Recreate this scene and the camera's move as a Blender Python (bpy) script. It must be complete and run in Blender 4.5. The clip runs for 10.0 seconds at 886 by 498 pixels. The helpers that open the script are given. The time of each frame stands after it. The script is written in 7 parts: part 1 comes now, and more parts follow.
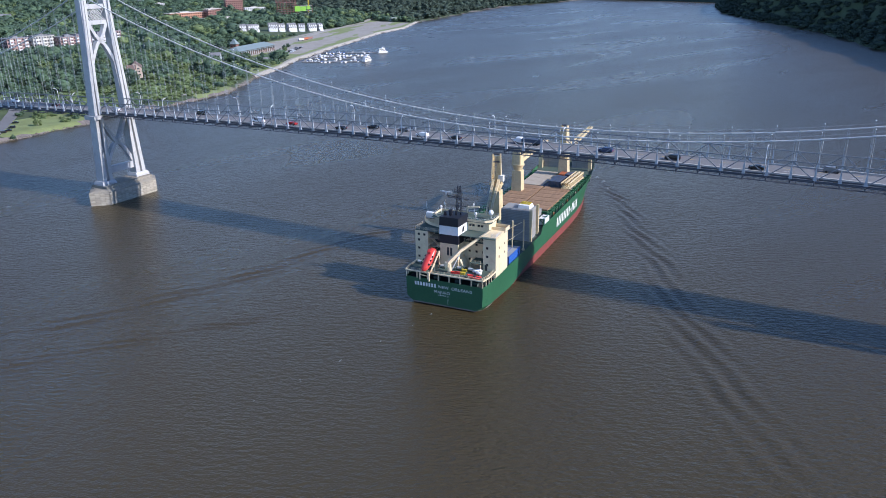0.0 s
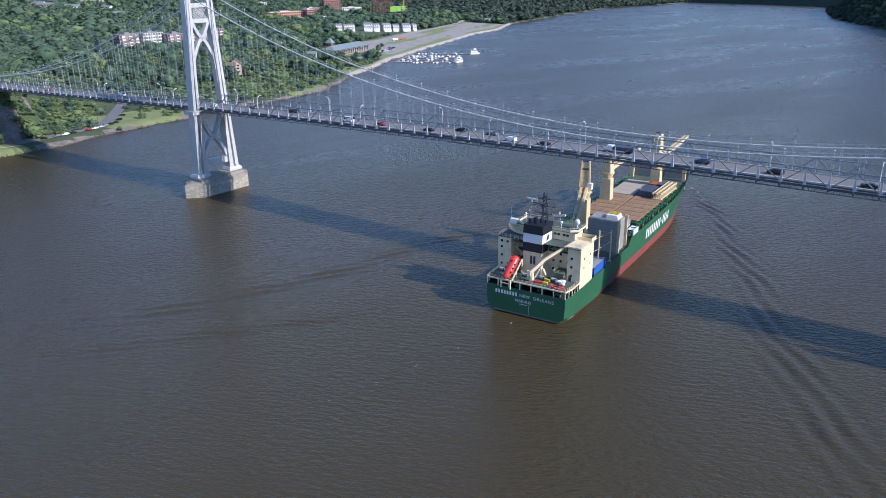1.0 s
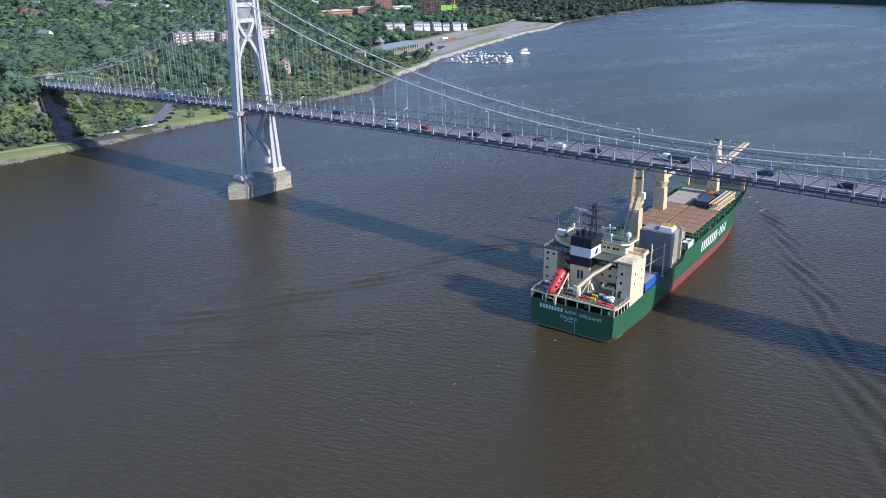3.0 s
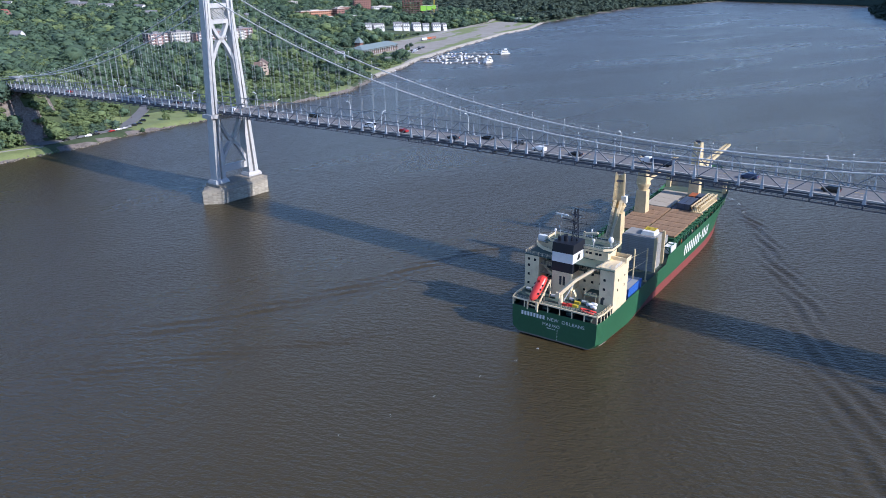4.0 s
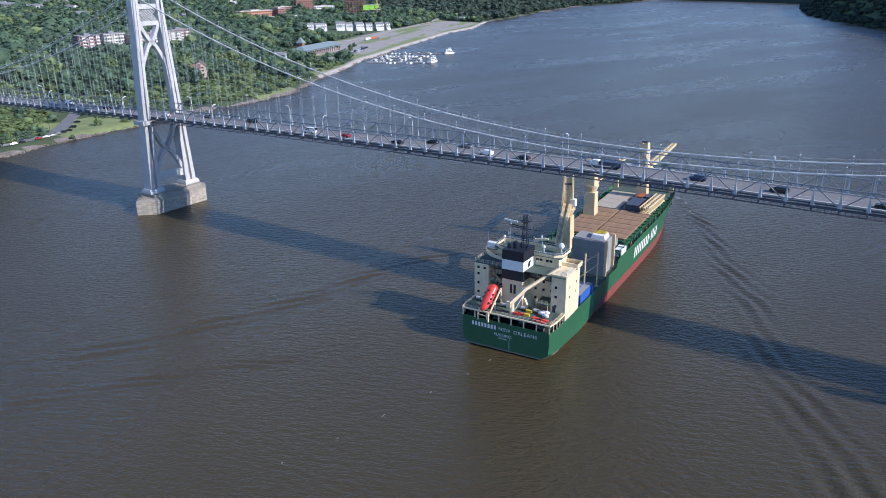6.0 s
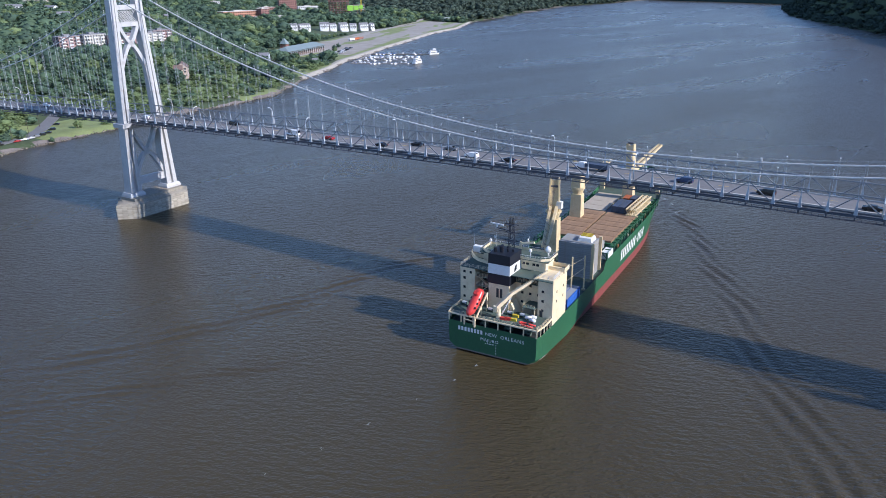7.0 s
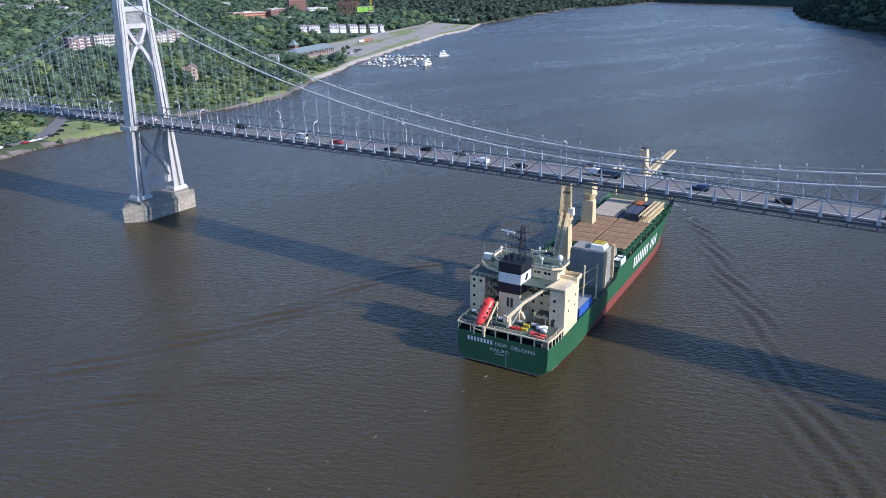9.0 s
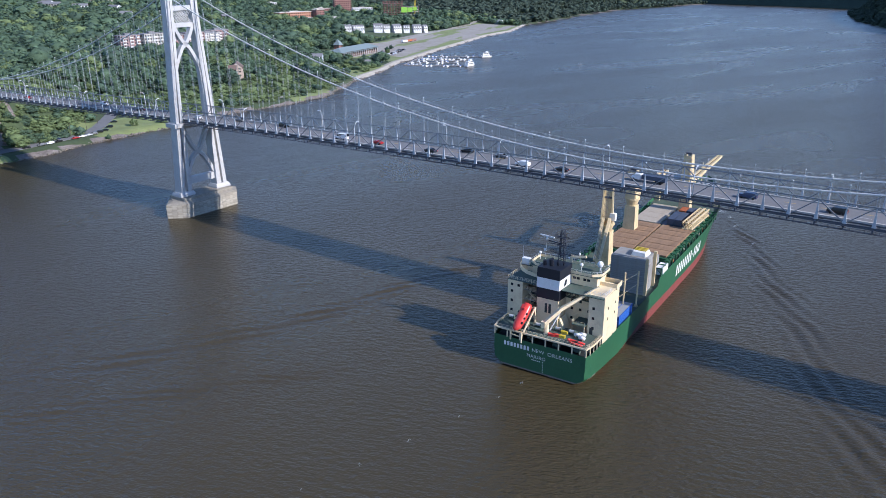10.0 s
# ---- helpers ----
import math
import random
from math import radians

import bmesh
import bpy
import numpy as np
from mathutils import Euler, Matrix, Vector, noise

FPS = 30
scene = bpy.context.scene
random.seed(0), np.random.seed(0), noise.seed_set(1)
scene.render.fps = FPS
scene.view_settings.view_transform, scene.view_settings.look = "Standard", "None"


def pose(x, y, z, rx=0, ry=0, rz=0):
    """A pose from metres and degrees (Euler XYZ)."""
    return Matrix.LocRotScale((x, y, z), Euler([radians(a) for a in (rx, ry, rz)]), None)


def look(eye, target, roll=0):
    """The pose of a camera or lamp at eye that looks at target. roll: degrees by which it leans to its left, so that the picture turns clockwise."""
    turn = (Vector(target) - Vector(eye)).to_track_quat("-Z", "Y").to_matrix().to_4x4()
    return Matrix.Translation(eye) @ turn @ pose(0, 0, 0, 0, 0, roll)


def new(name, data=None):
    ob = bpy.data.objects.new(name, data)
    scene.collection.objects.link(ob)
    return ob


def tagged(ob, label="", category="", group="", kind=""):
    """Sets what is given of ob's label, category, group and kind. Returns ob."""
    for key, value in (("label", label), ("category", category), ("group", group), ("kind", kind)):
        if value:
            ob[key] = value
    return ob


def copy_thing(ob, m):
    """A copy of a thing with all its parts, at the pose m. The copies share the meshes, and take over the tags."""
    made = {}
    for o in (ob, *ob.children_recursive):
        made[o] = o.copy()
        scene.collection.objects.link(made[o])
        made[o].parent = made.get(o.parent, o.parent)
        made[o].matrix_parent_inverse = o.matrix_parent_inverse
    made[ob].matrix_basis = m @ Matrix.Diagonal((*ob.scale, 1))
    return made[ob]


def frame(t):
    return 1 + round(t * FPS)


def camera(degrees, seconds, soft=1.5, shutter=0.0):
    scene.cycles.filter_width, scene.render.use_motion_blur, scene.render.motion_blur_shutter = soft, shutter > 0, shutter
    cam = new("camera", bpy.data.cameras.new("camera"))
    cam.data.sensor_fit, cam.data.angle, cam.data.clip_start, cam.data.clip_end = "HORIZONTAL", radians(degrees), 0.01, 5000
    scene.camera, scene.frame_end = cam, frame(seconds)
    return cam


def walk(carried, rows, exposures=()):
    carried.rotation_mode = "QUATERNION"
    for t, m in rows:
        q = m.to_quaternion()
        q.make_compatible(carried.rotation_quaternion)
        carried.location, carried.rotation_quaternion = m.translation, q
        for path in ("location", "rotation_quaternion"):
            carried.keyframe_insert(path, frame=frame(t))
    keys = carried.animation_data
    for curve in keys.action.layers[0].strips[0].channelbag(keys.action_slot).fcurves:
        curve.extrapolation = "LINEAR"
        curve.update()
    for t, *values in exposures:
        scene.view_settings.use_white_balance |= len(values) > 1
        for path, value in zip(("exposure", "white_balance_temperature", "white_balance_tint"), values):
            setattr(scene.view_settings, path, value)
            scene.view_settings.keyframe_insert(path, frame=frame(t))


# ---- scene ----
cam = camera(61.6, 10.0, soft=0.8)
PATH = [
    (0, (315.742, -238.919, 102.36), (314.831, -237.28, 101.665), -1.0),
    (0.5, (314.691, -237.042, 102.405), (313.69, -235.455, 101.713), -0.9),
    (1, (313.606, -235.079, 102.464), (312.506, -233.558, 101.775), -0.7),
    (1.5, (312.416, -232.925, 102.511), (311.242, -231.459, 101.823), -0.6),
    (2, (311.13, -230.567, 102.536), (309.916, -229.135, 101.848), -0.5),
    (2.5, (309.724, -228.065, 102.542), (308.513, -226.631, 101.852), -0.7),
    (4, (305.239, -220.426, 102.489), (304.078, -218.952, 101.798), -0.8),
    (4.5, (303.891, -218.124, 102.482), (302.749, -216.634, 101.791), -0.8),
    (5, (302.7, -216.112, 102.491), (301.594, -214.597, 101.797), -0.8),
    (5.5, (301.664, -214.407, 102.511), (300.589, -212.87, 101.816), -0.8),
    (7, (299.153, -210.174, 102.616), (298.133, -208.6, 101.921), -0.8),
    (7.5, (298.378, -209.0, 102.636), (297.367, -207.421, 101.942), -0.7),
    (8, (297.622, -208.021, 102.661), (296.612, -206.44, 101.967), -0.8),
    (8.5, (296.897, -207.176, 102.692), (295.884, -205.597, 101.999), -0.8),
    (9, (296.266, -206.372, 102.739), (295.227, -204.809, 102.048), -0.7),
    (9.5, (295.752, -205.479, 102.756), (294.675, -203.941, 102.066), -0.6),
    (10, (295.28, -204.574, 102.763), (294.155, -203.07, 102.074), -0.5),
]
walk(cam, [(t, look(eye, target, roll)) for t, eye, target, roll in PATH], [(0.0, 0.48, 5750, 17), (10.0, 0.48, 5750, 17)])

# ---- sky and sun ----
SUN_TO = Vector((1.70, 0.125, 1.0)).normalized()
world = bpy.data.worlds.new("sky")
scene.world = world
world.use_nodes = True
wn = world.node_tree
wn.nodes.clear()
sky_tex = wn.nodes.new("ShaderNodeTexSky")
sky_tex.sky_type = "NISHITA"
sky_tex.sun_disc = False
sky_tex.sun_elevation = math.asin(SUN_TO.z)
sky_tex.sun_rotation = math.atan2(SUN_TO.x, SUN_TO.y)
sky_tex.air_density, sky_tex.dust_density, sky_tex.ozone_density = 1.0, 0.05, 3.6
sky_tex.altitude = 1800
sky_bg = wn.nodes.new("ShaderNodeBackground")
sky_bg.inputs["Strength"].default_value = 0.15
sky_out = wn.nodes.new("ShaderNodeOutputWorld")
wn.links.new(sky_tex.outputs[0], sky_bg.inputs["Color"])
wn.links.new(sky_bg.outputs[0], sky_out.inputs["Surface"])

sun_data = bpy.data.lights.new("sun", "SUN")
sun_data.energy, sun_data.angle, sun_data.color = 4.3, radians(0.6), (1.0, 0.93, 0.81)
sun = new("sun", sun_data)
sun.matrix_world = look(SUN_TO * 600, (0, 0, 0))

# ---- materials ----
def material(name, color, rough=0.6, metal=0.0, vary=0.12, size=3.0, fine=None, bump=0.0, island=0.0, rand=0.0, stain=None, stain_amount=0.0, spec=0.5):
    """A painted or natural surface: base colour varied by noise at two scales, with optional stains, relief and variation from piece to piece."""
    m = bpy.data.materials.new(name)
    m.use_nodes = True
    nt = m.node_tree
    bsdf = nt.nodes["Principled BSDF"]
    bsdf.inputs["Roughness"].default_value = rough
    bsdf.inputs["Metallic"].default_value = metal
    bsdf.inputs["Specular IOR Level"].default_value = spec
    geo = nt.nodes.new("ShaderNodeNewGeometry")
    tex = nt.nodes.new("ShaderNodeTexCoord")
    coarse = nt.nodes.new("ShaderNodeTexNoise")
    coarse.inputs["Scale"].default_value = 1.0 / size
    coarse.inputs["Detail"].default_value = 4
    nt.links.new(tex.outputs["Object"], coarse.inputs["Vector"])
    grain = nt.nodes.new("ShaderNodeTexNoise")
    grain.inputs["Scale"].default_value = 1.0 / (fine or size / 9)
    grain.inputs["Detail"].default_value = 3
    nt.links.new(tex.outputs["Object"], grain.inputs["Vector"])
    value = nt.nodes.new("ShaderNodeMath")
    value.operation = "ADD"
    nt.links.new(coarse.outputs["Fac"], value.inputs[0])
    nt.links.new(grain.outputs["Fac"], value.inputs[1])
    last = value.outputs[0]
    amount = [(geo.outputs["Random Per Island"], island)]
    if rand:
        info = nt.nodes.new("ShaderNodeObjectInfo")
        amount.append((info.outputs["Random"], rand))
    span = nt.nodes.new("ShaderNodeMapRange")
    span.inputs["From Min"].default_value, span.inputs["From Max"].default_value = 0.6, 1.4
    span.inputs["To Min"].default_value, span.inputs["To Max"].default_value = 1 - vary, 1 + vary
    nt.links.new(last, span.inputs["Value"])
    last = span.outputs[0]
    for socket, k in amount:
        if k:
            f = nt.nodes.new("ShaderNodeMapRange")
            f.inputs["To Min"].default_value, f.inputs["To Max"].default_value = 1 - k, 1 + k
            nt.links.new(socket, f.inputs["Value"])
            mul = nt.nodes.new("ShaderNodeMath")
            mul.operation = "MULTIPLY"
            nt.links.new(last, mul.inputs[0])
            nt.links.new(f.outputs[0], mul.inputs[1])
            last = mul.outputs[0]
    tone = nt.nodes.new("ShaderNodeVectorMath")
    tone.operation = "SCALE"
    tone.inputs[0].default_value = color[:3]
    nt.links.new(last, tone.inputs["Scale"])
    result = tone.outputs[0]
    if stain:
        spot = nt.nodes.new("ShaderNodeTexNoise")
        spot.inputs["Scale"].default_value = 2.2 / size
        spot.inputs["Detail"].default_value = 6
        spot.inputs["Roughness"].default_value = 0.7
        nt.links.new(tex.outputs["Object"], spot.inputs["Vector"])
        ramp = nt.nodes.new("ShaderNodeMapRange")
        ramp.inputs["From Min"].default_value, ramp.inputs["From Max"].default_value = 0.5, 0.72
        ramp.inputs["To Max"].default_value = stain_amount
        nt.links.new(spot.outputs["Fac"], ramp.inputs["Value"])
        mix = nt.nodes.new("ShaderNodeMix")
        mix.data_type = "RGBA"
        nt.links.new(ramp.outputs[0], mix.inputs["Factor"])
        nt.links.new(result, mix.inputs["A"])
        mix.inputs["B"].default_value = (*stain, 1)
        result = mix.outputs["Result"]
    nt.links.new(result, bsdf.inputs["Base Color"])
    if bump:
        relief = nt.nodes.new("ShaderNodeBump")
        relief.inputs["Strength"].default_value = 0.6
        relief.inputs["Distance"].default_value = bump
        nt.links.new(grain.outputs["Fac"], relief.inputs["Height"])
        nt.links.new(relief.outputs["Normal"], bsdf.inputs["Normal"])
    return m


def water_material():
    m = bpy.data.materials.new("river_water")
    m.use_nodes = True
    nt = m.node_tree
    bsdf = nt.nodes["Principled BSDF"]
    bsdf.inputs["IOR"].default_value = 1.33
    bsdf.inputs["Roughness"].default_value = 0.34
    bsdf.inputs["Specular IOR Level"].default_value = 0.62
    tex = nt.nodes.new("ShaderNodeTexCoord")
    slick = nt.nodes.new("ShaderNodeTexNoise")
    slick.inputs["Scale"].default_value = 0.012
    slick.inputs["Detail"].default_value = 4
    slick.inputs["Distortion"].default_value = 0.8
    spread = nt.nodes.new("ShaderNodeMapping")
    spread.vector_type = "TEXTURE"
    spread.inputs["Rotation"].default_value = (0, 0, radians(70))
    spread.inputs["Scale"].default_value = (3.5, 1, 1)
    nt.links.new(tex.outputs["Object"], spread.inputs["Vector"])
    nt.links.new(spread.outputs[0], slick.inputs["Vector"])
    calm = nt.nodes.new("ShaderNodeMapRange")
    calm.inputs["From Min"].default_value, calm.inputs["From Max"].default_value = 0.35, 0.65
    calm.inputs["To Min"].default_value, calm.inputs["To Max"].default_value = 0.258, 0.328
    nt.links.new(slick.outputs["Fac"], calm.inputs["Value"])
    nt.links.new(calm.outputs[0], bsdf.inputs["Roughness"])
    silt = nt.nodes.new("ShaderNodeTexNoise")
    silt.inputs["Scale"].default_value = 0.008
    silt.inputs["Detail"].default_value = 3
    nt.links.new(tex.outputs["Object"], silt.inputs["Vector"])
    mix = nt.nodes.new("ShaderNodeMix")
    mix.data_type = "RGBA"
    mix.inputs["A"].default_value = (0.050, 0.0395, 0.0190, 1)
    mix.inputs["B"].default_value = (0.063, 0.0490, 0.0230, 1)
    nt.links.new(silt.outputs["Fac"], mix.inputs["Factor"])
    nt.links.new(mix.outputs["Result"], bsdf.inputs["Base Color"])
    normal = None
    for turn, stretch, scale, height in ((30, 2.2, 0.20, 0.12), (22, 2.4, 0.75, 0.50), (42, 2.0, 1.8, 0.25)):
        place = nt.nodes.new("ShaderNodeMapping")
        place.vector_type = "TEXTURE"
        place.inputs["Rotation"].default_value = (0, 0, radians(turn))
        place.inputs["Scale"].default_value = (stretch, 1, 1)
        nt.links.new(tex.outputs["Object"], place.inputs["Vector"])
        waves = nt.nodes.new("ShaderNodeTexNoise")
        waves.inputs["Scale"].default_value = scale
        waves.inputs["Detail"].default_value = 2
        nt.links.new(place.outputs[0], waves.inputs["Vector"])
        relief = nt.nodes.new("ShaderNodeBump")
        relief.inputs["Strength"].default_value = 1.0
        relief.inputs["Distance"].default_value = height
        nt.links.new(waves.outputs["Fac"], relief.inputs["Height"])
        if normal:
            nt.links.new(normal, relief.inputs["Normal"])
        normal = relief.outputs["Normal"]
    nt.links.new(normal, bsdf.inputs["Normal"])
    return m


WATER = water_material()
STEEL_GREY = material("weathered_aluminium_paint", (0.46, 0.48, 0.50), 0.45, 0.0, 0.10, 4.0, stain=(0.2, 0.2, 0.21), stain_amount=0.25, rand=0.05)
TOWER_GREY = material("light_grey_tower_paint", (0.47, 0.465, 0.455), 0.5, 0.0, 0.10, 6.0, stain=(0.26, 0.22, 0.18), stain_amount=0.4)
# dark steel; for the bridge floor its shade is put into this colour
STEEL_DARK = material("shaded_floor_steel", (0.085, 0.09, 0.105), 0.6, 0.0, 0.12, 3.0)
STEEL_MID = material("blue_grey_truss_paint", (0.24, 0.245, 0.25), 0.7, 0.0, 0.12, 4.0, stain=(0.13, 0.13, 0.135), stain_amount=0.3, rand=0.08)
CABLE = material("painted_wire_cable", (0.60, 0.60, 0.58), 0.5, 0.0, 0.06, 2.0)
ROPE = material("galvanised_rope", (0.46, 0.48, 0.48), 0.5, 0.0, 0.06, 2.0)
ASPHALT = material("worn_asphalt", (0.175, 0.173, 0.175), 0.9, 0.0, 0.15, 5.0, bump=0.01, stain=(0.10, 0.10, 0.10), stain_amount=0.5)
LINE_WHITE = material("white_road_paint", (0.6, 0.6, 0.58), 0.7, vary=0.15, size=1.0)
LINE_YELLOW = material("yellow_road_paint", (0.62, 0.42, 0.08), 0.7, vary=0.15, size=1.0)
GRANITE = material("pier_granite", (0.36, 0.325, 0.26), 0.85, 0.0, 0.32, 1.2, bump=0.08, rand=0.22, stain=(0.15, 0.135, 0.11), stain_amount=0.75)
GRASS = material("mown_grass", (0.205, 0.245, 0.088), 0.9, 0.0, 0.3, 14.0, fine=0.9, bump=0.05, stain=(0.20, 0.19, 0.09), stain_amount=0.55)
GROUND = material("woodland_floor", (0.060, 0.085, 0.036), 0.95, 0.0, 0.3, 18.0, fine=2.0, bump=0.1)
ROCK = material("shale_rock_face", (0.20, 0.17, 0.15), 0.9, 0.0, 0.5, 6.0, fine=1.2, bump=1.6, stain=(0.09, 0.085, 0.07), stain_amount=0.6)
RIPRAP = material("shore_boulders", (0.23, 0.205, 0.16), 0.9, 0.0, 0.2, 2.0, bump=0.05, island=0.3, rand=0.3)
LEAF = material("summer_foliage", (0.100, 0.156, 0.094), 0.75, 0.0, 0.40, 11.0, fine=0.8, island=0.16, bump=0.5, spec=0.2)
LEAF_LIGHT = material("sunny_scrub_foliage", (0.160, 0.215, 0.096), 0.8, 0.0, 0.40, 9.0, fine=0.8, island=0.16, bump=0.5, spec=0.2)
# far green with some distance haze put into its colour
LEAF_FAR = material("far_forest_foliage", (0.056, 0.078, 0.058), 0.85, 0.0, 0.25, 20.0, fine=3.0, island=0.35, bump=0.5, spec=0.1)
LEAF_DARK = material("deep_green_foliage", (0.080, 0.126, 0.086), 0.75, 0.0, 0.40, 11.0, fine=0.8, island=0.16, bump=0.5, spec=0.2)


def leafy(m, share):
    """Lets part of the light through the leaves."""
    nt = m.node_tree
    bsdf, out = nt.nodes["Principled BSDF"], nt.nodes["Material Output"]
    thin = nt.nodes.new("ShaderNodeBsdfTranslucent")
    mix = nt.nodes.new("ShaderNodeMixShader")
    mix.inputs[0].default_value = share
    nt.links.new(bsdf.inputs["Base Color"].links[0].from_socket, thin.inputs["Color"])
    nt.links.new(bsdf.outputs[0], mix.inputs[1])
    nt.links.new(thin.outputs[0], mix.inputs[2])
    nt.links.new(mix.outputs[0], out.inputs["Surface"])


for leaf_material in (LEAF, LEAF_LIGHT, LEAF_DARK):
    leafy(leaf_material, 0.22)
BARK = material("tree_bark", (0.10, 0.075, 0.055), 0.9, vary=0.2, size=0.8, bump=0.02)


# ---- building helpers ----
def mesh_of(bm, name, mat, smooth=False):
    me = bpy.data.meshes.new(name)
    bm.to_mesh(me)
    bm.free()
    for m in (mat if isinstance(mat, (list, tuple)) else [mat]):
        me.materials.append(m)
    if smooth:
        me.polygons.foreach_set("use_smooth", [True] * len(me.polygons))
    return me


def part(name, bm, mat, parent, label="", smooth=False):
    """One mesh object under a thing or a part; bm may also be a finished mesh."""
    me = bm if isinstance(bm, bpy.types.Mesh) else mesh_of(bm, name, mat, smooth)
    ob = new(name, me)
    ob.parent = parent
    return tagged(ob, label) if label else ob


def empty(name, m=None, label="", category="", group="", kind=""):
    ob = new(name)
    ob.empty_display_size = 0.5
    if m is not None:
        ob.matrix_world = m
    return tagged(ob, label, category, group, kind)


def solo(name, bm, mat, label="", category="", group="", kind="", smooth=False):
    ob = new(name, bm if isinstance(bm, bpy.types.Mesh) else mesh_of(bm, name, mat, smooth))
    return tagged(ob, label, category, group, kind)


def box(bm, x0, x1, y0, y1, z0, z1, mi=0):
    v = [bm.verts.new(p) for p in ((x0, y0, z0), (x1, y0, z0), (x1, y1, z0), (x0, y1, z0), (x0, y0, z1), (x1, y0, z1), (x1, y1, z1), (x0, y1, z1))]
    for q in ((3, 2, 1, 0), (4, 5, 6, 7), (0, 1, 5, 4), (1, 2, 6, 5), (2, 3, 7, 6), (3, 0, 4, 7)):
        bm.faces.new([v[i] for i in q]).material_index = mi
    return v


def frame_of(p0, p1, up=(0, 0, 1)):
    d = (Vector(p1) - Vector(p0)).normalized()
    u = Vector(up)
    if abs(d.dot(u)) > 0.98:
        u = Vector((0, 1, 0))
    s = d.cross(u).normalized()
    return d, s, s.cross(d)


def beam(bm, p0, p1, w, h, w1=None, h1=None, up=(0, 0, 1), mi=0):
    """A straight bar of width w and height h, tapering to w1, h1."""
    d, s, u = frame_of(p0, p1, up)
    a, b = [], []
    for p, ww, hh, into in ((Vector(p0), w, h, a), (Vector(p1), w1 or w, h1 or h, b)):
        for i, j in ((-1, -1), (1, -1), (1, 1), (-1, 1)):
            into.append(bm.verts.new(p + s * (i * ww / 2) + u * (j * hh / 2)))
    for i in range(4):
        bm.faces.new((a[i], a[(i + 1) % 4], b[(i + 1) % 4], b[i])).material_index = mi
    bm.faces.new(a[::-1]).material_index = mi
    bm.faces.new(b).material_index = mi


def tube(bm, p0, p1, r, r1=None, n=8, mi=0, caps=True):
    d, s, u = frame_of(p0, p1)
    a, b = [], []
    for p, rr, into in ((Vector(p0), r, a), (Vector(p1), r if r1 is None else r1, b)):
        for i in range(n):
            t = math.tau * i / n
            into.append(bm.verts.new(p + s * (rr * math.cos(t)) + u * (rr * math.sin(t))))
    for i in range(n):
        bm.faces.new((a[i], a[(i + 1) % n], b[(i + 1) % n], b[i])).material_index = mi
    if caps:
        bm.faces.new(a[::-1]).material_index = mi
        bm.faces.new(b).material_index = mi


def path_tube(bm, pts, r, n=6, mi=0):
    rings = []
    for i, p in enumerate(pts):
        d, s, u = frame_of(pts[max(0, i - 1)], pts[min(len(pts) - 1, i + 1)])
        rings.append([bm.verts.new(Vector(p) + s * (r * math.cos(math.tau * k / n)) + u * (r * math.sin(math.tau * k / n))) for k in range(n)])
    for a, b in zip(rings, rings[1:]):
        for k in range(n):
            bm.faces.new((a[k], a[(k + 1) % n], b[(k + 1) % n], b[k])).material_index = mi
    bm.faces.new(rings[0][::-1]).material_index = mi
    bm.faces.new(rings[-1]).material_index = mi


def ball(bm, c, r, sub=1, squash=(1, 1, 1), mi=0):
    made = bmesh.ops.create_icosphere(bm, subdivisions=sub, radius=r, matrix=Matrix.Translation(c) @ Matrix.Diagonal((*squash, 1)))
    for v in made["verts"]:
        for f in v.link_faces:
            f.material_index = mi


def prism(bm, outline, z0, z1, mi=0, top=None):
    """An upright prism over an outline of (x, y); top: another outline of the same length for the upper rim."""
    a = [bm.verts.new((x, y, z0)) for x, y in outline]
    b = [bm.verts.new((x, y, z1)) for x, y in (top or outline)]
    n = len(a)
    for i in range(n):
        bm.faces.new((a[i], a[(i + 1) % n], b[(i + 1) % n], b[i])).material_index = mi
    bm.faces.new(a[::-1]).material_index = mi
    bm.faces.new(b).material_index = mi


def plate(bm, outline, axis, c, thick, mi=0):
    """A slab cut to an outline in the plane across the axis ('x' or 'y'), c its middle."""
    def at(u, v, w):
        return (w, u, v) if axis == "x" else (u, w, v)
    a = [bm.verts.new(at(u, v, c - thick / 2)) for u, v in outline]
    b = [bm.verts.new(at(u, v, c + thick / 2)) for u, v in outline]
    n = len(a)
    for i in range(n):
        bm.faces.new((a[i], a[(i + 1) % n], b[(i + 1) % n], b[i])).material_index = mi
    bm.faces.new(a[::-1]).material_index = mi
    bm.faces.new(b).material_index = mi
    bmesh.ops.recalc_face_normals(bm, faces=bm.faces[:])


def arrays_mesh(name, verts, faces, mats, mi=None, smooth=False):
    me = bpy.data.meshes.new(name)
    me.from_pydata(verts, [], faces)
    for m in mats:
        me.materials.append(m)
    if mi is not None:
        me.polygons.foreach_set("material_index", mi)
    if smooth:
        me.polygons.foreach_set("use_smooth", [True] * len(me.polygons))
    me.update()
    return me


def smoothstep(a, b, x):
    t = min(1, max(0, (x - a) / (b - a)))
    return t * t * (3 - 2 * t)


# ---- the town's survey grid, laid into the bridge's axes ----
def site(x, y):
    """World x, y of a survey point, and the scale of the grid there."""
    w = 1.0 + 0.00029826 * x + 0.0002028 * y
    return (1.12048 * x - 0.04476 * y - 7.63) / w, (0.04102 * x + 0.98655 * y + 2.125) / w, 1.0 / w


def site_point(x, y, z):
    u, v, k = site(x, y)
    return (u, v, z * k)


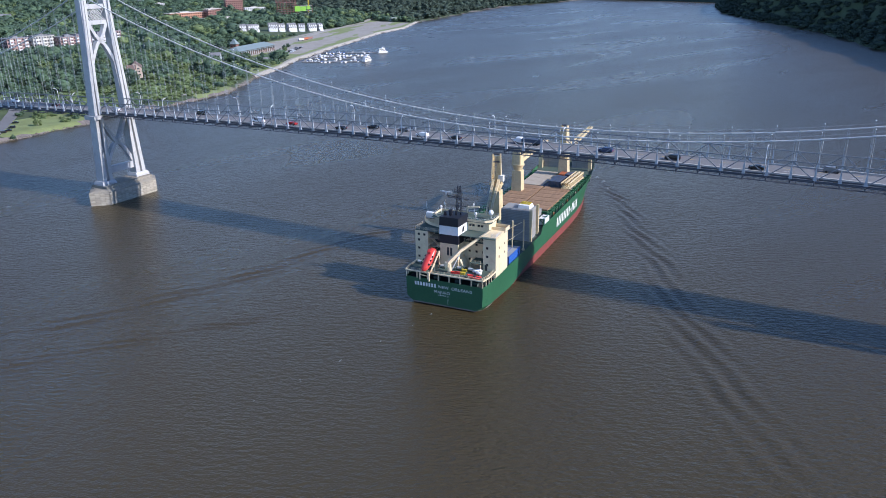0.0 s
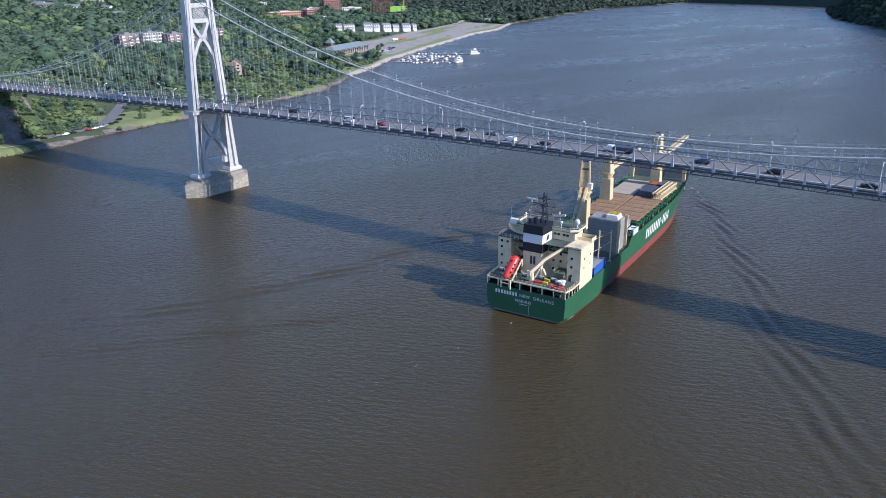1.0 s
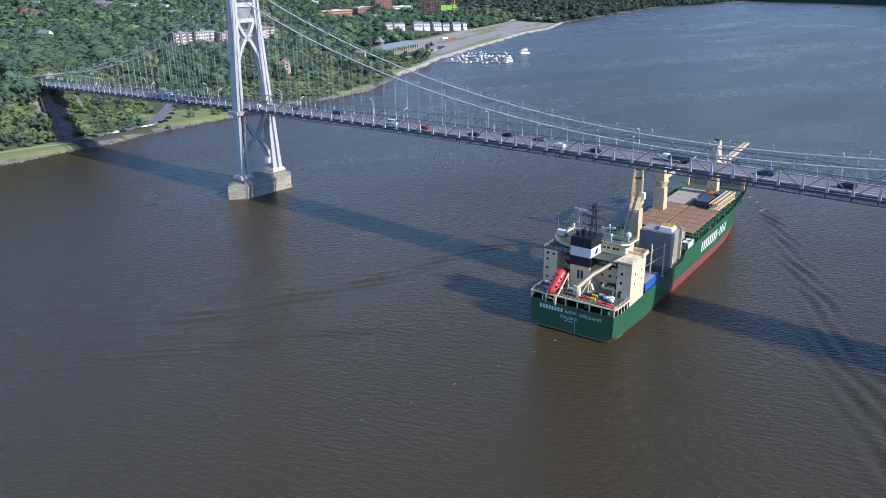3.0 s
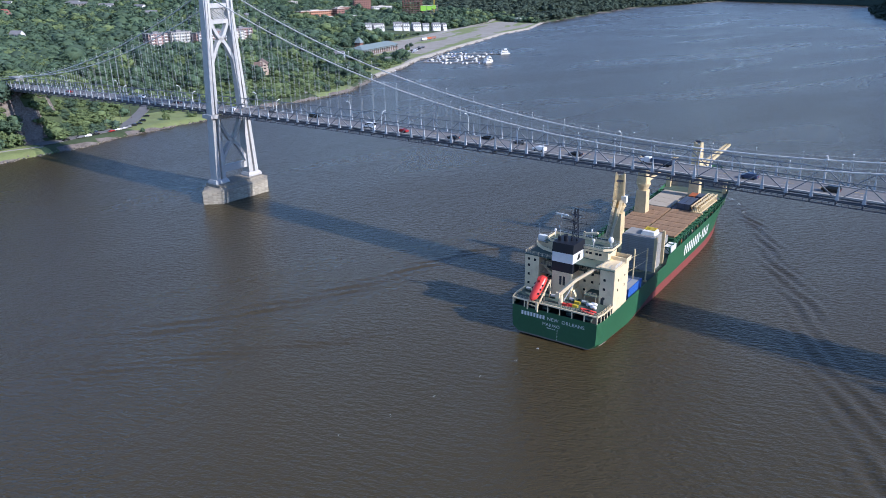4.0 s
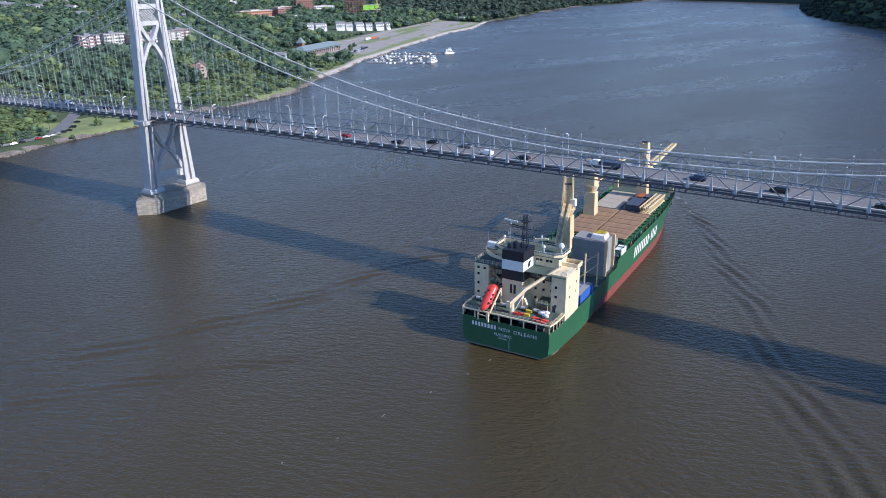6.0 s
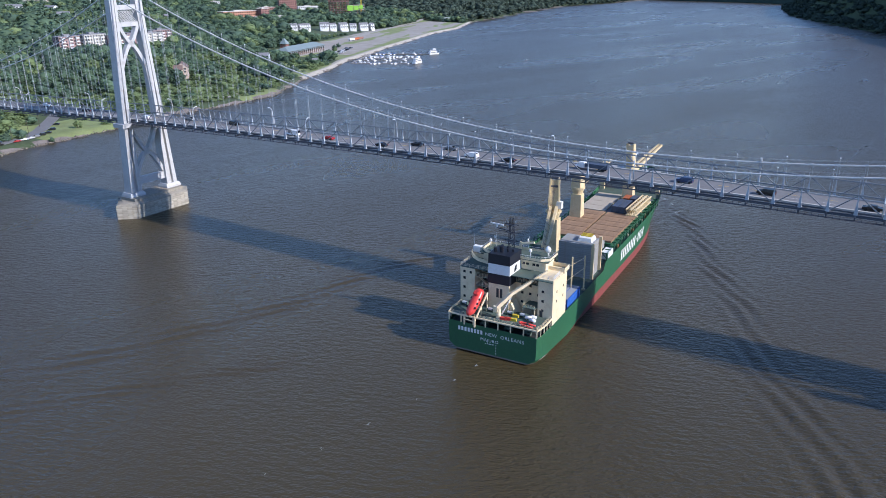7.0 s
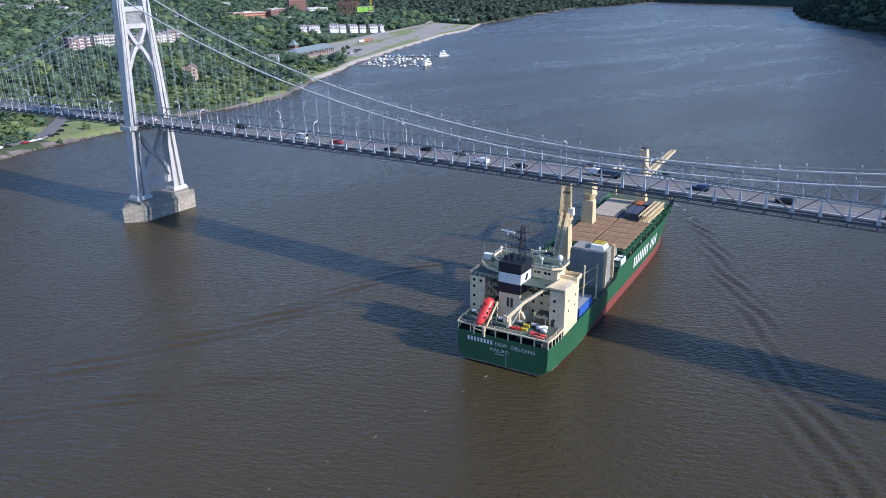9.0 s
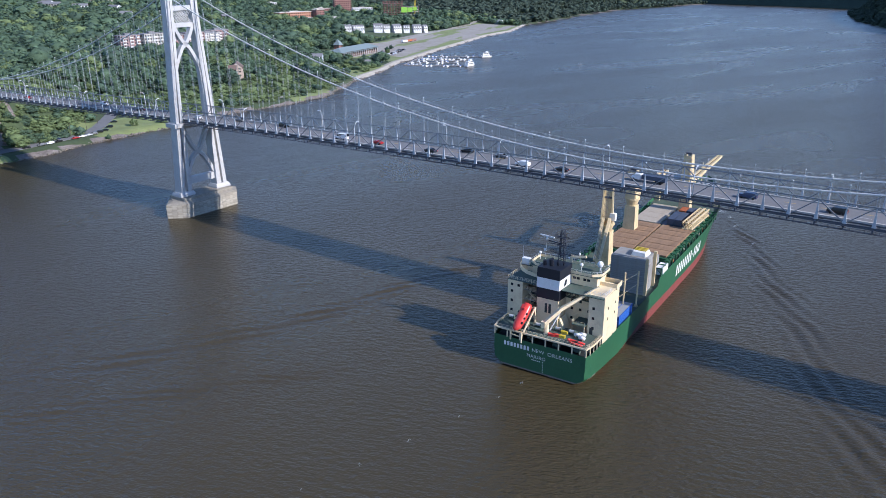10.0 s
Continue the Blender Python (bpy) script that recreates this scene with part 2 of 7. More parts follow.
def site_pose(x, y, z, turn=0.0, sized=True):
    """A pose at a survey point, turned and, if sized, scaled with the grid."""
    u, v, k = site(x, y)
    u1, v1, _ = site(x + 1, y)
    return pose(u, v, z * k, 0, 0, turn + math.degrees(math.atan2(v1 - v, u1 - u))) @ Matrix.Scale(k if sized else 1.0, 4)


# ---- river ----
def wake_height(x, y):
    """Low smooth crests that trail aft from the ship on both sides."""
    h = 0.0
    for line, side, amp, wave in WAKES:
        best, run, along = 1e9, 0.0, 0.0
        for (x0, y0), (x1, y1) in zip(line, line[1:]):
            dx, dy = x1 - x0, y1 - y0
            n = math.hypot(dx, dy)
            dx, dy = dx / n, dy / n
            s = min(n, max(0.0, (x - x0) * dx + (y - y0) * dy))
            d = math.hypot(x - x0 - s * dx, y - y0 - s * dy)
            if d < abs(best):
                best = d if ((x - x0) * dy - (y - y0) * dx) * side > 0 else -d
                along = run + s
            run += n
        if abs(best) < 26:
            fade = smoothstep(0, 30, along) * (1 - smoothstep(run * 0.75, run, along))
            width = 2.2 + 0.032 * along
            k = best - 0.8 * math.sin(along * 0.09) - 0.4 * math.sin(along * 0.23 + 1)
            h += amp * fade * math.exp(-(k / width) ** 2) * math.sin((k + 0.30 * along) * math.tau / (wave + 0.012 * along) + 1.2) * (0.75 + 0.25 * math.sin(along * 0.21))
    return h


WAKES = [([(201, 135), (214, 117), (228, 93), (248, 50), (260, 26), (272, -4), (281, -24), (295, -49), (312, -82), (330, -115)], 1, 0.32, 4.0),
         ([(160, 40), (146, 4), (138, -21), (133, -46), (126, -70), (113, -100), (97, -127), (80, -150)], -1, 0.21, 4.0),
         ([(172, -55), (158, -82), (142, -102), (123, -125), (110, -149), (95, -180)], -1, 0.17, 2.8)]


def river():
    xs = np.concatenate([np.linspace(-9000, -200, 12), np.linspace(-190, 60, 20), np.arange(70, 342, 0.85), np.linspace(350, 9000, 16)])
    ys = np.concatenate([np.linspace(-9000, -260, 12), np.arange(-215, 150, 0.85), np.linspace(160, 9000, 26)])
    nx, ny = len(xs), len(ys)
    verts = []
    for y in ys:
        for x in xs:
            near = 68 < x < 342.5 and -216 < y < 151
            verts.append((x, y, wake_height(x, y) if near else 0.0))
    faces = [(j * nx + i, j * nx + i + 1, (j + 1) * nx + i + 1, (j + 1) * nx + i) for j in range(ny - 1) for i in range(nx - 1)]
    return tagged(new("water", arrays_mesh("water", verts, faces, [WATER], smooth=True)), "wide brown river with small wind ripples and ship wakes", "river", kind="structure")


river()

# ---- land ----
SHORE_Y = np.array([-900, -60, 0, 36, 70, 115, 183, 220, 288, 335, 385, 431, 478, 566, 640, 765, 900, 1080, 1250, 1500, 1783, 2157, 2950, 3460, 4480, 5200])
SHORE_X = np.array([-150, -140, -141, -146, -152.5, -152.5, -164, -159, -162, -180, -202, -219, -233, -269, -289, -327, -363, -414, -442, -525, -571, -632, -752, -745, -777, -800])


def shore_x(y):
    return float(np.interp(y, SHORE_Y, SHORE_X))


def east_height(x, y):
    """Ground height of the town's bank: a flat strip by the water, a bluff, then rising hills."""
    d = shore_x(y) - x + 1.5 * math.sin(y * 0.11) + 0.8 * math.sin(y * 0.37)
    if d < 0:
        return max(-4.0, d * 0.6)
    flat = float(np.interp(y, (-60, 20, 60, 120, 250, 300, 450, 560, 700, 1300, 1500), (22, 22, 30, 62, 46, 34, 40, 60, 120, 150, 60)))
    bluff = float(np.interp(y, (-60, 20, 70, 160, 300, 480, 640, 760, 1200, 2000), (33, 33, 28, 17, 14, 13, 8, 8, 10, 20)))
    run = float(np.interp(y, (-60, 20, 90, 200, 500, 900), (26, 26, 60, 130, 120, 90)))
    z = 2.6 * smoothstep(0, 5, d)
    z += (bluff - 2.6) * smoothstep(flat, flat + run, d) if d > flat else 0.0
    inland = max(0.0, d - flat - run)
    z += 26 * smoothstep(0, 750, inland) + 46 * smoothstep(500, 2200, inland)
    if inland > 0:
        z += min(1, inland / 150) * 5.0 * noise.noise((x * 0.004, y * 0.004, 3.1))
    z += 120 * smoothstep(2300, 3400, y) * smoothstep(0, 500, d)
    return z


def terrain(name, xs, ys, height, mats, pick, label):
    nx, ny = len(xs), len(ys)
    verts = [site_point(x, y, height(x, y)) for y in ys for x in xs]
    faces, mi = [], []
    for j in range(ny - 1):
        for i in range(nx - 1):
            faces.append((j * nx + i, j * nx + i + 1, (j + 1) * nx + i + 1, (j + 1) * nx + i))
            mi.append(pick((xs[i] + xs[i + 1]) / 2, (ys[j] + ys[j + 1]) / 2))
    return tagged(new(name, arrays_mesh(name, verts, faces, mats, mi, smooth=True)), label, "ground", kind="structure")


LAWNS = [(-164, -139, -80, -3), (-200, -150, 60, 150), (-190, -163, 250, 318), (-300, -214, 395, 520)]
GRAVEL = material("pale_gravel_lot", (0.33, 0.30, 0.26), 0.95, vary=0.2, size=20.0, fine=1.5, stain=(0.20, 0.20, 0.13), stain_amount=0.6, bump=0.03)


def east_surface(x, y):
    d = shore_x(y) - x
    if d < 3:
        return 2
    if -9 + 2 * math.sin(x * 0.6) < y < 6 + 3 * math.sin(x * 0.4) and 21 < d < 62:
        return 2
    if 5 < y < 25 and 28 < d < 43 and noise.noise((x * 0.09, y * 0.09, 4)) > -0.05:
        return 2
    if any(x0 < x < x1 and y0 < y < y1 for x0, x1, y0, y1 in LAWNS):
        return 1
    if 560 < y < 1420 and d < 125:
        n = noise.noise((d * 0.035, y * 0.005, 0.7)) + 0.35 * noise.noise((d * 0.11, y * 0.02, 3.3))
        if 7 < d < 13 + 4 * math.sin(y * 0.011):
            return 1
        return 3 if n > -0.22 and y > 620 else 1
    return 0


xs_e = np.concatenate([np.linspace(-2100, -1500, 6), np.linspace(-1420, -620, 21), np.linspace(-600, -130, 118)])
ys_e = np.concatenate([np.linspace(-400, -120, 6), np.linspace(-100, 360, 116), np.linspace(368, 1500, 142), np.linspace(1540, 5200, 46)])
terrain("ground", xs_e, ys_e, east_height, [GROUND, GRASS, ROCK, GRAVEL], east_surface, "wooded river bank rising to a hilly town")

WEST_Y = np.array([-900, 300, 800, 1226, 1828, 2302, 2854, 3900, 5200])
WEST_X = np.array([640, 610, 545, 478, 393, 256, 127, 30, 60])


def west_height(x, y):
    d = x - float(np.interp(y, WEST_Y, WEST_X)) + 6 * math.sin(y * 0.02)
    if d < 0:
        return max(-4.0, d * 0.6)
    return 3 * smoothstep(0, 8, d) + 150 * smoothstep(8, 210, d) + 12 * noise.noise((x * 0.004, y * 0.004, 9.0)) * smoothstep(50, 300, d)


xs_w = np.concatenate([np.linspace(0, 700, 71), np.linspace(740, 3200, 12)])
ys_w = np.linspace(-900, 5200, 124)
terrain("far_bank", xs_w, ys_w, west_height, [GROUND], lambda x, y: 0, "steep wooded far bank of the river")


def far_ridge():
    bm = bmesh.new()
    top, low, back = [], [], []
    for i in range(61):
        x = -1500 + i * 50
        y = 4860 + 40 * math.sin(i * 0.3)
        z = 58 + 14 * noise.noise((x * 0.004, 0, 5)) + 10 * noise.noise((x * 0.02, 0, 2))
        low.append(bm.verts.new(site_point(x, y - 60, -1)))
        top.append(bm.verts.new(site_point(x, y, z)))
        back.append(bm.verts.new(site_point(x, y + 120, -1)))
    for i in range(60):
        bm.faces.new((low[i], low[i + 1], top[i + 1], top[i]))
        bm.faces.new((top[i], top[i + 1], back[i + 1], back[i]))
    solo("backdrop", bm, LEAF_FAR, "low wooded ridge far down the river", "hills", kind="structure", smooth=True)


far_ridge()


# ---- trees ----
def crown_arrays(seed, lumps=9, leaves=120, spread=1.0, size=1.0, leaf=0.06):
    """Vertices and triangles of a leafy crown about 1 high and 1 wide, its foot at z = 0."""
    rng = np.random.default_rng(seed)
    bm = bmesh.new()
    for k in range(lumps):
        a = rng.uniform(0, math.tau)
        r = spread * (0.30 * math.sqrt(rng.uniform(0.05, 1)) if k else 0)
        z = 0.62 + rng.uniform(-0.30, 0.22) - 0.45 * r
        s = size * rng.uniform(0.15, 0.27) if k else 0.33
        ball(bm, (r * math.cos(a), r * math.sin(a), z), s, 1, (1, 1, rng.uniform(0.75, 1.05)))
    bm.verts.ensure_lookup_table()
    for v in bm.verts:
        n = v.co.copy()
        j = Vector(rng.normal(0, 0.030, 3))
        v.co = n + j
    v = np.array([x.co[:] for x in bm.verts])
    f = [[x.index for x in q.verts] for q in bm.faces]
    bm.free()
    # loose leaf clumps over the lumps, facing outwards and up at random
    pick = rng.integers(0, len(v), leaves)
    out = v[pick] - np.array([0, 0, 0.55])
    out /= np.linalg.norm(out, axis=1, keepdims=True) + 1e-6
    at = v[pick] + out * rng.uniform(-0.02, 0.07, (leaves, 1)) + rng.normal(0, 0.03, (leaves, 3))
    n = out + rng.normal(0, 0.75, (leaves, 3)) + np.array([0, 0, 0.35])
    n /= np.linalg.norm(n, axis=1, keepdims=True)
    p = np.cross(n, rng.normal(0, 1, (leaves, 3)))
    p /= np.linalg.norm(p, axis=1, keepdims=True)
    q = np.cross(n, p)
    s = leaf * rng.uniform(0.6, 1.5, (leaves, 1))
    tri = np.stack([at + p * s, at - 0.5 * p * s + 0.87 * q * s, at - 0.5 * p * s - 0.87 * q * s], 1).reshape(-1, 3)
    ef = (len(v) + np.arange(leaves * 3)).reshape(-1, 3)
    return np.vstack([v, tri]), np.vstack([np.array(f), ef])


CROWNS = [crown_arrays(s, 7, 430, 1.1, 0.9, 0.062) for s in range(6)]
CROWNS_FINE = [crown_arrays(80 + s, 12, 900, 1.3, 0.75, 0.05) for s in range(7)]
CROWNS_FAR = [crown_arrays(40 + s, 3, 110, 0.9, 0.95, 0.085) for s in range(5)]


def woods(name, places, crowns, mats, label, seed=1):
    """A wood as one mesh: a crown for each (x, y, z, height, width, material)."""
    rng = np.random.default_rng(seed)
    vs, fs, mi, at = [], [], [], 0
    for x, y, z, h, w, m in places:
        v, f = crowns[rng.integers(len(crowns))]
        a = rng.uniform(0, math.tau)
        c, s = math.cos(a), math.sin(a)
        x, y, k = site(x, y)
        z, h, w = z * k, h * k, w * k
        p = np.empty_like(v)
        p[:, 0] = x + w * (v[:, 0] * c - v[:, 1] * s)
        p[:, 1] = y + w * (v[:, 0] * s + v[:, 1] * c)
        p[:, 2] = z + h * v[:, 2]
        vs.append(p)
        fs.append(f + at)
        mi.append(np.full(len(f), m))
        at += len(v)
    v, f, mi = np.vstack(vs), np.vstack(fs).astype(np.int32), np.concatenate(mi).astype(np.int32)
    me = bpy.data.meshes.new(name)
    me.vertices.add(len(v))
    me.vertices.foreach_set("co", v.ravel())
    me.loops.add(f.size)
    me.loops.foreach_set("vertex_index", f.ravel())
    me.polygons.add(len(f))
    me.polygons.foreach_set("loop_start", np.arange(0, f.size, 3, dtype=np.int32))
    me.polygons.foreach_set("loop_total", np.full(len(f), 3, dtype=np.int32))
    for m in mats:
        me.materials.append(m)
    me.polygons.foreach_set("material_index", mi)
    me.update(calc_edges=True)
    return tagged(new(name, me), label, "trees", kind="stuff")


# places kept free of trees: x0, x1, y0, y1
CLEAR = [(-150, -100, -400, 400)] + LAWNS + [(-203, -135, -7, 6), (-232, -150, 88, 132), (-262, -186, -10, 10), (-236, -199, -30, -9), (-163, -135, 9, 46)]
HILL_HOUSES = [(-1060, 488, 24, 12), (-1010, 586, 40, 10), (-1004, 640, 26, 10), (-1165, 800, 30, 18), (-990, 700, 22, 9), (-1105, 1178, 30, 9), (-1050, 1180, 26, 8), (-806, 800, 20, 8), (-930, 420, 18, 8), (-700, 470, 16, 7), (-880, 640, 20, 8), (-545, 152, 16, 7), (-1130, 640, 28, 10), (-760, 640, 18, 8)]
CLEAR += [(x - 10, x + 26, y - 26, y + 10) for x, y, _, _ in HILL_HOUSES]
# building plots
CLEAR += [(-468, -414, 290, 470), (-285, -250, 272, 304), (-330, -300, 455, 480), (-412, -305, 522, 660), (-620, -500, 780, 1075), (-870, -735, 955, 1120),
          (-1010, -850, 1270, 1390), (-790, -690, 1220, 1340), (-612, -560, 222, 250), (-800, -755, 312, 340), (-1170, -1115, 760, 810), (-1060, -1025, 450, 480), (-1060, -1025, 580, 612)]


def wooded(x, y):
    d = shore_x(y) - x
    if d < 14 or (d < 21 and y < 50):
        return False
    if any(x0 < x < x1 and y0 < y < y1 for x0, x1, y0, y1 in CLEAR):
        return False
    if 545 < y < 1430 and d < 128:
        return False
    return True


def in_view(x, y):
    return y > -75 - 0.50 * (x + 145)


def scatter():
    rng = np.random.default_rng(7)
    near, far, fine = [], [], []
    y = -70.0
    while y < 1500:
        step = 8.5 if y < 500 else 11.5
        x = shore_x(y) - 12
        while x > -1250:
            d = shore_x(y) - x
            s = step * (1 + d / 900)
            px, py = x + rng.uniform(-0.5, 0.5) * s, y + rng.uniform(-0.5, 0.5) * s
            if in_view(px, py) and wooded(px, py) and rng.uniform() < 0.93:
                patch = noise.noise((px * 0.013, py * 0.013, 6.0))
                h = rng.uniform(9, 15) * (1 + d / 2500) * (1 + 0.45 * patch)
                if rng.uniform() < 0.07:
                    h *= 1.35
                low = (d < 90 and 4 < py < 360)
                if low:
                    h = rng.uniform(3, 8)
                if (-75 < py <= 4 and 50 < d < 170) or (770 < py < 1090 and d < 230):
                    h = min(h, 6.0)
                light = 1 if (rng.uniform() < (0.85 if low else 0.12 + 0.22 * patch)) else (2 if rng.uniform() < 0.38 else 0)
                (fine if d < 190 and py < 480 else near if d < 420 else far).append((px, py, east_height(px, py) - 0.8, h, h * rng.uniform(1.15, 1.6) * (1.5 if low else 1), light))
            x -= s
        y += step
    # dense trees on the bluff before the bridge, scrub beyond it, shrubs on the rough grass
    for x0, x1, y0, y1, gap, h0, h1, share in ((-300, -163, -85, -12, 4.9, 7.5, 12.0, 0.85), (-235, -166, 5, 118, 4.3, 2.4, 5.5, 0.65), (-300, -214, 395, 520, 9.0, 2.5, 7.0, 0.7), (-190, -163, 250, 318, 8.0, 2.5, 5.5, 0.9), (-235, -166, 120, 390, 8.5, 2.5, 6.0, 0.85), (-168, -163, 18, 44, 6.0, 5.0, 7.0, 0.0)):
        for y in np.arange(y0, y1, gap):
            for x in np.arange(x0, x1, gap):
                px, py = x + rng.uniform(-0.5, 0.5) * gap, y + rng.uniform(-0.5, 0.5) * gap
                rough = gap >= 8
                if shore_x(py) - px < 9 or not in_view(px, py) or (not rough and gap < 6 and not wooded(px, py)) or rng.uniform() > (0.45 if rough else 0.95):
                    continue
                if gap < 5 and noise.noise((px * 0.09, py * 0.09, 4)) > -0.05 and 4 < py < 25 and rng.uniform() < 0.85:
                    continue
                h = rng.uniform(h0, h1)
                if x < -184 and y0 < 0 and y > -60:
                    h = min(h, 5.0)
                m = 1 if rng.uniform() < share else (2 if rng.uniform() < 0.3 else 0)
                fine.append((px, py, east_height(px, py) - 0.7, h, h * rng.uniform(0.95, 1.35) * (1.5 if h1 < 8 else 1.25), m))
    return near, far, fine


near_trees, far_trees, bank_trees = scatter()
woods("bank_woodland", bank_trees, CROWNS_FINE, [LEAF, LEAF_LIGHT, LEAF_DARK], "dense leafy trees and scrub on the bluff by the bridge", 5)
woods("woodland", near_trees, CROWNS, [LEAF, LEAF_LIGHT, LEAF_DARK], "dense summer woodland of broadleaf trees on the bank", 2)
woods("hill_woodland", far_trees, CROWNS_FAR, [LEAF, LEAF_LIGHT, LEAF_DARK], "far broadleaf woodland over the hills of the town", 3)


def far_woods():
    rng = np.random.default_rng(11)
    out = []
    for y in np.arange(1500, 4700, 30):
        for x in np.arange(shore_x(y) - 20, shore_x(y) - 1100, -30):
            px, py = x + rng.uniform(-14, 14), y + rng.uniform(-14, 14)
            h = rng.uniform(14, 22)
            out.append((px, py, east_height(px, py) - 2, h, h * rng.uniform(1.5, 2.1), 0))
    for y in np.arange(1500, 3200, 45):
        for x in np.arange(-1250, -1950, -45):
            px, py = x + rng.uniform(-20, 20), y - 1100 + rng.uniform(-20, 20)
            if in_view(px, py):
                h = rng.uniform(16, 24)
                out.append((px, py, east_height(px, py) - 2, h, h * rng.uniform(1.8, 2.4), 0))
    for y in np.arange(900, 4500, 26):
        wx = float(np.interp(y, WEST_Y, WEST_X))
        for x in np.arange(wx + 8, wx + 560, 26):
            px, py = x + rng.uniform(-12, 12), y + rng.uniform(-12, 12)
            h = rng.uniform(13, 20)
            out.append((px, py, west_height(px, py) - 2, h, h * rng.uniform(1.4, 2.0), 0))
    return out


woods("far_woodland", far_woods(), CROWNS_FAR, [LEAF_FAR], "forest covering the far river banks", 4)


# ---- suspension bridge ----
SPAN = 457.2
PANEL = SPAN / 71
CABLE_Y, TRUSS_Y, TRUSS_H = 7.0, 6.9, 5.3
SIDE = -36 * PANEL


def deck_z(x):
    """Height of the lower chord."""
    if x >= 0:
        return 44.9 - 2.62 * ((x - SPAN / 2) / (SPAN / 2)) ** 2
    return 42.28 + 0.026 * x


def cable_z(x):
    if x >= 0:
        return 51.2 + 45.6 * ((x - SPAN / 2) / (SPAN / 2)) ** 2
    u = 1 - x / SIDE
    return 42.6 + 54.2 * u - 40.0 * u * (1 - u)


bridge = empty("suspension_bridge", pose(0, 0, 0), "long grey steel suspension bridge with a stiffening truss", "bridge")
NODES = [k * PANEL for k in range(-36, 72)]


def run_beam(name, y, dz, w, h, mat, label="", x_from=None, x_to=None, parent=None):
    bm = bmesh.new()
    xs = [x for x in NODES if (x_from is None or x >= x_from) and (x_to is None or x <= x_to)]
    prev = None
    for x in xs:
        z = deck_z(x) + dz
        ring = [bm.verts.new(p) for p in ((x, y - w / 2, z - h / 2), (x, y + w / 2, z - h / 2), (x, y + w / 2, z + h / 2), (x, y - w / 2, z + h / 2))]
        if prev:
            for i in range(4):
                bm.faces.new((prev[i], ring[i], ring[(i + 1) % 4], prev[(i + 1) % 4]))
        else:
            bm.faces.new(ring)
        prev = ring
    bm.faces.new(prev[::-1])
    bmesh.ops.recalc_face_normals(bm, faces=bm.faces[:])
    return part(name, bm, mat, parent or bridge, label)


def bridge_deck():
    bm = bmesh.new()
    for a, b in zip(NODES, NODES[1:]):
        za, zb = deck_z(a), deck_z(b)
        for y0, y1, t0, t1, mi in ((-6.2, 6.2, 0.35, 0.75, 0), (-5.2, 5.2, 0.75, 0.86, 1), (-6.0, -5.25, 0.75, 1.15, 2), (5.25, 6.0, 0.75, 1.2, 2)):
            v = [bm.verts.new(p) for p in ((a, y0, za + t0), (b, y0, zb + t0), (b, y1, zb + t0), (a, y1, za + t0), (a, y0, za + t1), (b, y0, zb + t1), (b, y1, zb + t1), (a, y1, za + t1))]
            for q in ((3, 2, 1, 0), (4, 5, 6, 7), (0, 1, 5, 4), (2, 3, 7, 6)):
                bm.faces.new([v[i] for i in q]).material_index = mi
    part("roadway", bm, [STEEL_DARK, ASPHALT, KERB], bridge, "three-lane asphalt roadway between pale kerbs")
    bm = bmesh.new()
    x = SIDE + 4
    while x < SPAN - 6:
        for y in (-1.6, 1.6):
            z0, z1 = deck_z(x) + 0.868, deck_z(x + 3) + 0.868
            beam(bm, (x, y, z0), (x + 3, y, z1), 0.16, 0.01, mi=0 if y < 0 else 1)
        x += 9.1
    tagged(part("lane_marking", bm, [LINE_WHITE, LINE_YELLOW], bridge, "broken lane lines"), kind="stuff")


KERB = material("pale_concrete_kerb", (0.42, 0.405, 0.38), 0.85, vary=0.15, size=3.0, stain=(0.22, 0.21, 0.19), stain_amount=0.5)
bridge_deck()
for side in (-1, 1):
    y = side * TRUSS_Y
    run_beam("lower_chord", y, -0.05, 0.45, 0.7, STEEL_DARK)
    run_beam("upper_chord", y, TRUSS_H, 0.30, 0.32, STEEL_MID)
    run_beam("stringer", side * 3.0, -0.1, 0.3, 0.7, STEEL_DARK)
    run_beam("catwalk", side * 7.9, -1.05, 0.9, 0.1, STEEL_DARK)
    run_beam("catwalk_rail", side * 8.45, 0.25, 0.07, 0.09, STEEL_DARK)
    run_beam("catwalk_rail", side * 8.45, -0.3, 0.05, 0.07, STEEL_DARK)


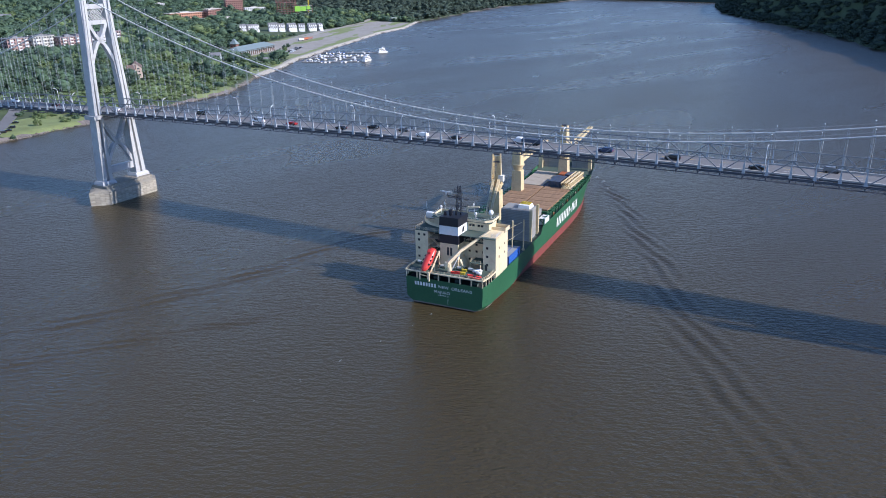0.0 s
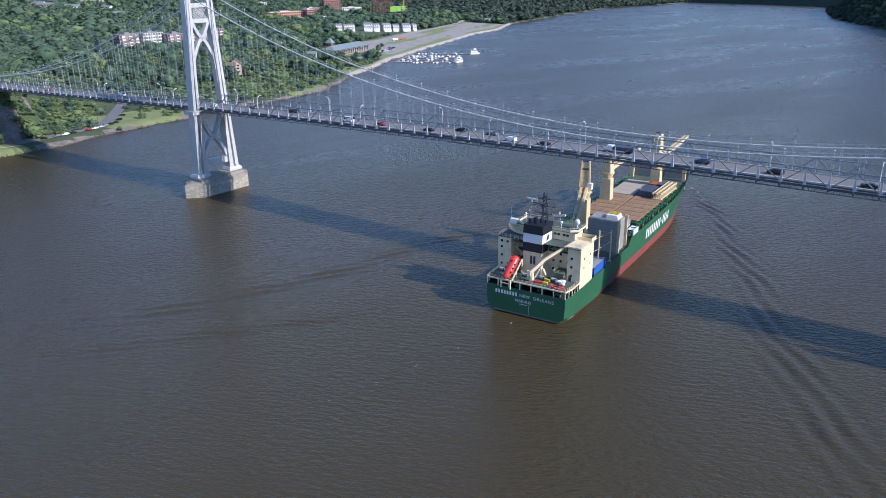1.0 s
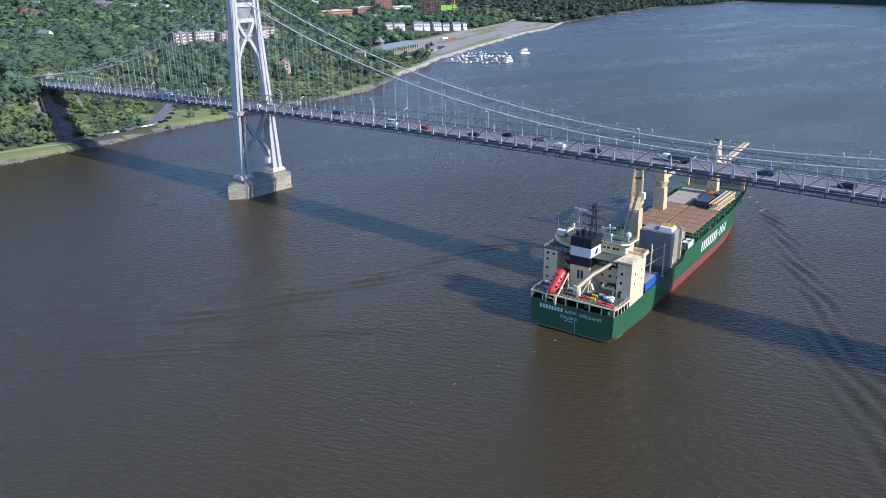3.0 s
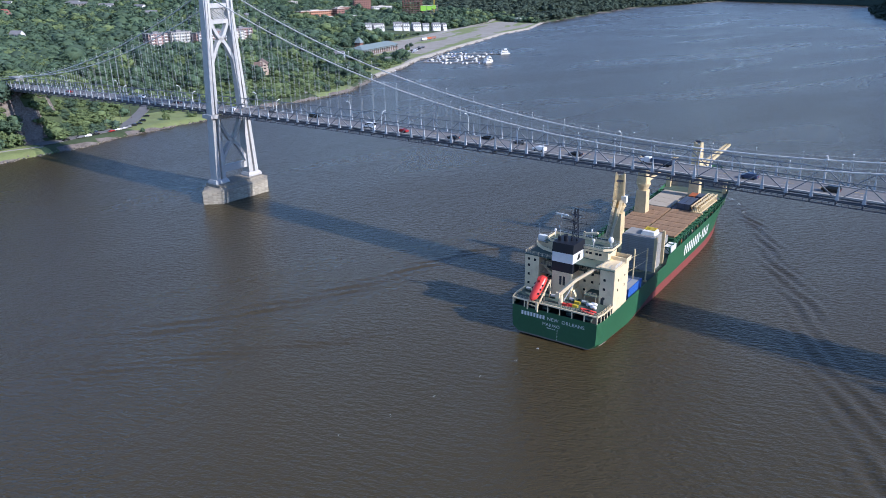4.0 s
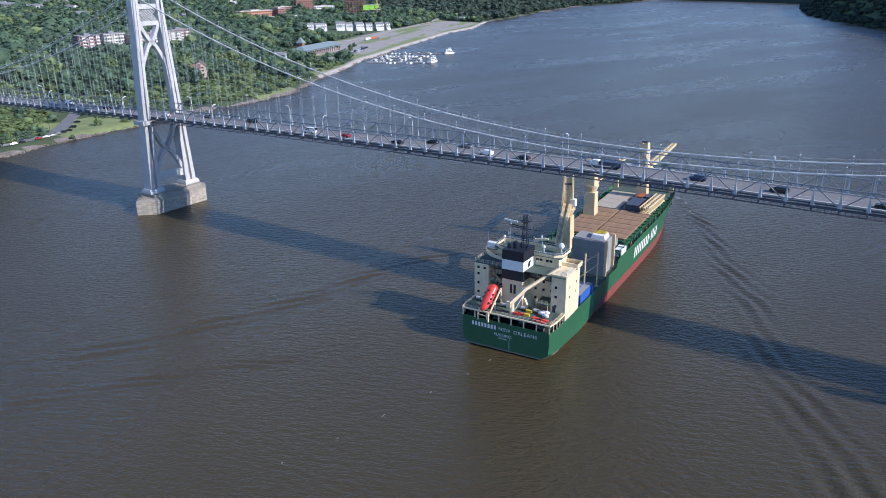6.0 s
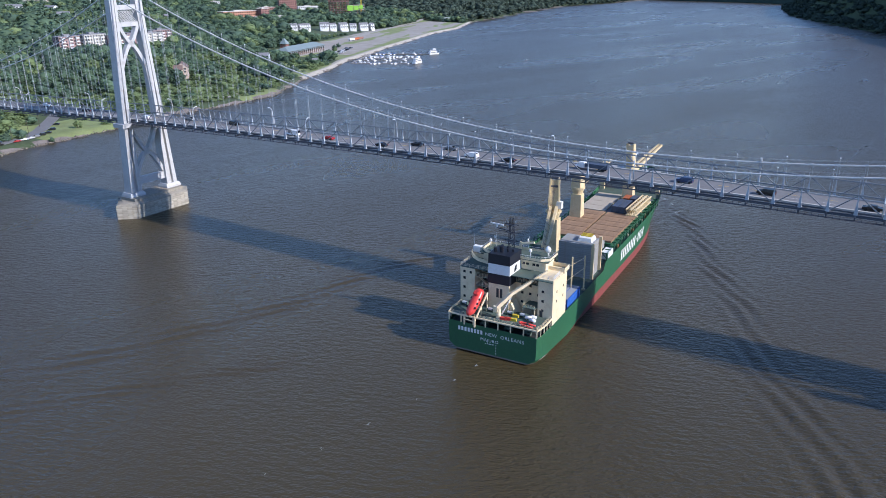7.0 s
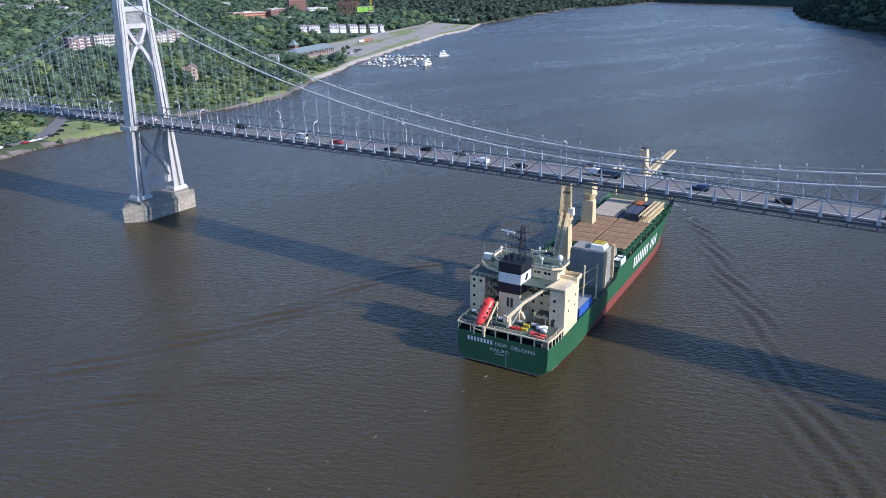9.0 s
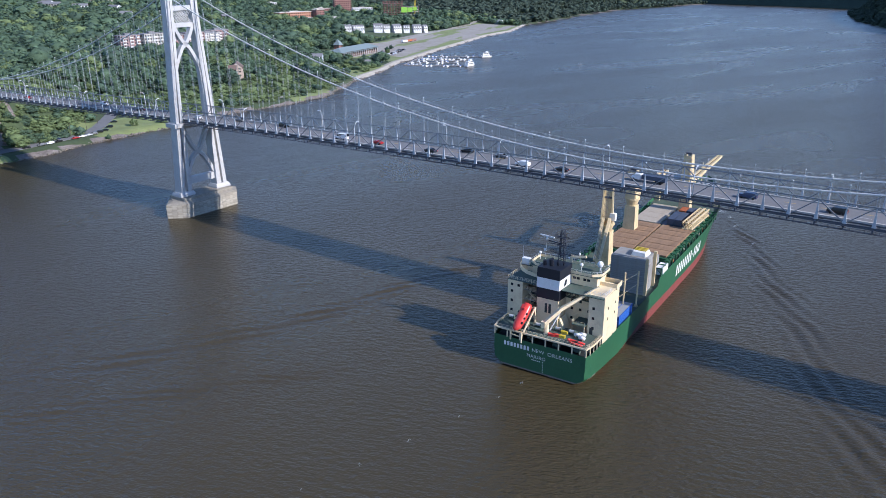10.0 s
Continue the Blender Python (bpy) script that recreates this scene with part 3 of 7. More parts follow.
def truss_members():
    bm = bmesh.new()
    beam(bm, (0, 0, 0.2), (0, 0, 3.4), 0.86, 0.52, 0.34, 0.3, up=(0, 1, 0))
    beam(bm, (0, 0, 3.3), (0, 0, TRUSS_H), 0.26, 0.26, 0.24, 0.24, up=(0, 1, 0))
    beam(bm, (0, 0, 0.25), (0, 0, 0.9), 1.0, 0.66, 0.8, 0.55, up=(0, 1, 0))
    post = mesh_of(bm, "post", STEEL_GREY)
    bm = bmesh.new()
    beam(bm, (0, 0, TRUSS_H), (PANEL, 0, 0.2), 0.24, 0.26)
    down = mesh_of(bm, "diagonal", STEEL_MID)
    bm = bmesh.new()
    beam(bm, (0, 0, 0.2), (PANEL, 0, TRUSS_H), 0.24, 0.26)
    up = mesh_of(bm, "diagonal", STEEL_MID)
    bm = bmesh.new()
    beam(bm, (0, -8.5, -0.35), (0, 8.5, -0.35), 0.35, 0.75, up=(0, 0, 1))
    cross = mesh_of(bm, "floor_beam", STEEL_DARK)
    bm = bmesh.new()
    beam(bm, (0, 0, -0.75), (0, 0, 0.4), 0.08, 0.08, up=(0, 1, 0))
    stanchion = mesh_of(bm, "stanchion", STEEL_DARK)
    for k, x in enumerate(NODES):
        for side in (-1, 1):
            y = side * TRUSS_Y
            if abs(x) > 1 and abs(x - SPAN) > 1:
                part("post", post, None, bridge).location = (x, y, deck_z(x))
            if k + 1 < len(NODES):
                me = down if k % 2 else up
                slope = math.atan2(deck_z(x + PANEL) - deck_z(x), PANEL)
                ob = part("diagonal", me, None, bridge)
                ob.location, ob.rotation_euler = (x, y, deck_z(x)), (0, -slope, 0)
        part("floor_beam", cross, None, bridge).location = (x, 0, deck_z(x))
    bm = bmesh.new()
    for x in NODES:
        for dx in (0, PANEL / 4, PANEL / 2, PANEL * 0.75):
            for side in (-1, 1):
                z = deck_z(x + dx)
                beam(bm, (x + dx, side * 8.45, z - 1.0), (x + dx, side * 8.45, z + 0.3), 0.08, 0.08, up=(0, 1, 0))
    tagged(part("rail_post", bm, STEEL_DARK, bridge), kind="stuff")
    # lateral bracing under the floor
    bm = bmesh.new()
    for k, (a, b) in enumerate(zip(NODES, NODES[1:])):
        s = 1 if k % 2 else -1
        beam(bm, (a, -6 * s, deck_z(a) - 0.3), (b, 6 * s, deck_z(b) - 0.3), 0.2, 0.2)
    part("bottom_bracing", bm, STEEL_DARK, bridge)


truss_members()


def cables():
    for side in (-1, 1):
        y = side * CABLE_Y
        pts = [(x, y, cable_z(x)) for x in np.arange(SIDE, 0.1, 4)] + [(0.001, y, cable_z(0))] + [(x, y, cable_z(x)) for x in np.arange(4, SPAN + 0.1, 4)]
        bm = bmesh.new()
        path_tube(bm, pts, 0.26, 8)
        cable = part("main_cable", bm, CABLE, bridge, "thick grey main cable", smooth=True)
        for off in (-0.45, 0.45):
            bm = bmesh.new()
            path_tube(bm, [(x, y + off, z + 1.15) for x, _, z in pts], 0.018, 4)
            part("hand_rope", bm, ROPE, cable)
        for k, x in enumerate(NODES):
            if abs(x) < 1 or abs(x - SPAN) < 1 or x < SIDE + 20:
                continue
            zc, zt = cable_z(x), deck_z(x) + TRUSS_H
            bm = bmesh.new()
            for off in (-0.28, 0.28):
                tube(bm, (x + off, y, zt - 0.1), (x + off, y, zc), 0.042, n=4, caps=False)
            tube(bm, (x - 0.3, y, cable_z(x - 0.3)), (x + 0.3, y, cable_z(x + 0.3)), 0.36, n=8)
            beam(bm, (x, y, zc), (x, y, zc + 1.2), 0.05, 0.1, 0.05, 0.1, up=(0, 1, 0))
            part("suspender", bm, ROPE, bridge)
    bm = bmesh.new()
    tube(bm, (0, 0, 0), (0, 0, 1.7), 0.035, n=5)
    ball(bm, (0, 0, 1.8), 0.2, 1, mi=1)
    lamp = mesh_of(bm, "cable_lamp", [ROPE, LAMP_WHITE])
    for side in (-1, 1):
        for k, x in enumerate(NODES):
            if k % 2 == 0 and 6 < abs(x) and x < SPAN - 6 and x > SIDE + 20:
                part("cable_lamp", lamp, None, bridge).location = (x, side * CABLE_Y, cable_z(x) + 0.2)


LAMP_WHITE = material("white_lamp_glass", (0.82, 0.83, 0.85), 0.3, vary=0.03, size=1.0)
cables()


def leg_y(z):
    return 10.4 - (10.4 - 6.4) * (z - 9) / 83.5


def leg_out(z):
    return float(np.interp(z, (9, 43, 92.5), (12.7, 10.6, 7.8)))


def leg_in(z):
    return float(np.interp(z, (9, 43, 60, 92.5), (7.0, 6.9, 6.3, 4.4)))


def leg_bar(z):
    return float(np.interp(z, (9, 40, 92.5), (2.0, 1.5, 1.2)))


def leg_half(z):
    return float(np.interp(z, (9, 40, 92.5), (2.5, 2.2, 1.7)))


def slab_bar(bm, pts, widths, thick):
    """A bar in the plane x = 0 along points (y, z), its width changing, thick along x."""
    a, n = [], len(pts)
    for i, (y, z) in enumerate(pts):
        y0, z0 = pts[max(0, i - 1)]
        y1, z1 = pts[min(n - 1, i + 1)]
        l = math.hypot(y1 - y0, z1 - z0)
        ny, nz = -(z1 - z0) / l, (y1 - y0) / l
        w = widths[i] / 2
        a.append([bm.verts.new(p) for p in ((-thick / 2, y - ny * w, z - nz * w), (thick / 2, y - ny * w, z - nz * w), (thick / 2, y + ny * w, z + nz * w), (-thick / 2, y + ny * w, z + nz * w))])
    for p, q in zip(a, a[1:]):
        for i in range(4):
            bm.faces.new((p[i], p[(i + 1) % 4], q[(i + 1) % 4], q[i]))
    bm.faces.new(a[0][::-1])
    bm.faces.new(a[-1])


def bridge_tower():
    t = empty("bridge_tower", pose(0, 0, 0), "light grey steel bridge tower with X bracing on a granite pier", "bridge tower", "bridge towers")
    for side in (-1, 1):
        zs = [9.6, 12, 22, 32, 42.5, 50, 58, 70, 82, 96.5]

        def cell(name, parent, y_of, half_of):
            bm = bmesh.new()
            rows = []
            for z in zs:
                (y0, y1), hx = y_of(z), half_of(z)
                rows.append([bm.verts.new((x, side * y, z)) for x, y in ((-hx, y0), (hx, y0), (hx, y1), (-hx, y1))])
            for p, q in zip(rows, rows[1:]):
                for i in range(4):
                    bm.faces.new((p[i], p[(i + 1) % 4], q[(i + 1) % 4], q[i]))
            bm.faces.new(rows[0][::-1])
            bm.faces.new(rows[-1])
            bmesh.ops.recalc_face_normals(bm, faces=bm.faces[:])
            return part(name, bm, TOWER_GREY, parent)

        # two proud columns with a recessed web between them
        leg_part = cell("leg", t, lambda z: (leg_in(z) + leg_bar(z) * 0.8, leg_out(z) - leg_bar(z) * 0.8), lambda z: leg_half(z) * (0.45 if z < 33 or 42 < z < 51 else 0.8))
        cell("leg_column", leg_part, lambda z: (leg_out(z) - leg_bar(z), leg_out(z)), leg_half)
        cell("leg_column", leg_part, lambda z: (leg_in(z), leg_in(z) + leg_bar(z)), leg_half)
        bm = bmesh.new()
        y = side * 9.9
        prism(bm, [(-3.4, y - 4.0), (3.4, y - 4.0), (3.4, y + 4.0), (-3.4, y + 4.0)], 8.4, 9.2)
        prism(bm, [(-3.4, y - 4.0), (3.4, y - 4.0), (3.4, y + 4.0), (-3.4, y + 4.0)], 9.2, 10.4, top=[(-2.7, y - 3.5), (2.7, y - 3.5), (2.7, y + 3.5), (-2.7, y + 3.5)])
        part("leg_base", bm, TOWER_GREY, leg_part)
        bm = bmesh.new()
        y = side * leg_y(93)
        prism(bm, [(-2.6, y - 1.9), (2.6, y - 1.9), (2.6, y + 1.9), (-2.6, y + 1.9)], 96.4, 97.6)
        prism(bm, [(-2.0, y - 1.3), (2.0, y - 1.3), (2.0, y + 1.3), (-2.0, y + 1.3)], 97.6, 99.8, top=[(-0.5, y - 0.4), (0.5, y - 0.4), (0.5, y + 0.4), (-0.5, y + 0.4)])
        part("saddle_cap", bm, TOWER_GREY, leg_part)
        # bracket that carries the deck
        bm = bmesh.new()
        y = side * (leg_y(39) + 0.9)
        prism(bm, [(-3.6, y - 2.4), (3.6, y - 2.4), (3.6, y + 2.0), (-3.6, y + 2.0)], 40.1, 41.9)
        for x in np.arange(-3.5, 3.6, 1.0):
            beam(bm, (x, y + side * 1.5, 41.9), (x, y + side * 1.5, 43.1), 0.07, 0.07, up=(0, 1, 0))
        beam(bm, (-3.6, y + side * 1.5, 43.05), (3.6, y + side * 1.5, 43.05), 0.08, 0.08)
        part("bracket", bm, TOWER_GREY, leg_part)

    def inner(z):
        return leg_in(z)

    def x_brace(zc, up, dn, haunch):
        bm = bmesh.new()
        for s in (-1, 1):
            pts = [(0.0, zc)]
            n = 8
            for i in range(1, n + 1):
                f = i / n
                z = zc + up * f
                pts.append((s * (inner(z) * (0.25 * f + 0.75 * f ** 0.75)), z))
            slab_bar(bm, pts, [1.9] + [1.45] * (n - 2) + [1.7, 2.4], 2.3)
            pts = [(0.0, zc)]
            for i in range(1, n + 1):
                f = i / n
                z = zc - dn * f
                pts.append((s * (inner(z) + 0.3) * f ** 0.62, z))
            w = [1.9] + [1.5] * (n - 2) + [1.5, 1.6]
            slab_bar(bm, pts, w, 2.3)
            if haunch:
                pts = [(s * (inner(z) + 0.15), z) for z in (zc - dn + 1.5, zc - dn - 3, zc - dn - 7, zc - dn - 12, haunch)]
                slab_bar(bm, pts, [1.5, 1.35, 1.0, 0.6, 0.2], 2.3)
        return bm

    part("cross_brace", x_brace(75.6, 8.2, 10.5, 48.0), TOWER_GREY, t)
    part("cross_brace", x_brace(27.4, 11.8, 10.5, 0), TOWER_GREY, t)
    for z0, z1 in ((82.8, 84.6), (89.8, 91.8), (38.9, 40.7), (13.2, 16.4)):
        bm = bmesh.new()
        y = inner((z0 + z1) / 2) + 0.3
        box(bm, -1.2, 1.2, -y, y, z0, z1)
        part("strut", bm, TOWER_GREY, t)
    bm = bmesh.new()
    for i in range(-7, 8):
        for s in (-1, 1):
            y0, y1 = i * 0.8, i * 0.8 + s * 4.0
            if max(abs(y0), abs(y1)) < 5.6:
                beam(bm, (0.5, y0, 84.6), (0.5, y1, 89.8), 0.16, 0.2)
                beam(bm, (-0.5, y0, 84.6), (-0.5, y1, 89.8), 0.16, 0.2)
    part("lattice_panel", bm, TOWER_GREY, t)
    # granite pier in courses, pointed at both ends
    pier = bmesh.new()
    prism(pier, [(1.2, -20.6), (8.0, -14.6), (8.0, 13.2), (1.2, 18.6), (-5.6, 13.2), (-5.6, -14.6)], -5, 5.9)
    part("pier", pier, GRANITE_JOINT, t, "granite pier with pointed ends")
    return t


GRANITE_JOINT = material("shadowed_joints", (0.15, 0.13, 0.10), 0.95, vary=0.2, size=1.5)
tower = bridge_tower()


def pier_blocks(parent):
    """Granite courses as single blocks: rings of blocks that step in at the cap."""
    rng = random.Random(5)
    pier_part = [c for c in parent.children if c.name.startswith("pier")][0]
    meshes = []
    for k in range(4):
        bm = bmesh.new()
        l = 1.0
        box(bm, 0.012, l - 0.012, -0.35, 0.02 * k, 0.03, 1.0)
        meshes.append(mesh_of(bm, "granite_block", GRANITE))

    def course(outline, z, h):
        n = len(outline)
        for i in range(n):
            a, b = Vector((*outline[i], 0)), Vector((*outline[(i + 1) % n], 0))
            d = b - a
            count = max(2, round(d.length / 2.2))
            turn = math.atan2(d.y, d.x)
            for j in range(count):
                p = a + d * (j / count)
                ob = part("granite_block", rng.choice(meshes), None, pier_part)
                ob.matrix_local = Matrix.Translation((p.x, p.y, z)) @ Matrix.Rotation(turn, 4, "Z") @ Matrix.Rotation(math.pi, 4, "Z") @ Matrix.Translation((-d.length / count, 0, 0)) @ Matrix.Diagonal((d.length / count, 1, h, 1))

    def outline(k):
        return [(1.2 + x * k, y * k) for x, y in ((0, -20.6), (6.85, -14.6), (6.85, 13.2), (0, 18.6), (-6.85, 13.2), (-6.85, -14.6))]
    for c in range(7):
        course(outline(1.005 + 0.002 * (c % 2)), -0.1 + c * 0.857, 0.857)
    bm = bmesh.new()
    prism(bm, outline(1.01), 5.9, 6.5, top=outline(0.99))
    prism(bm, outline(0.99), 6.5, 7.3, top=[(0.6, -16.2), (6.2, -14.2), (6.2, 13.0), (0.6, 15.0), (-5.2, 13.0), (-5.2, -14.2)])
    prism(bm, [(-4.9, -14.0), (5.9, -14.0), (5.9, 12.9), (-4.9, 12.9)], 7.2, 8.5)
    part("pier_cap", bm, GRANITE, pier_part, "sloped granite cap")


pier_blocks(tower)
copy_thing(tower, pose(SPAN, 0, 0))


def street_lamp(m):
    t = empty("street_lamp", m, "white curved-arm street lamp standing on the bridge edge", "street lamp", "bridge lamps")
    bm = bmesh.new()
    path_tube(bm, [(0, 0, 0), (0, 0, 4), (0, 0.05, 6.2), (0, 0.35, 7.1), (0, 0.95, 7.7), (0, 1.6, 8.0)], 0.13, 6)
    part("pole", bm, LAMP_POLE, t, smooth=True)
    bm = bmesh.new()
    box(bm, -0.2, 0.2, 1.4, 2.3, 7.92, 8.1)
    box(bm, -0.14, 0.14, 1.5, 2.2, 7.84, 7.92)
    part("lamp_head", bm, LAMP_POLE, t)
    return t


LAMP_POLE = material("white_lamp_paint", (0.72, 0.73, 0.74), 0.45, vary=0.06, size=1.5)
first = street_lamp(pose(45.1, -7.2, deck_z(45.1) + 1.0))
for k in range(-4, 7):
    x = 45.1 + 62.6 * k
    if SIDE < x < SPAN and k:
        copy_thing(first, pose(x, -7.2, deck_z(x) + 1.0))
for k in range(-4, 7):
    x = 76.4 + 62.6 * k
    if SIDE < x < SPAN:
        copy_thing(first, pose(x, 7.2, deck_z(x) + 1.0, 0, 0, 180))


# ---- cargo ship: local x to starboard, y ahead from the stern, z from the water ----
SHIP_AT = pose(208.3, -45.6, 0, 0, 0, 3.6) @ Matrix.Diagonal((1.03, 0.915, 1.0, 1.0))
HULL_GREEN = material("green_hull_paint", (0.028, 0.112, 0.052), 0.42, 0.0, 0.14, 9.0, fine=0.8, stain=(0.012, 0.07, 0.038), stain_amount=0.35)
HULL_RED = material("faded_red_bottom_paint", (0.21, 0.05, 0.043), 0.6, 0.0, 0.16, 6.0, stain=(0.22, 0.12, 0.10), stain_amount=0.5)
HULL_GREY = material("scraped_grey_bottom", (0.20, 0.17, 0.15), 0.7, 0.0, 0.16, 4.0, stain=(0.30, 0.12, 0.08), stain_amount=0.4)
CREAM = material("cream_ship_paint", (0.77, 0.64, 0.42), 0.5, 0.0, 0.09, 4.0, stain=(0.46, 0.31, 0.16), stain_amount=0.35)
DECK_GREEN = material("dull_green_deck_paint", (0.075, 0.11, 0.09), 0.75, 0.0, 0.2, 4.0, stain=(0.14, 0.10, 0.07), stain_amount=0.4)
DECK_GREY = material("grey_hatch_paint", (0.42, 0.36, 0.275), 0.75, 0.0, 0.14, 5.0, stain=(0.22, 0.16, 0.11), stain_amount=0.4)
RUST_WOOD = material("weathered_timber_dunnage", (0.285, 0.175, 0.098), 0.85, 0.0, 0.38, 5.0, fine=0.35, stain=(0.19, 0.12, 0.08), stain_amount=0.5, rand=0.12, bump=0.02)
CRANE_CREAM = material("yellowed_cream_paint", (0.66, 0.53, 0.31), 0.5, 0.0, 0.12, 4.0, stain=(0.36, 0.24, 0.13), stain_amount=0.45)
PONTOON = material("grey_pontoon_paint", (0.30, 0.30, 0.29), 0.6, 0.0, 0.12, 3.0, stain=(0.20, 0.13, 0.09), stain_amount=0.35, rand=0.10)
BLACK = material("funnel_black_paint", (0.012, 0.014, 0.022), 0.45, vary=0.15, size=3.0)
WHITE = material("white_ship_paint", (0.78, 0.78, 0.76), 0.45, vary=0.06, size=3.0, stain=(0.5, 0.45, 0.38), stain_amount=0.2)
GLASS_DARK = material("dark_window_glass", (0.015, 0.018, 0.022), 0.12, vary=0.05, size=1.0)
# plain dark paint, also used as painted-in shade inside the ship's openings
SHADE = material("opening_shade_and_dark_paint", (0.035, 0.04, 0.042), 0.7, vary=0.1, size=2.0)
LIFE_RED = material("orange_red_fibreglass", (0.62, 0.055, 0.045), 0.35, vary=0.08, size=2.0)
BLUE_BOX = material("blue_container_paint", (0.030, 0.115, 0.42), 0.5, vary=0.1, size=2.0, stain=(0.1, 0.09, 0.1), stain_amount=0.25)
NAVY_BOX = material("dark_blue_container_paint", (0.055, 0.075, 0.115), 0.55, vary=0.12, size=2.0, stain=(0.12, 0.08, 0.06), stain_amount=0.3)
ORANGE_BOX = material("rusty_orange_paint", (0.42, 0.12, 0.045), 0.6, vary=0.15, size=2.0, stain=(0.2, 0.08, 0.04), stain_amount=0.4)
YELLOW = material("signal_yellow_paint", (0.62, 0.46, 0.04), 0.5, vary=0.1, size=1.0)
MAST_DARK = material("dark_mast_paint", (0.03, 0.035, 0.05), 0.5, vary=0.1, size=1.0)
TARP = material("grey_tarpaulin", (0.30, 0.31, 0.33), 0.7, vary=0.1, size=1.5, bump=0.03)

ship = empty("cargo_ship", SHIP_AT, "large green multipurpose cargo ship with cream deckhouse and deck cranes", "ship")


def half_deck(l):
    return float(np.interp(l, (0, 3, 10, 130, 146, 158, 168, 177, 183, 186.5), (13.2, 13.75, 13.9, 13.9, 13.4, 11.9, 9.0, 5.2, 2.2, 0.12)))


def half_water(l):
    return float(np.interp(l, (0, 5, 12, 22, 35, 55, 105, 125, 142, 158, 170, 178, 182, 186.5), (6.5, 8.5, 10.8, 12.4, 13.4, 13.9, 13.9, 13.2, 11.0, 7.4, 4.2, 1.8, 0.5, 0.1)))


def sheer(l):
    if l < 24.6:
        return 9.2
    if l < 25.4:
        return 9.2
    if l < 62:
        return 9.0
    return float(np.interp(l, (62, 64, 120, 140, 148, 156, 187), (9.0, 11.6, 12.0, 13.4, 14.8, 16.6, 18.4)))


def stern_bottom(l, u):
    """Height of the counter under the stern, u from 0 (middle) to 1 (side)."""
    return float(np.interp(l, (0, 4, 10, 20), (0.35, -0.4, -2.0, -4.0))) + 1.1 * u ** 3 * (1 - smoothstep(0, 26, l))


def hull():
    ls = [0, 1.2, 3, 6, 10, 15, 20, 25, 30, 36, 44, 52, 61.9, 64, 72, 84, 96, 108, 120, 130, 138, 146, 152, 158, 163, 168, 172.5, 177, 180, 183, 185, 186.5]
    bm = bmesh.new()
    rows = []
    for l in ls:
        hd, hw, zt = half_deck(l), half_water(l), sheer(l)
        knuckle = 2.3 * max(0.0, 1 - l / 31)
        red = float(np.interp(l, (0, 26, 52, 120, 187), (0.3, 0.3, 3.4, 3.2, 3.6)))
        low = max(knuckle, red)
        f = (low / zt) ** 1.7
        b_low = hd * (0.985 if l < 3 else 1.0) if l < 60 else hw + (hd - hw) * f
        keel = stern_bottom(l, 0.35) if l < 8 else -3.0
        right = [(hw * (0.9 if l > 8 else 1.0) + (4.0 if l < 8 else 0), keel), ((hw + (b_low - hw) * 0.72) if l < 31 else hw, max(0.15, stern_bottom(l, 0.75)) if l < 31 else 0.15), (b_low, low)]
        for z in (max(low + 1.0, 5.5), zt - 0.9, zt):
            right.append((hd if l < 60 else hw + (hd - hw) * (z / zt) ** 1.7, z))
        rows.append([bm.verts.new((x, l, z)) for x, z in right] + [bm.verts.new((-x, l, z)) for x, z in reversed(right)])
    n = 6
    for i, (p, q) in enumerate(zip(rows, rows[1:])):
        for k in range(2 * n - 1):
            if k == n - 1:
                continue
            kk = k if k < n - 1 else 2 * n - 2 - k
            f = bm.faces.new((p[k], q[k], q[k + 1], p[k + 1]))
            f.material_index = (2 if kk < 1 else 0) if ls[i] < 10 and kk < 2 else 1 if kk < 2 else 0
        f = bm.faces.new((p[0], p[-1], q[-1], q[0]))
        f.material_index = 1
    # transom
    p = rows[0]
    for k in range(n - 1):
        f = bm.faces.new((p[k], p[k + 1], p[2 * n - 2 - k], p[2 * n - 1 - k]))
        f.material_index = 2 if k < 1 else 0
    bmesh.ops.recalc_face_normals(bm, faces=bm.faces[:])
    ob = part("hull", bm, [HULL_GREEN, HULL_RED, HULL_GREY], ship, "green hull with faded red boot topping")
    # inner deck plating
    bm = bmesh.new()
    prev = None
    for l in ls[1:]:
        z = min(sheer(l) - 1.0, 8.0 if l < 62 else 10.8) if l < 146 else sheer(l) - 1.1
        w = half_deck(l) - 0.15
        row = (bm.verts.new((-w, l, z)), bm.verts.new((w, l, z)))
        if prev:
            bm.faces.new((prev[0], prev[1], row[1], row[0]))
        prev = row
    part("main_deck", bm, DECK_GREEN, ship)
    return ob


hull_part = hull()


def block(name, x0, x1, y0, y1, z0, z1, mat, parent=None, label="", bevel=0.0):
    bm = bmesh.new()
    box(bm, x0, x1, y0, y1, z0, z1)
    if bevel:
        bmesh.ops.bevel(bm, geom=bm.edges[:], offset=bevel, segments=2, affect="EDGES")
    return part(name, bm, mat, parent or ship, label)


def railing(pts, parent, mat=None, h=1.05, gap=1.5, name="railing", bars=3):
    bm = bmesh.new()
    for a, b in zip(pts, pts[1:]):
        a, b = Vector(a), Vector(b)
        n = max(1, round((b - a).length / gap))
        for i in range(n + 1):
            p = a + (b - a) * (i / n)
            beam(bm, p, p + Vector((0, 0, h)), 0.06, 0.06, up=(0, 1, 0))
        for k in range(1, bars + 1):
            z = Vector((0, 0, h * k / bars))
            beam(bm, a + z, b + z, 0.05, 0.05)
    return part(name, bm, mat or CREAM, parent)


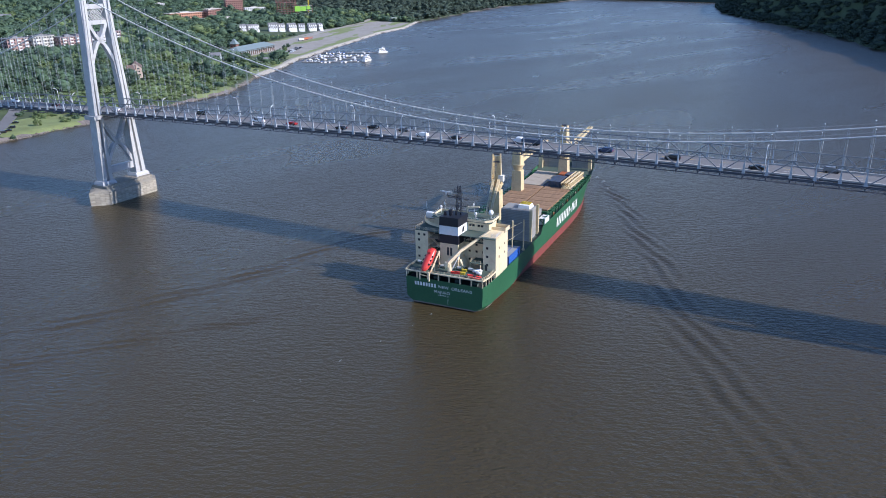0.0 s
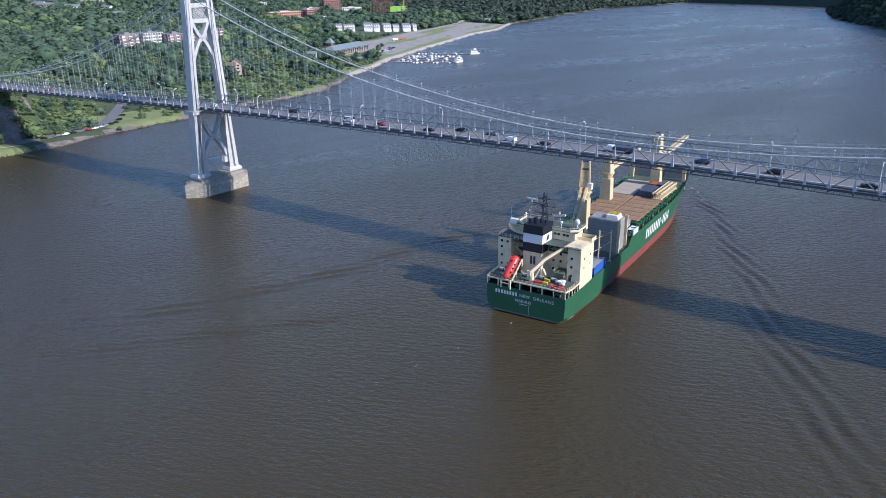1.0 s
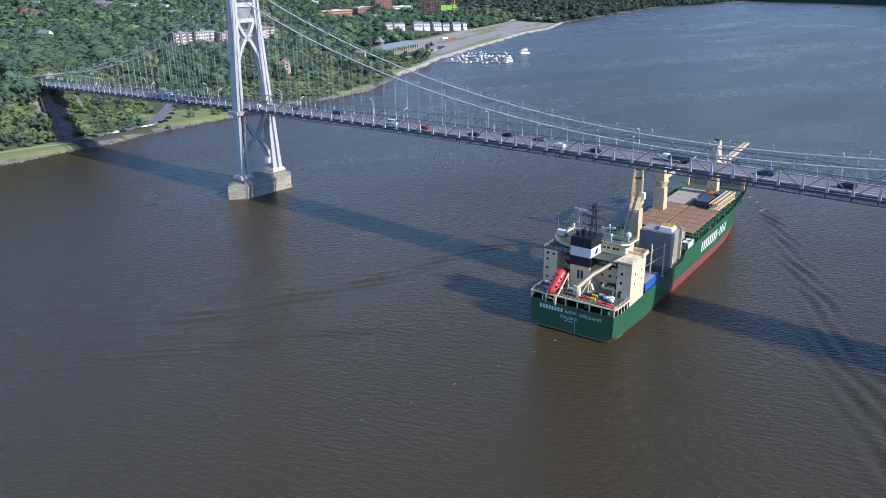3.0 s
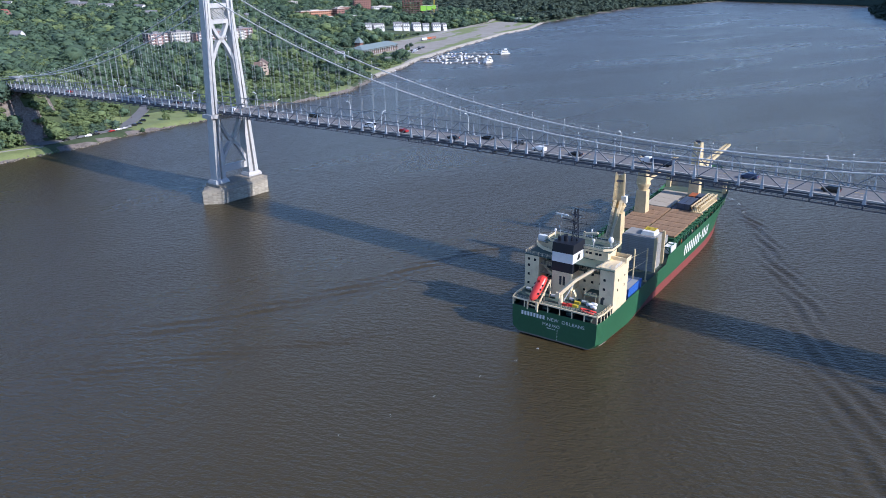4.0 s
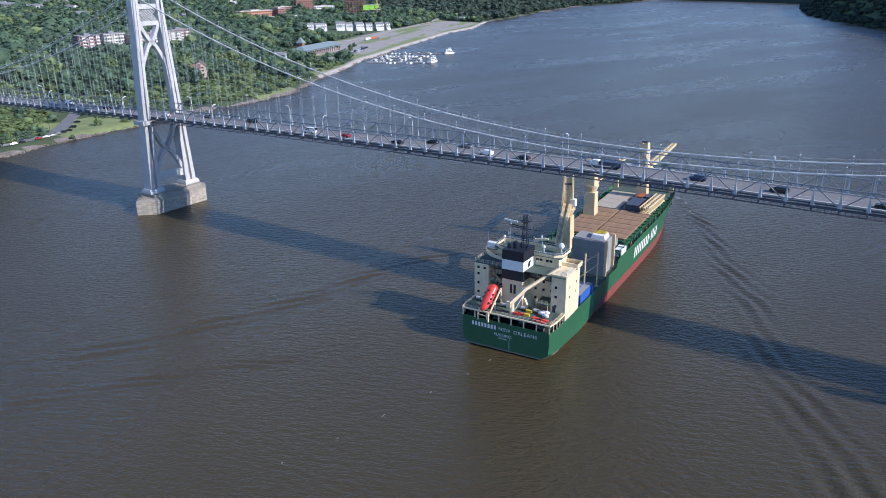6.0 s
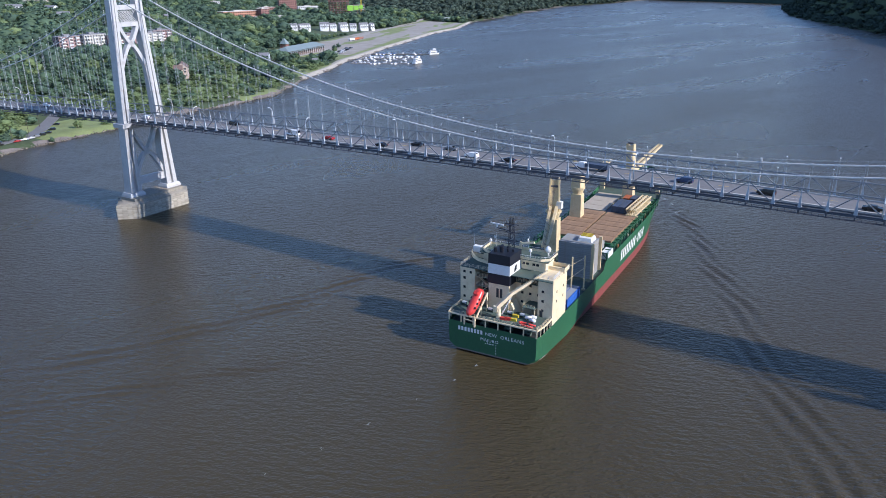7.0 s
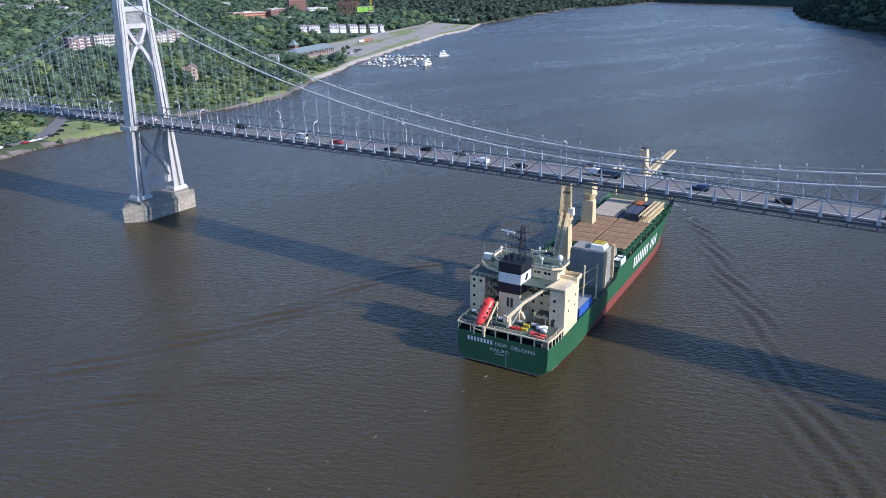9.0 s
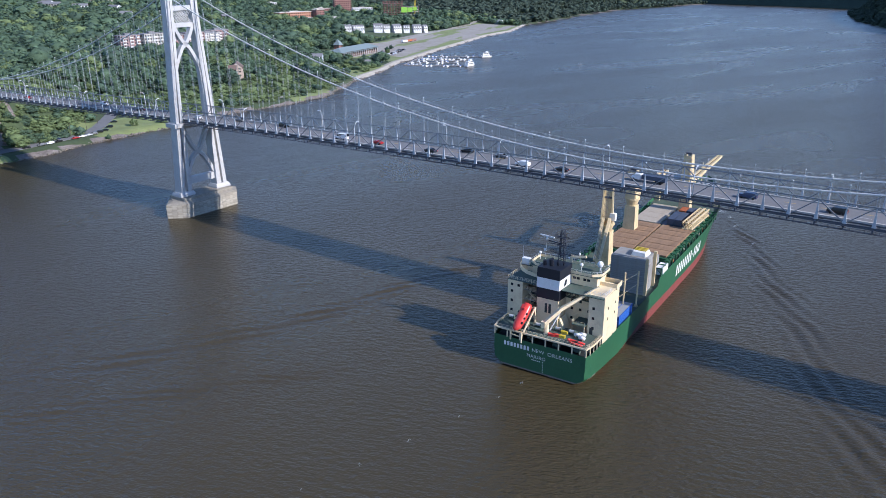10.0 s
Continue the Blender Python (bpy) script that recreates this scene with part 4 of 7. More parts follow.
def windows(parent, spots, axis, at, w=0.7, h=0.75, out=-1):
    """Small square windows: spots are (u, z) on a wall across 'y' (u along x) or across 'x' (u along y)."""
    for u, z in spots:
        bm = bmesh.new()
        t = 0.05 * out
        lo, hi = sorted((at - 0.02 * out, at + t))
        if axis == "y":
            box(bm, u - w / 2, u + w / 2, lo, hi, z - h / 2, z + h / 2)
        else:
            box(bm, lo, hi, u - w / 2, u + w / 2, z - h / 2, z + h / 2)
        part("window", bm, GLASS_DARK, parent)


def poop():
    """Open mooring deck under the poop deck, with stanchions round the stern."""
    bm = bmesh.new()
    prism(bm, [(-13.2, 0.1), (13.2, 0.1), (13.75, 3), (13.85, 10.4), (-13.85, 10.4), (-13.75, 3)], 10.95, 11.2)
    deck = part("poop_deck", bm, DECK_GREEN, ship)
    bm = bmesh.new()
    beam(bm, (-13.3, 0.05, 11.35), (13.3, 0.05, 11.35), 0.35, 0.4)
    for s in (-1, 1):
        beam(bm, (s * 13.25, 0, 11.35), (s * 13.85, 4, 11.35), 0.3, 0.4)
        beam(bm, (s * 13.85, 4, 11.35), (s * 13.9, 11, 11.35), 0.3, 0.4)
    part("deck_edge", bm, CREAM, deck)
    for x in np.linspace(-13.1, 13.1, 8):
        bm = bmesh.new()
        beam(bm, (x, 0.12, 9.0), (x, 0.12, 11.2), 0.32, 0.28, up=(0, 1, 0))
        part("stanchion", bm, CREAM, deck)
    for s in (-1, 1):
        for y in (2.2, 4.4, 6.6, 8.8):
            bm = bmesh.new()
            x = s * (half_deck(y) - 0.1)
            beam(bm, (x, y, 9.0), (x, y, 11.2), 0.22, 0.3, up=(0, 1, 0))
            part("stanchion", bm, CREAM, deck)
    # mooring space in a near-black colour that stands for shade beneath the poop
    block("mooring_deck", -13.0, 13.0, 0.3, 10, 8.0, 8.15, SHADE, ship)
    block("bulkhead", -13.4, 13.4, 7.6, 7.8, 8.15, 10.95, SHADE, ship)
    railing([(-13.0, 9.8, 11.2), (-13.4, 3, 11.2), (-12.9, 0.35, 11.2), (12.9, 0.35, 11.2), (13.4, 3, 11.2), (13.5, 9.8, 11.2)], deck)
    for x in (-9, -3.5, 4, 9.5):
        bm = bmesh.new()
        tube(bm, (x - 0.9, 3, 8.9), (x + 0.9, 3, 8.9), 0.55, n=10)
        for e in (-0.95, 0.95):
            tube(bm, (x + e - 0.06, 3, 8.9), (x + e + 0.06, 3, 8.9), 0.8, n=10)
        part("mooring_winch", bm, DECK_GREEN, ship)


poop()


def deckhouse():
    h = block("port_deckhouse", -13.9, -9.4, 9.5, 22, 9.0, 22.3, CREAM, ship, "cream painted accommodation block")
    windows(h, [(x, z) for z in (13.2, 16.1, 19.0) for x in (-12.6,)] + [(-12.6, 21.0), (-10.6, 21.0)], "y", 9.5)
    windows(h, [(y, z) for z in (13.2, 16.1, 19.0) for y in (12, 15, 18)], "x", -13.9, out=-1)
    s = block("starboard_deckhouse", 9.6, 13.9, 10.2, 22, 9.0, 22.8, CREAM, ship, "cream painted accommodation block with a blank side")
    windows(s, [(11.0, z) for z in (13.2, 16.1, 19.0)], "y", 10.2)
    windows(s, [(y, z) for z in (15.6, 18.6) for y in (13.5, 19)], "x", 13.9, out=1, w=0.5)
    block("door", 10.2, 11.1, 10.13, 10.2, 11.2, 13.2, SHADE, s)
    c = block("centre_deckhouse", -9.5, 9.7, 14.5, 22, 9.0, 22.3, CREAM, ship, "cream painted accommodation block")
    windows(c, [(x, z) for z in (12.9, 15.8) for x in (3.4, 5.8, 8.2)], "y", 14.5)
    windows(c, [(x, 18.2) for x in (3.4, 5.8)], "y", 14.5)
    # recessed gallery under the bridge deck; its openings are flat panels coloured as shade
    for x0 in np.arange(2.2, 9.3, 1.8):
        block("opening", x0, x0 + 1.3, 14.43, 14.5, 19.7, 21.6, SHADE, c)
    block("gallery", 2.0, 9.6, 12.9, 14.5, 19.3, 19.5, DECK_GREEN, c)
    railing([(2.1, 13.0, 19.5), (9.5, 13.0, 19.5)], c)
    # open stair tower between the port block and the funnel casing
    for i, z in enumerate((11.3, 14.1, 16.9, 19.7)):
        block("stair_landing", -9.4, -5.3, 10.4, 14.5, z, z + 0.15, DECK_GREY, c)
        railing([(-9.3, 10.5, z + 0.15), (-5.4, 10.5, z + 0.15)], c, gap=1.0)
        # flat panel whose dark colour gives the stairwell its shade
        block("opening", -8.9, -6.0, 14.4, 14.5, z + 0.3, z + 2.3, SHADE, c)
        if i < 3:
            bm = bmesh.new()
            a, b = (-8.9, -5.8) if i % 2 else (-5.8, -8.9)
            beam(bm, (a, 11.2, z + 0.15), (b, 11.2, z + 2.9), 0.9, 0.12)
            part("stair", bm, CREAM, c)
    d = block("boat_deck", -13.9, 13.9, 9.4, 22.2, 22.3, 22.5, DECK_GREEN, ship, "dull green upper deck")
    railing([(-5.4, 9.5, 22.5), (-13.8, 9.5, 22.5), (-13.8, 15.5, 22.5)], d)
    railing([(9.8, 10.3, 22.9), (13.8, 10.3, 22.9), (13.8, 15.5, 22.9)], d, mat=WHITE)
    w = block("wheelhouse", -9.5, 9.5, 16.2, 23.4, 22.5, 25.6, CREAM, ship, "cream painted wheelhouse")
    windows(w, [(x, 24.3) for x in (3.0, 4.1, 6.0, 7.1)], "y", 16.2, w=0.85, h=0.7)
    for x in np.arange(-8.6, 9, 1.45):
        block("bridge_window", x, x + 1.15, 23.4, 23.46, 23.9, 25.2, GLASS_DARK, w)
    for s in (-1, 1):
        x0, x1 = sorted((s * 9.5, s * 14.2))
        block("bridge_wing", x0, x1, 18.6, 22.8, 22.4, 22.6, DECK_GREEN, w)
        bm = bmesh.new()
        pts = [(s * 9.5, 18.6), (s * 14.2, 18.6), (s * 14.2, 22.8), (s * 9.5, 22.8)]
        for a, b in zip(pts, pts[1:]):
            beam(bm, (*a, 23.2), (*b, 23.2), 0.12, 1.3)
        part("wing_bulwark", bm, CREAM, w)
    block("compass_deck", -10.4, 10.4, 15.4, 23.8, 25.6, 25.75, DECK_GREEN, w)
    bm = bmesh.new()
    pts = [(-10.3, 23.7), (-10.3, 17.5), (-8.2, 15.5), (8.2, 15.5), (10.3, 17.5), (10.3, 23.7), (-10.3, 23.7)]
    for i, (a, b) in enumerate(zip(pts, pts[1:])):
        beam(bm, (*a, 26.1), (*b, 26.1), 0.1, 0.7)
    part("bulwark", bm, CREAM, w)
    railing([(x, y, 26.4) for x, y in pts], w, mat=WHITE, h=0.6, bars=1)
    # swept wing bulwark on the port upper deck
    bm = bmesh.new()
    arc = [(-14.0, 18.5, 24.6), (-13.6, 16.8, 24.3), (-12.4, 15.4, 23.9), (-10.5, 14.6, 23.5), (-8.0, 14.2, 23.3), (-5.4, 14.0, 23.2)]
    for a, b in zip(arc, arc[1:]):
        beam(bm, a, b, 0.14, 1.1)
    part("swept_bulwark", bm, CREAM, d)
    block("wing_locker", -14.0, -11.6, 18.8, 20.4, 24.0, 25.9, WHITE, d)
    for x, y, z, r, hgt in ((8.6, 20.5, 25.75, 0.85, 1.6), (4.6, 17.0, 25.75, 0.45, 2.0), (-9.3, 21, 25.75, 0.4, 1.8)):
        bm = bmesh.new()
        tube(bm, (x, y, z), (x, y, z + hgt), 0.14, n=6)
        ball(bm, (x, y, z + hgt + r * 0.8), r, 2, (1, 1, 1.2))
        part("satellite_dome", bm, WHITE, w, "white satellite dome", smooth=True)
    for x, y in ((-12.8, 17.0), (-8.0, 22.0), (9.8, 18.0), (2.0, 22.8)):
        bm = bmesh.new()
        tube(bm, (x, y, 25.0), (x, y, 30.5), 0.05, 0.02, n=5)
        part("whip_aerial", bm, WHITE, w)


deckhouse()


def funnel():
    f = block("funnel_casing", -4.6, 1.6, 8.6, 17.2, 9.0, 19.4, CREAM, ship, "cream funnel casing")
    for x in (-2.2, -1.1):
        block("louvre", x, x + 0.7, 8.53, 8.6, 15.2, 18.0, SHADE, f)
    bm = bmesh.new()
    box(bm, 1.9, 4.4, 9.0, 13.5, 9.0, 14.0)
    bmesh.ops.translate(bm, verts=[v for v in bm.verts if v.co.z > 13 and v.co.x > 4], vec=(-2.3, 0, 0))
    part("casing_fin", bm, CREAM, f)
    for name, z0, z1, mat in (("black_band", 19.4, 22.4, BLACK), ("white_band", 22.4, 25.4, WHITE), ("funnel_top", 25.4, 28.3, BLACK)):
        bm = bmesh.new()
        k = (z0 - 19.4) * 0.03
        prism(bm, [(-4.8, 8.4), (1.8, 8.4), (2.2, 16.4), (-5.0, 16.4)], z0, z1, top=[(-4.7, 8.5), (1.8, 8.5), (2.1, 16.4), (-4.9, 16.4)])
        band = part(name, bm, mat, f, name.replace("_", " ") + " of the funnel")
        if name == "white_band":
            bm = bmesh.new()
            plate(bm, [(11.2, 23.0), (12.6, 23.2), (13.2, 24.8), (12.0, 24.6)], "x", 2.12, 0.06)
            part("funnel_mark", bm, BLACK, band)
            bm = bmesh.new()
            plate(bm, [(-2.5, 23.1), (-0.7, 23.4), (-0.9, 24.7), (-1.9, 24.3)], "y", 8.41, 0.05)
            part("funnel_mark", bm, WHITE, band)
    for x, y, r, z in ((-3.6, 11, 0.55, 30.9), (-1.9, 11.5, 0.7, 31.4), (-0.4, 12.5, 0.4, 30.6), (-2.6, 14, 0.45, 30.8), (-1.2, 14.4, 0.35, 30.4), (0.8, 13.5, 0.3, 30.2)):
        bm = bmesh.new()
        tube(bm, (x, y, 28.1), (x, y - 0.3, z - 1.2), r * 0.85, n=10)
        part("exhaust_pipe", bm, BLACK, f)


funnel()


def signal_mast():
    bm = bmesh.new()
    for x in (-0.9, 0.9):
        for y in (18.0, 19.6):
            beam(bm, (x, y, 25.7), (x * 0.45, 18.8 + (y - 18.8) * 0.45, 38.3), 0.16, 0.16, up=(0, 1, 0))
    z = 26.5
    while z < 37.5:
        k = 1 - 0.55 * (z - 25.7) / 12.6
        for y in (-0.8, 0.8):
            beam(bm, (-0.9 * k, 18.8 + y * k, z), (0.9 * k, 18.8 + y * k, z + 1.2), 0.08, 0.08)
        for x in (-0.9, 0.9):
            beam(bm, (x * k, 18.8 - 0.8 * k, z), (x * k, 18.8 + 0.8 * k, z + 1.2), 0.08, 0.08)
        z += 1.25
    lattice = part("lattice_mast", bm, MAST_DARK, ship, "dark lattice signal mast")
    for z, w in ((31.5, 3.2), (34.0, 3.8), (36.4, 2.2)):
        bm = bmesh.new()
        beam(bm, (-w, 18.4, z), (w, 18.4, z), 0.16, 0.16)
        for x in np.arange(-w, w + 0.1, 0.8):
            beam(bm, (x, 18.4, z), (x, 18.4, z + 0.9), 0.06, 0.06, up=(0, 1, 0))
        box(bm, -1.2, 1.2, 17.6, 19.0, z - 0.15, z - 0.05)
        part("yard", bm, MAST_DARK, lattice)
    bm = bmesh.new()
    tube(bm, (-4.2, 18, 35.0), (-4.2, 18, 35.8), 0.25, n=8)
    beam(bm, (-6.4, 18.4, 36.0), (-2.0, 17.6, 36.0), 0.28, 0.4)
    part("radar_scanner", bm, WHITE, lattice, "white radar scanner bar")
    bm = bmesh.new()
    beam(bm, (-4.3, 18, 34.9), (0, 18.4, 34.3), 0.2, 0.25)
    part("radar_arm", bm, MAST_DARK, lattice)
    bm = bmesh.new()
    beam(bm, (1.0, 18.0, 29.4), (5.4, 18.0, 30.3), 0.55, 0.6)
    beam(bm, (0.9, 18.0, 25.7), (1.3, 18.0, 30.0), 0.6, 0.6, up=(0, 1, 0))
    part("davit_arm", bm, CREAM, ship)
    for x, z in ((5.2, 32.4), (-5.0, 31.8)):
        bm = bmesh.new()
        ball(bm, (x, 18.4, z), 0.35, 1, (0.8, 0.8, 1.6))
        part("horn", bm, WHITE, lattice)
    lattice.location = (-1.6, -0.8, -1.5)


signal_mast()


def lattice_bar(bm, a, b, w, h, n, t=0.14):
    """A lattice girder between two points: four chords and zigzag bracing."""
    d, s, u = frame_of(a, b)
    a, b = Vector(a), Vector(b)
    c = [(s * (i * w / 2) + u * (j * h / 2)) for i, j in ((-1, -1), (1, -1), (1, 1), (-1, 1))]
    for o in c:
        beam(bm, a + o, b + o, t, t)
    for k in range(n):
        p, q = a + (b - a) * (k / n), a + (b - a) * ((k + 1) / n)
        for i in range(4):
            beam(bm, p + c[i], q + c[(i + 1) % 4], t * 0.7, t * 0.7)


def deck_crane(x, y, z0, top, jib_to, heel, side_dir):
    """A ship's crane: tapered pedestal, slewing house with a tall back, and a twin-girder jib."""
    bm = bmesh.new()
    prism(bm, [(x - 2.3, y - 2.4), (x + 2.3, y - 2.4), (x + 2.3, y + 2.4), (x - 2.3, y + 2.4)], z0, heel - 4.6, top=[(x - 1.9, y - 2.0), (x + 1.9, y - 2.0), (x + 1.9, y + 2.0), (x - 1.9, y + 2.0)])
    tube(bm, (x, y, heel - 4.7), (x, y, heel - 2.4), 1.75, 2.5, n=16)
    base = part("crane_pedestal", bm, CRANE_CREAM, ship, "cream deck crane pedestal")
    bm = bmesh.new()
    tube(bm, (x, y, heel - 2.4), (x, y, heel - 1.8), 2.7, n=20)
    part("slewing_ring", bm, CRANE_CREAM, base)
    j = (Vector(jib_to) - Vector((x, y, heel))).to_2d().normalized()
    n = Vector((-j.y, j.x))

    def at(f, s, z):
        return Vector((x + j.x * f + n.x * s, y + j.y * f + n.y * s, z))
    bm = bmesh.new()
    for s in (-1.75, 1.75):
        lo = [at(-1.7, s - 0.28, heel - 1.8), at(1.5, s - 0.28, heel - 1.8), at(1.5, s + 0.28, heel - 1.8), at(-1.7, s + 0.28, heel - 1.8)]
        hi = [at(-1.5, s * 0.8 - 0.25, top), at(0.1, s * 0.8 - 0.25, top), at(0.1, s * 0.8 + 0.25, top), at(-1.5, s * 0.8 + 0.25, top)]
        a, b = [bm.verts.new(p) for p in lo], [bm.verts.new(p) for p in hi]
        for i in range(4):
            bm.faces.new((a[i], a[(i + 1) % 4], b[(i + 1) % 4], b[i]))
        bm.faces.new(b)
    p = [at(-2.2, -1.9, heel - 1.8), at(0.9, -1.9, heel - 1.8), at(0.9, 1.9, heel - 1.8), at(-2.2, 1.9, heel - 1.8)]
    q = [at(-1.7, -1.45, top - 0.8), at(-0.4, -1.45, top - 0.8), at(-0.4, 1.45, top - 0.8), at(-1.7, 1.45, top - 0.8)]
    a, b = [bm.verts.new(v) for v in p], [bm.verts.new(v) for v in q]
    for i in range(4):
        bm.faces.new((a[i], a[(i + 1) % 4], b[(i + 1) % 4], b[i]))
    bm.faces.new(b)
    bmesh.ops.recalc_face_normals(bm, faces=bm.faces[:])
    house = part("crane_house", bm, CRANE_CREAM, base, "tall cream crane house")
    bm = bmesh.new()
    c = at(0.6, 2.0, heel + 0.4)
    box(bm, c.x - 0.9, c.x + 0.9, c.y - 0.9, c.y + 0.9, heel - 0.8, heel + 1.6)
    part("crane_cab", bm, WHITE, base)
    for z, rr in ((top - 3, 0.7), (top - 7.5, 0.7), (top + 0.2, 0.45)):
        bm = bmesh.new()
        tube(bm, at(-0.7, -1.2, z), at(-0.7, 1.2, z), rr, n=10)
        part("winch_drum", bm, STEEL_DARK, base)
    tip = Vector(jib_to)
    for s in (-1.0, 1.0):
        bm = bmesh.new()
        a = at(1.5, s, heel - 0.6)
        b = tip + Vector((n.x * s * 0.7, n.y * s * 0.7, 0))
        beam(bm, a, b, 0.95, 1.5, 0.6, 0.8)
        part("jib_girder", bm, CRANE_CREAM, base)
    bm = bmesh.new()
    for f in (0.15, 0.5, 0.8, 1.0):
        c = at(1.5, 0, heel - 0.6).lerp(tip, f)
        beam(bm, c - Vector((n.x, n.y, 0)) * 0.95, c + Vector((n.x, n.y, 0)) * 0.95, 0.35, 0.4)
    part("jib_tie", bm, CRANE_CREAM, base)
    bm = bmesh.new()
    for s in (-0.5, -0.15, 0.2, 0.55):
        tube(bm, at(-0.5, s, top + 0.3), tip + Vector((n.x * s, n.y * s, 0.3)), 0.035, n=4, caps=False)
    part("hoist_wire", bm, MAST_DARK, base)


deck_crane(-6.5, 69.5, 8.0, 36.6, (1.5, 38.0, 22.5), 27.0, 1)
deck_crane(-8.6, 103.5, 10.8, 36.2, (-4.5, 131.0, 31.0), 27.5, 1)
deck_crane(2.0, 139, 10.8, 37.0, (8.5, 161.0, 33.0), 26.0, 1)


def hatches():
    bm = bmesh.new()
    box(bm, -11.7, 11.7, 77.5, 150.5, 10.8, 13.3)
    part("hatch_coaming", bm, HULL_GREEN, ship)
    bm = bmesh.new()
    box(bm, 0, 11.1, 0, 5.75, 0, 0.62)
    cover = mesh_of(bm, "hatch_cover", RUST_WOOD)
    bm = bmesh.new()
    box(bm, 0, 0.88, 0.03, 5.72, 0, 0.07)
    plank = mesh_of(bm, "plank", RUST_WOOD)
    rng = random.Random(8)
    for i in range(6):
        for x in (-11.45, 0.35):
            c = part("hatch_cover", cover, None, ship, "weathered brown timber-decked hatch cover")
            c.location = (x, 78.6 + i * 6.02, 13.3)
            for k in range(12):
                ob = part("plank", plank, None, c)
                ob.location = (0.05 + k * 0.92, rng.uniform(-0.05, 0.05), 0.62 + rng.uniform(0, 0.03))
    bm = bmesh.new()
    box(bm, 0, 10.2, 0, 6.8, 0, 0.55)
    grey = mesh_of(bm, "hatch_cover", DECK_GREY)
    for i in range(4):
        part("hatch_cover", grey, None, ship, "grey painted steel hatch cover").location = (-11.4, 115.8 + i * 6.9, 13.3)
    bm = bmesh.new()
    box(bm, 0, 12.2, 0, 6.8, 0, 0.3)
    dark = mesh_of(bm, "hatch_cover", STEEL_DARK)
    for i in range(4):
        part("hatch_cover", dark, None, ship, "dark steel hatch cover").location = (-0.9, 115.8 + i * 6.9, 13.3)
    # frames along the starboard and port walkways
    bm = bmesh.new()
    beam(bm, (0, 0, 0), (0, 0, 3.0), 0.3, 0.5, up=(0, 1, 0))
    beam(bm, (0, 0, 2.9), (-1.9, 0, 2.9), 0.3, 0.3)
    beam(bm, (0, 0, 1.2), (-1.6, 0, 2.7), 0.18, 0.18)
    rib = mesh_of(bm, "lashing_frame", HULL_GREEN)
    for k in range(19):
        y = 66 + k * 4.3
        for s in (1, -1):
            ob = part("lashing_frame", rib, None, ship)
            ob.matrix_local = Matrix.Translation((s * (half_deck(y) - 0.35), y, 10.8)) @ (Matrix.Identity(4) if s > 0 else Matrix.Rotation(math.pi, 4, "Z"))
    for s in (-1, 1):
        bm = bmesh.new()
        for a, b in ((66, 100), (100, 143)):
            beam(bm, (s * 13.4, a, 13.75), (s * 13.3, b, 13.75), 0.12, 0.12)
            beam(bm, (s * 13.4, a, 13.0), (s * 13.3, b, 13.0), 0.08, 0.08)
        part("walkway_rail", bm, HULL_GREEN, ship)


hatches()


def cargo_stack(x0, x1, y0, y1, z0, n, t, label, crooked=0.06):
    s = empty("pontoon_stack", SHIP_AT @ pose(0, 0, 0), label, "pontoon stack", "hatch pontoon stacks")
    rng = random.Random(int(x0 * 7 + y0))
    bm = bmesh.new()
    w, d = x1 - x0, y1 - y0
    prism(bm, [(0, 0), (w, 0), (w, d), (0, d)], 0.03, t - 0.03)
    bmesh.ops.inset_region(bm, faces=[f for f in bm.faces if abs(f.normal.z) < 0.5], thickness=0.09, depth=-0.16)
    me = mesh_of(bm, "pontoon", PONTOON)
    for k in range(n):
        part("pontoon", me, None, s).location = (x0 + rng.uniform(-crooked, crooked), y0 + rng.uniform(-crooked, crooked), z0 + k * t)
    return s


cargo_stack(0.8, 11.6, 54, 63, 8.0, 19, 0.62, "tall stack of blue-grey steel hatch pontoons on deck")
cargo_stack(-10.6, -3.0, 150.6, 158, 13.3, 17, 0.6, "stack of blue-grey steel hatch pontoons between cream guides")
cargo_stack(2.4, 10.2, 152, 158.5, 13.3, 15, 0.6, "stack of blue-grey steel hatch pontoons between cream guides")


def guides():
    for x, y, z0, z1, w in ((-11.6, 149.0, 10.8, 25.6, 1.9), (11.3, 150.2, 10.8, 22.6, 1.5), (12.1, 54.2, 8.0, 20.4, 0.9), (12.1, 62.8, 8.0, 20.4, 0.9)):
        bm = bmesh.new()
        box(bm, x - w / 2, x + w / 2, y - w * 0.4, y + w * 0.4, z0, z1)
        for z in np.arange(z0 + 1.5, z1, 1.5):
            box(bm, x - w / 2 - 0.04, x + w / 2 + 0.04, y - w * 0.4 - 0.04, y + w * 0.4 + 0.04, z, z + 0.1)
        part("cargo_guide", bm, CRANE_CREAM, ship, "cream steel cargo guide post")
    for x, y, z0, z1 in ((11.2, 35.5, 8.0, 21.5), (12.6, 44.0, 8.0, 19.6), (11.2, 24.0, 8.0, 21.0)):
        bm = bmesh.new()
        tube(bm, (x, y, z0), (x, y, z1), 0.26, n=8)
        box(bm, x - 0.5, x + 0.5, y - 0.5, y + 0.5, z0, z0 + 0.5)
        part("deck_post", bm, CRANE_CREAM, ship)
    bm = bmesh.new()
    tube(bm, (11.2, 24, 16), (12.6, 44, 15.5), 0.06, n=5)
    tube(bm, (11.2, 24, 20.5), (12.6, 44, 19), 0.06, n=5)
    part("stay_wire", bm, CRANE_CREAM, ship)


guides()


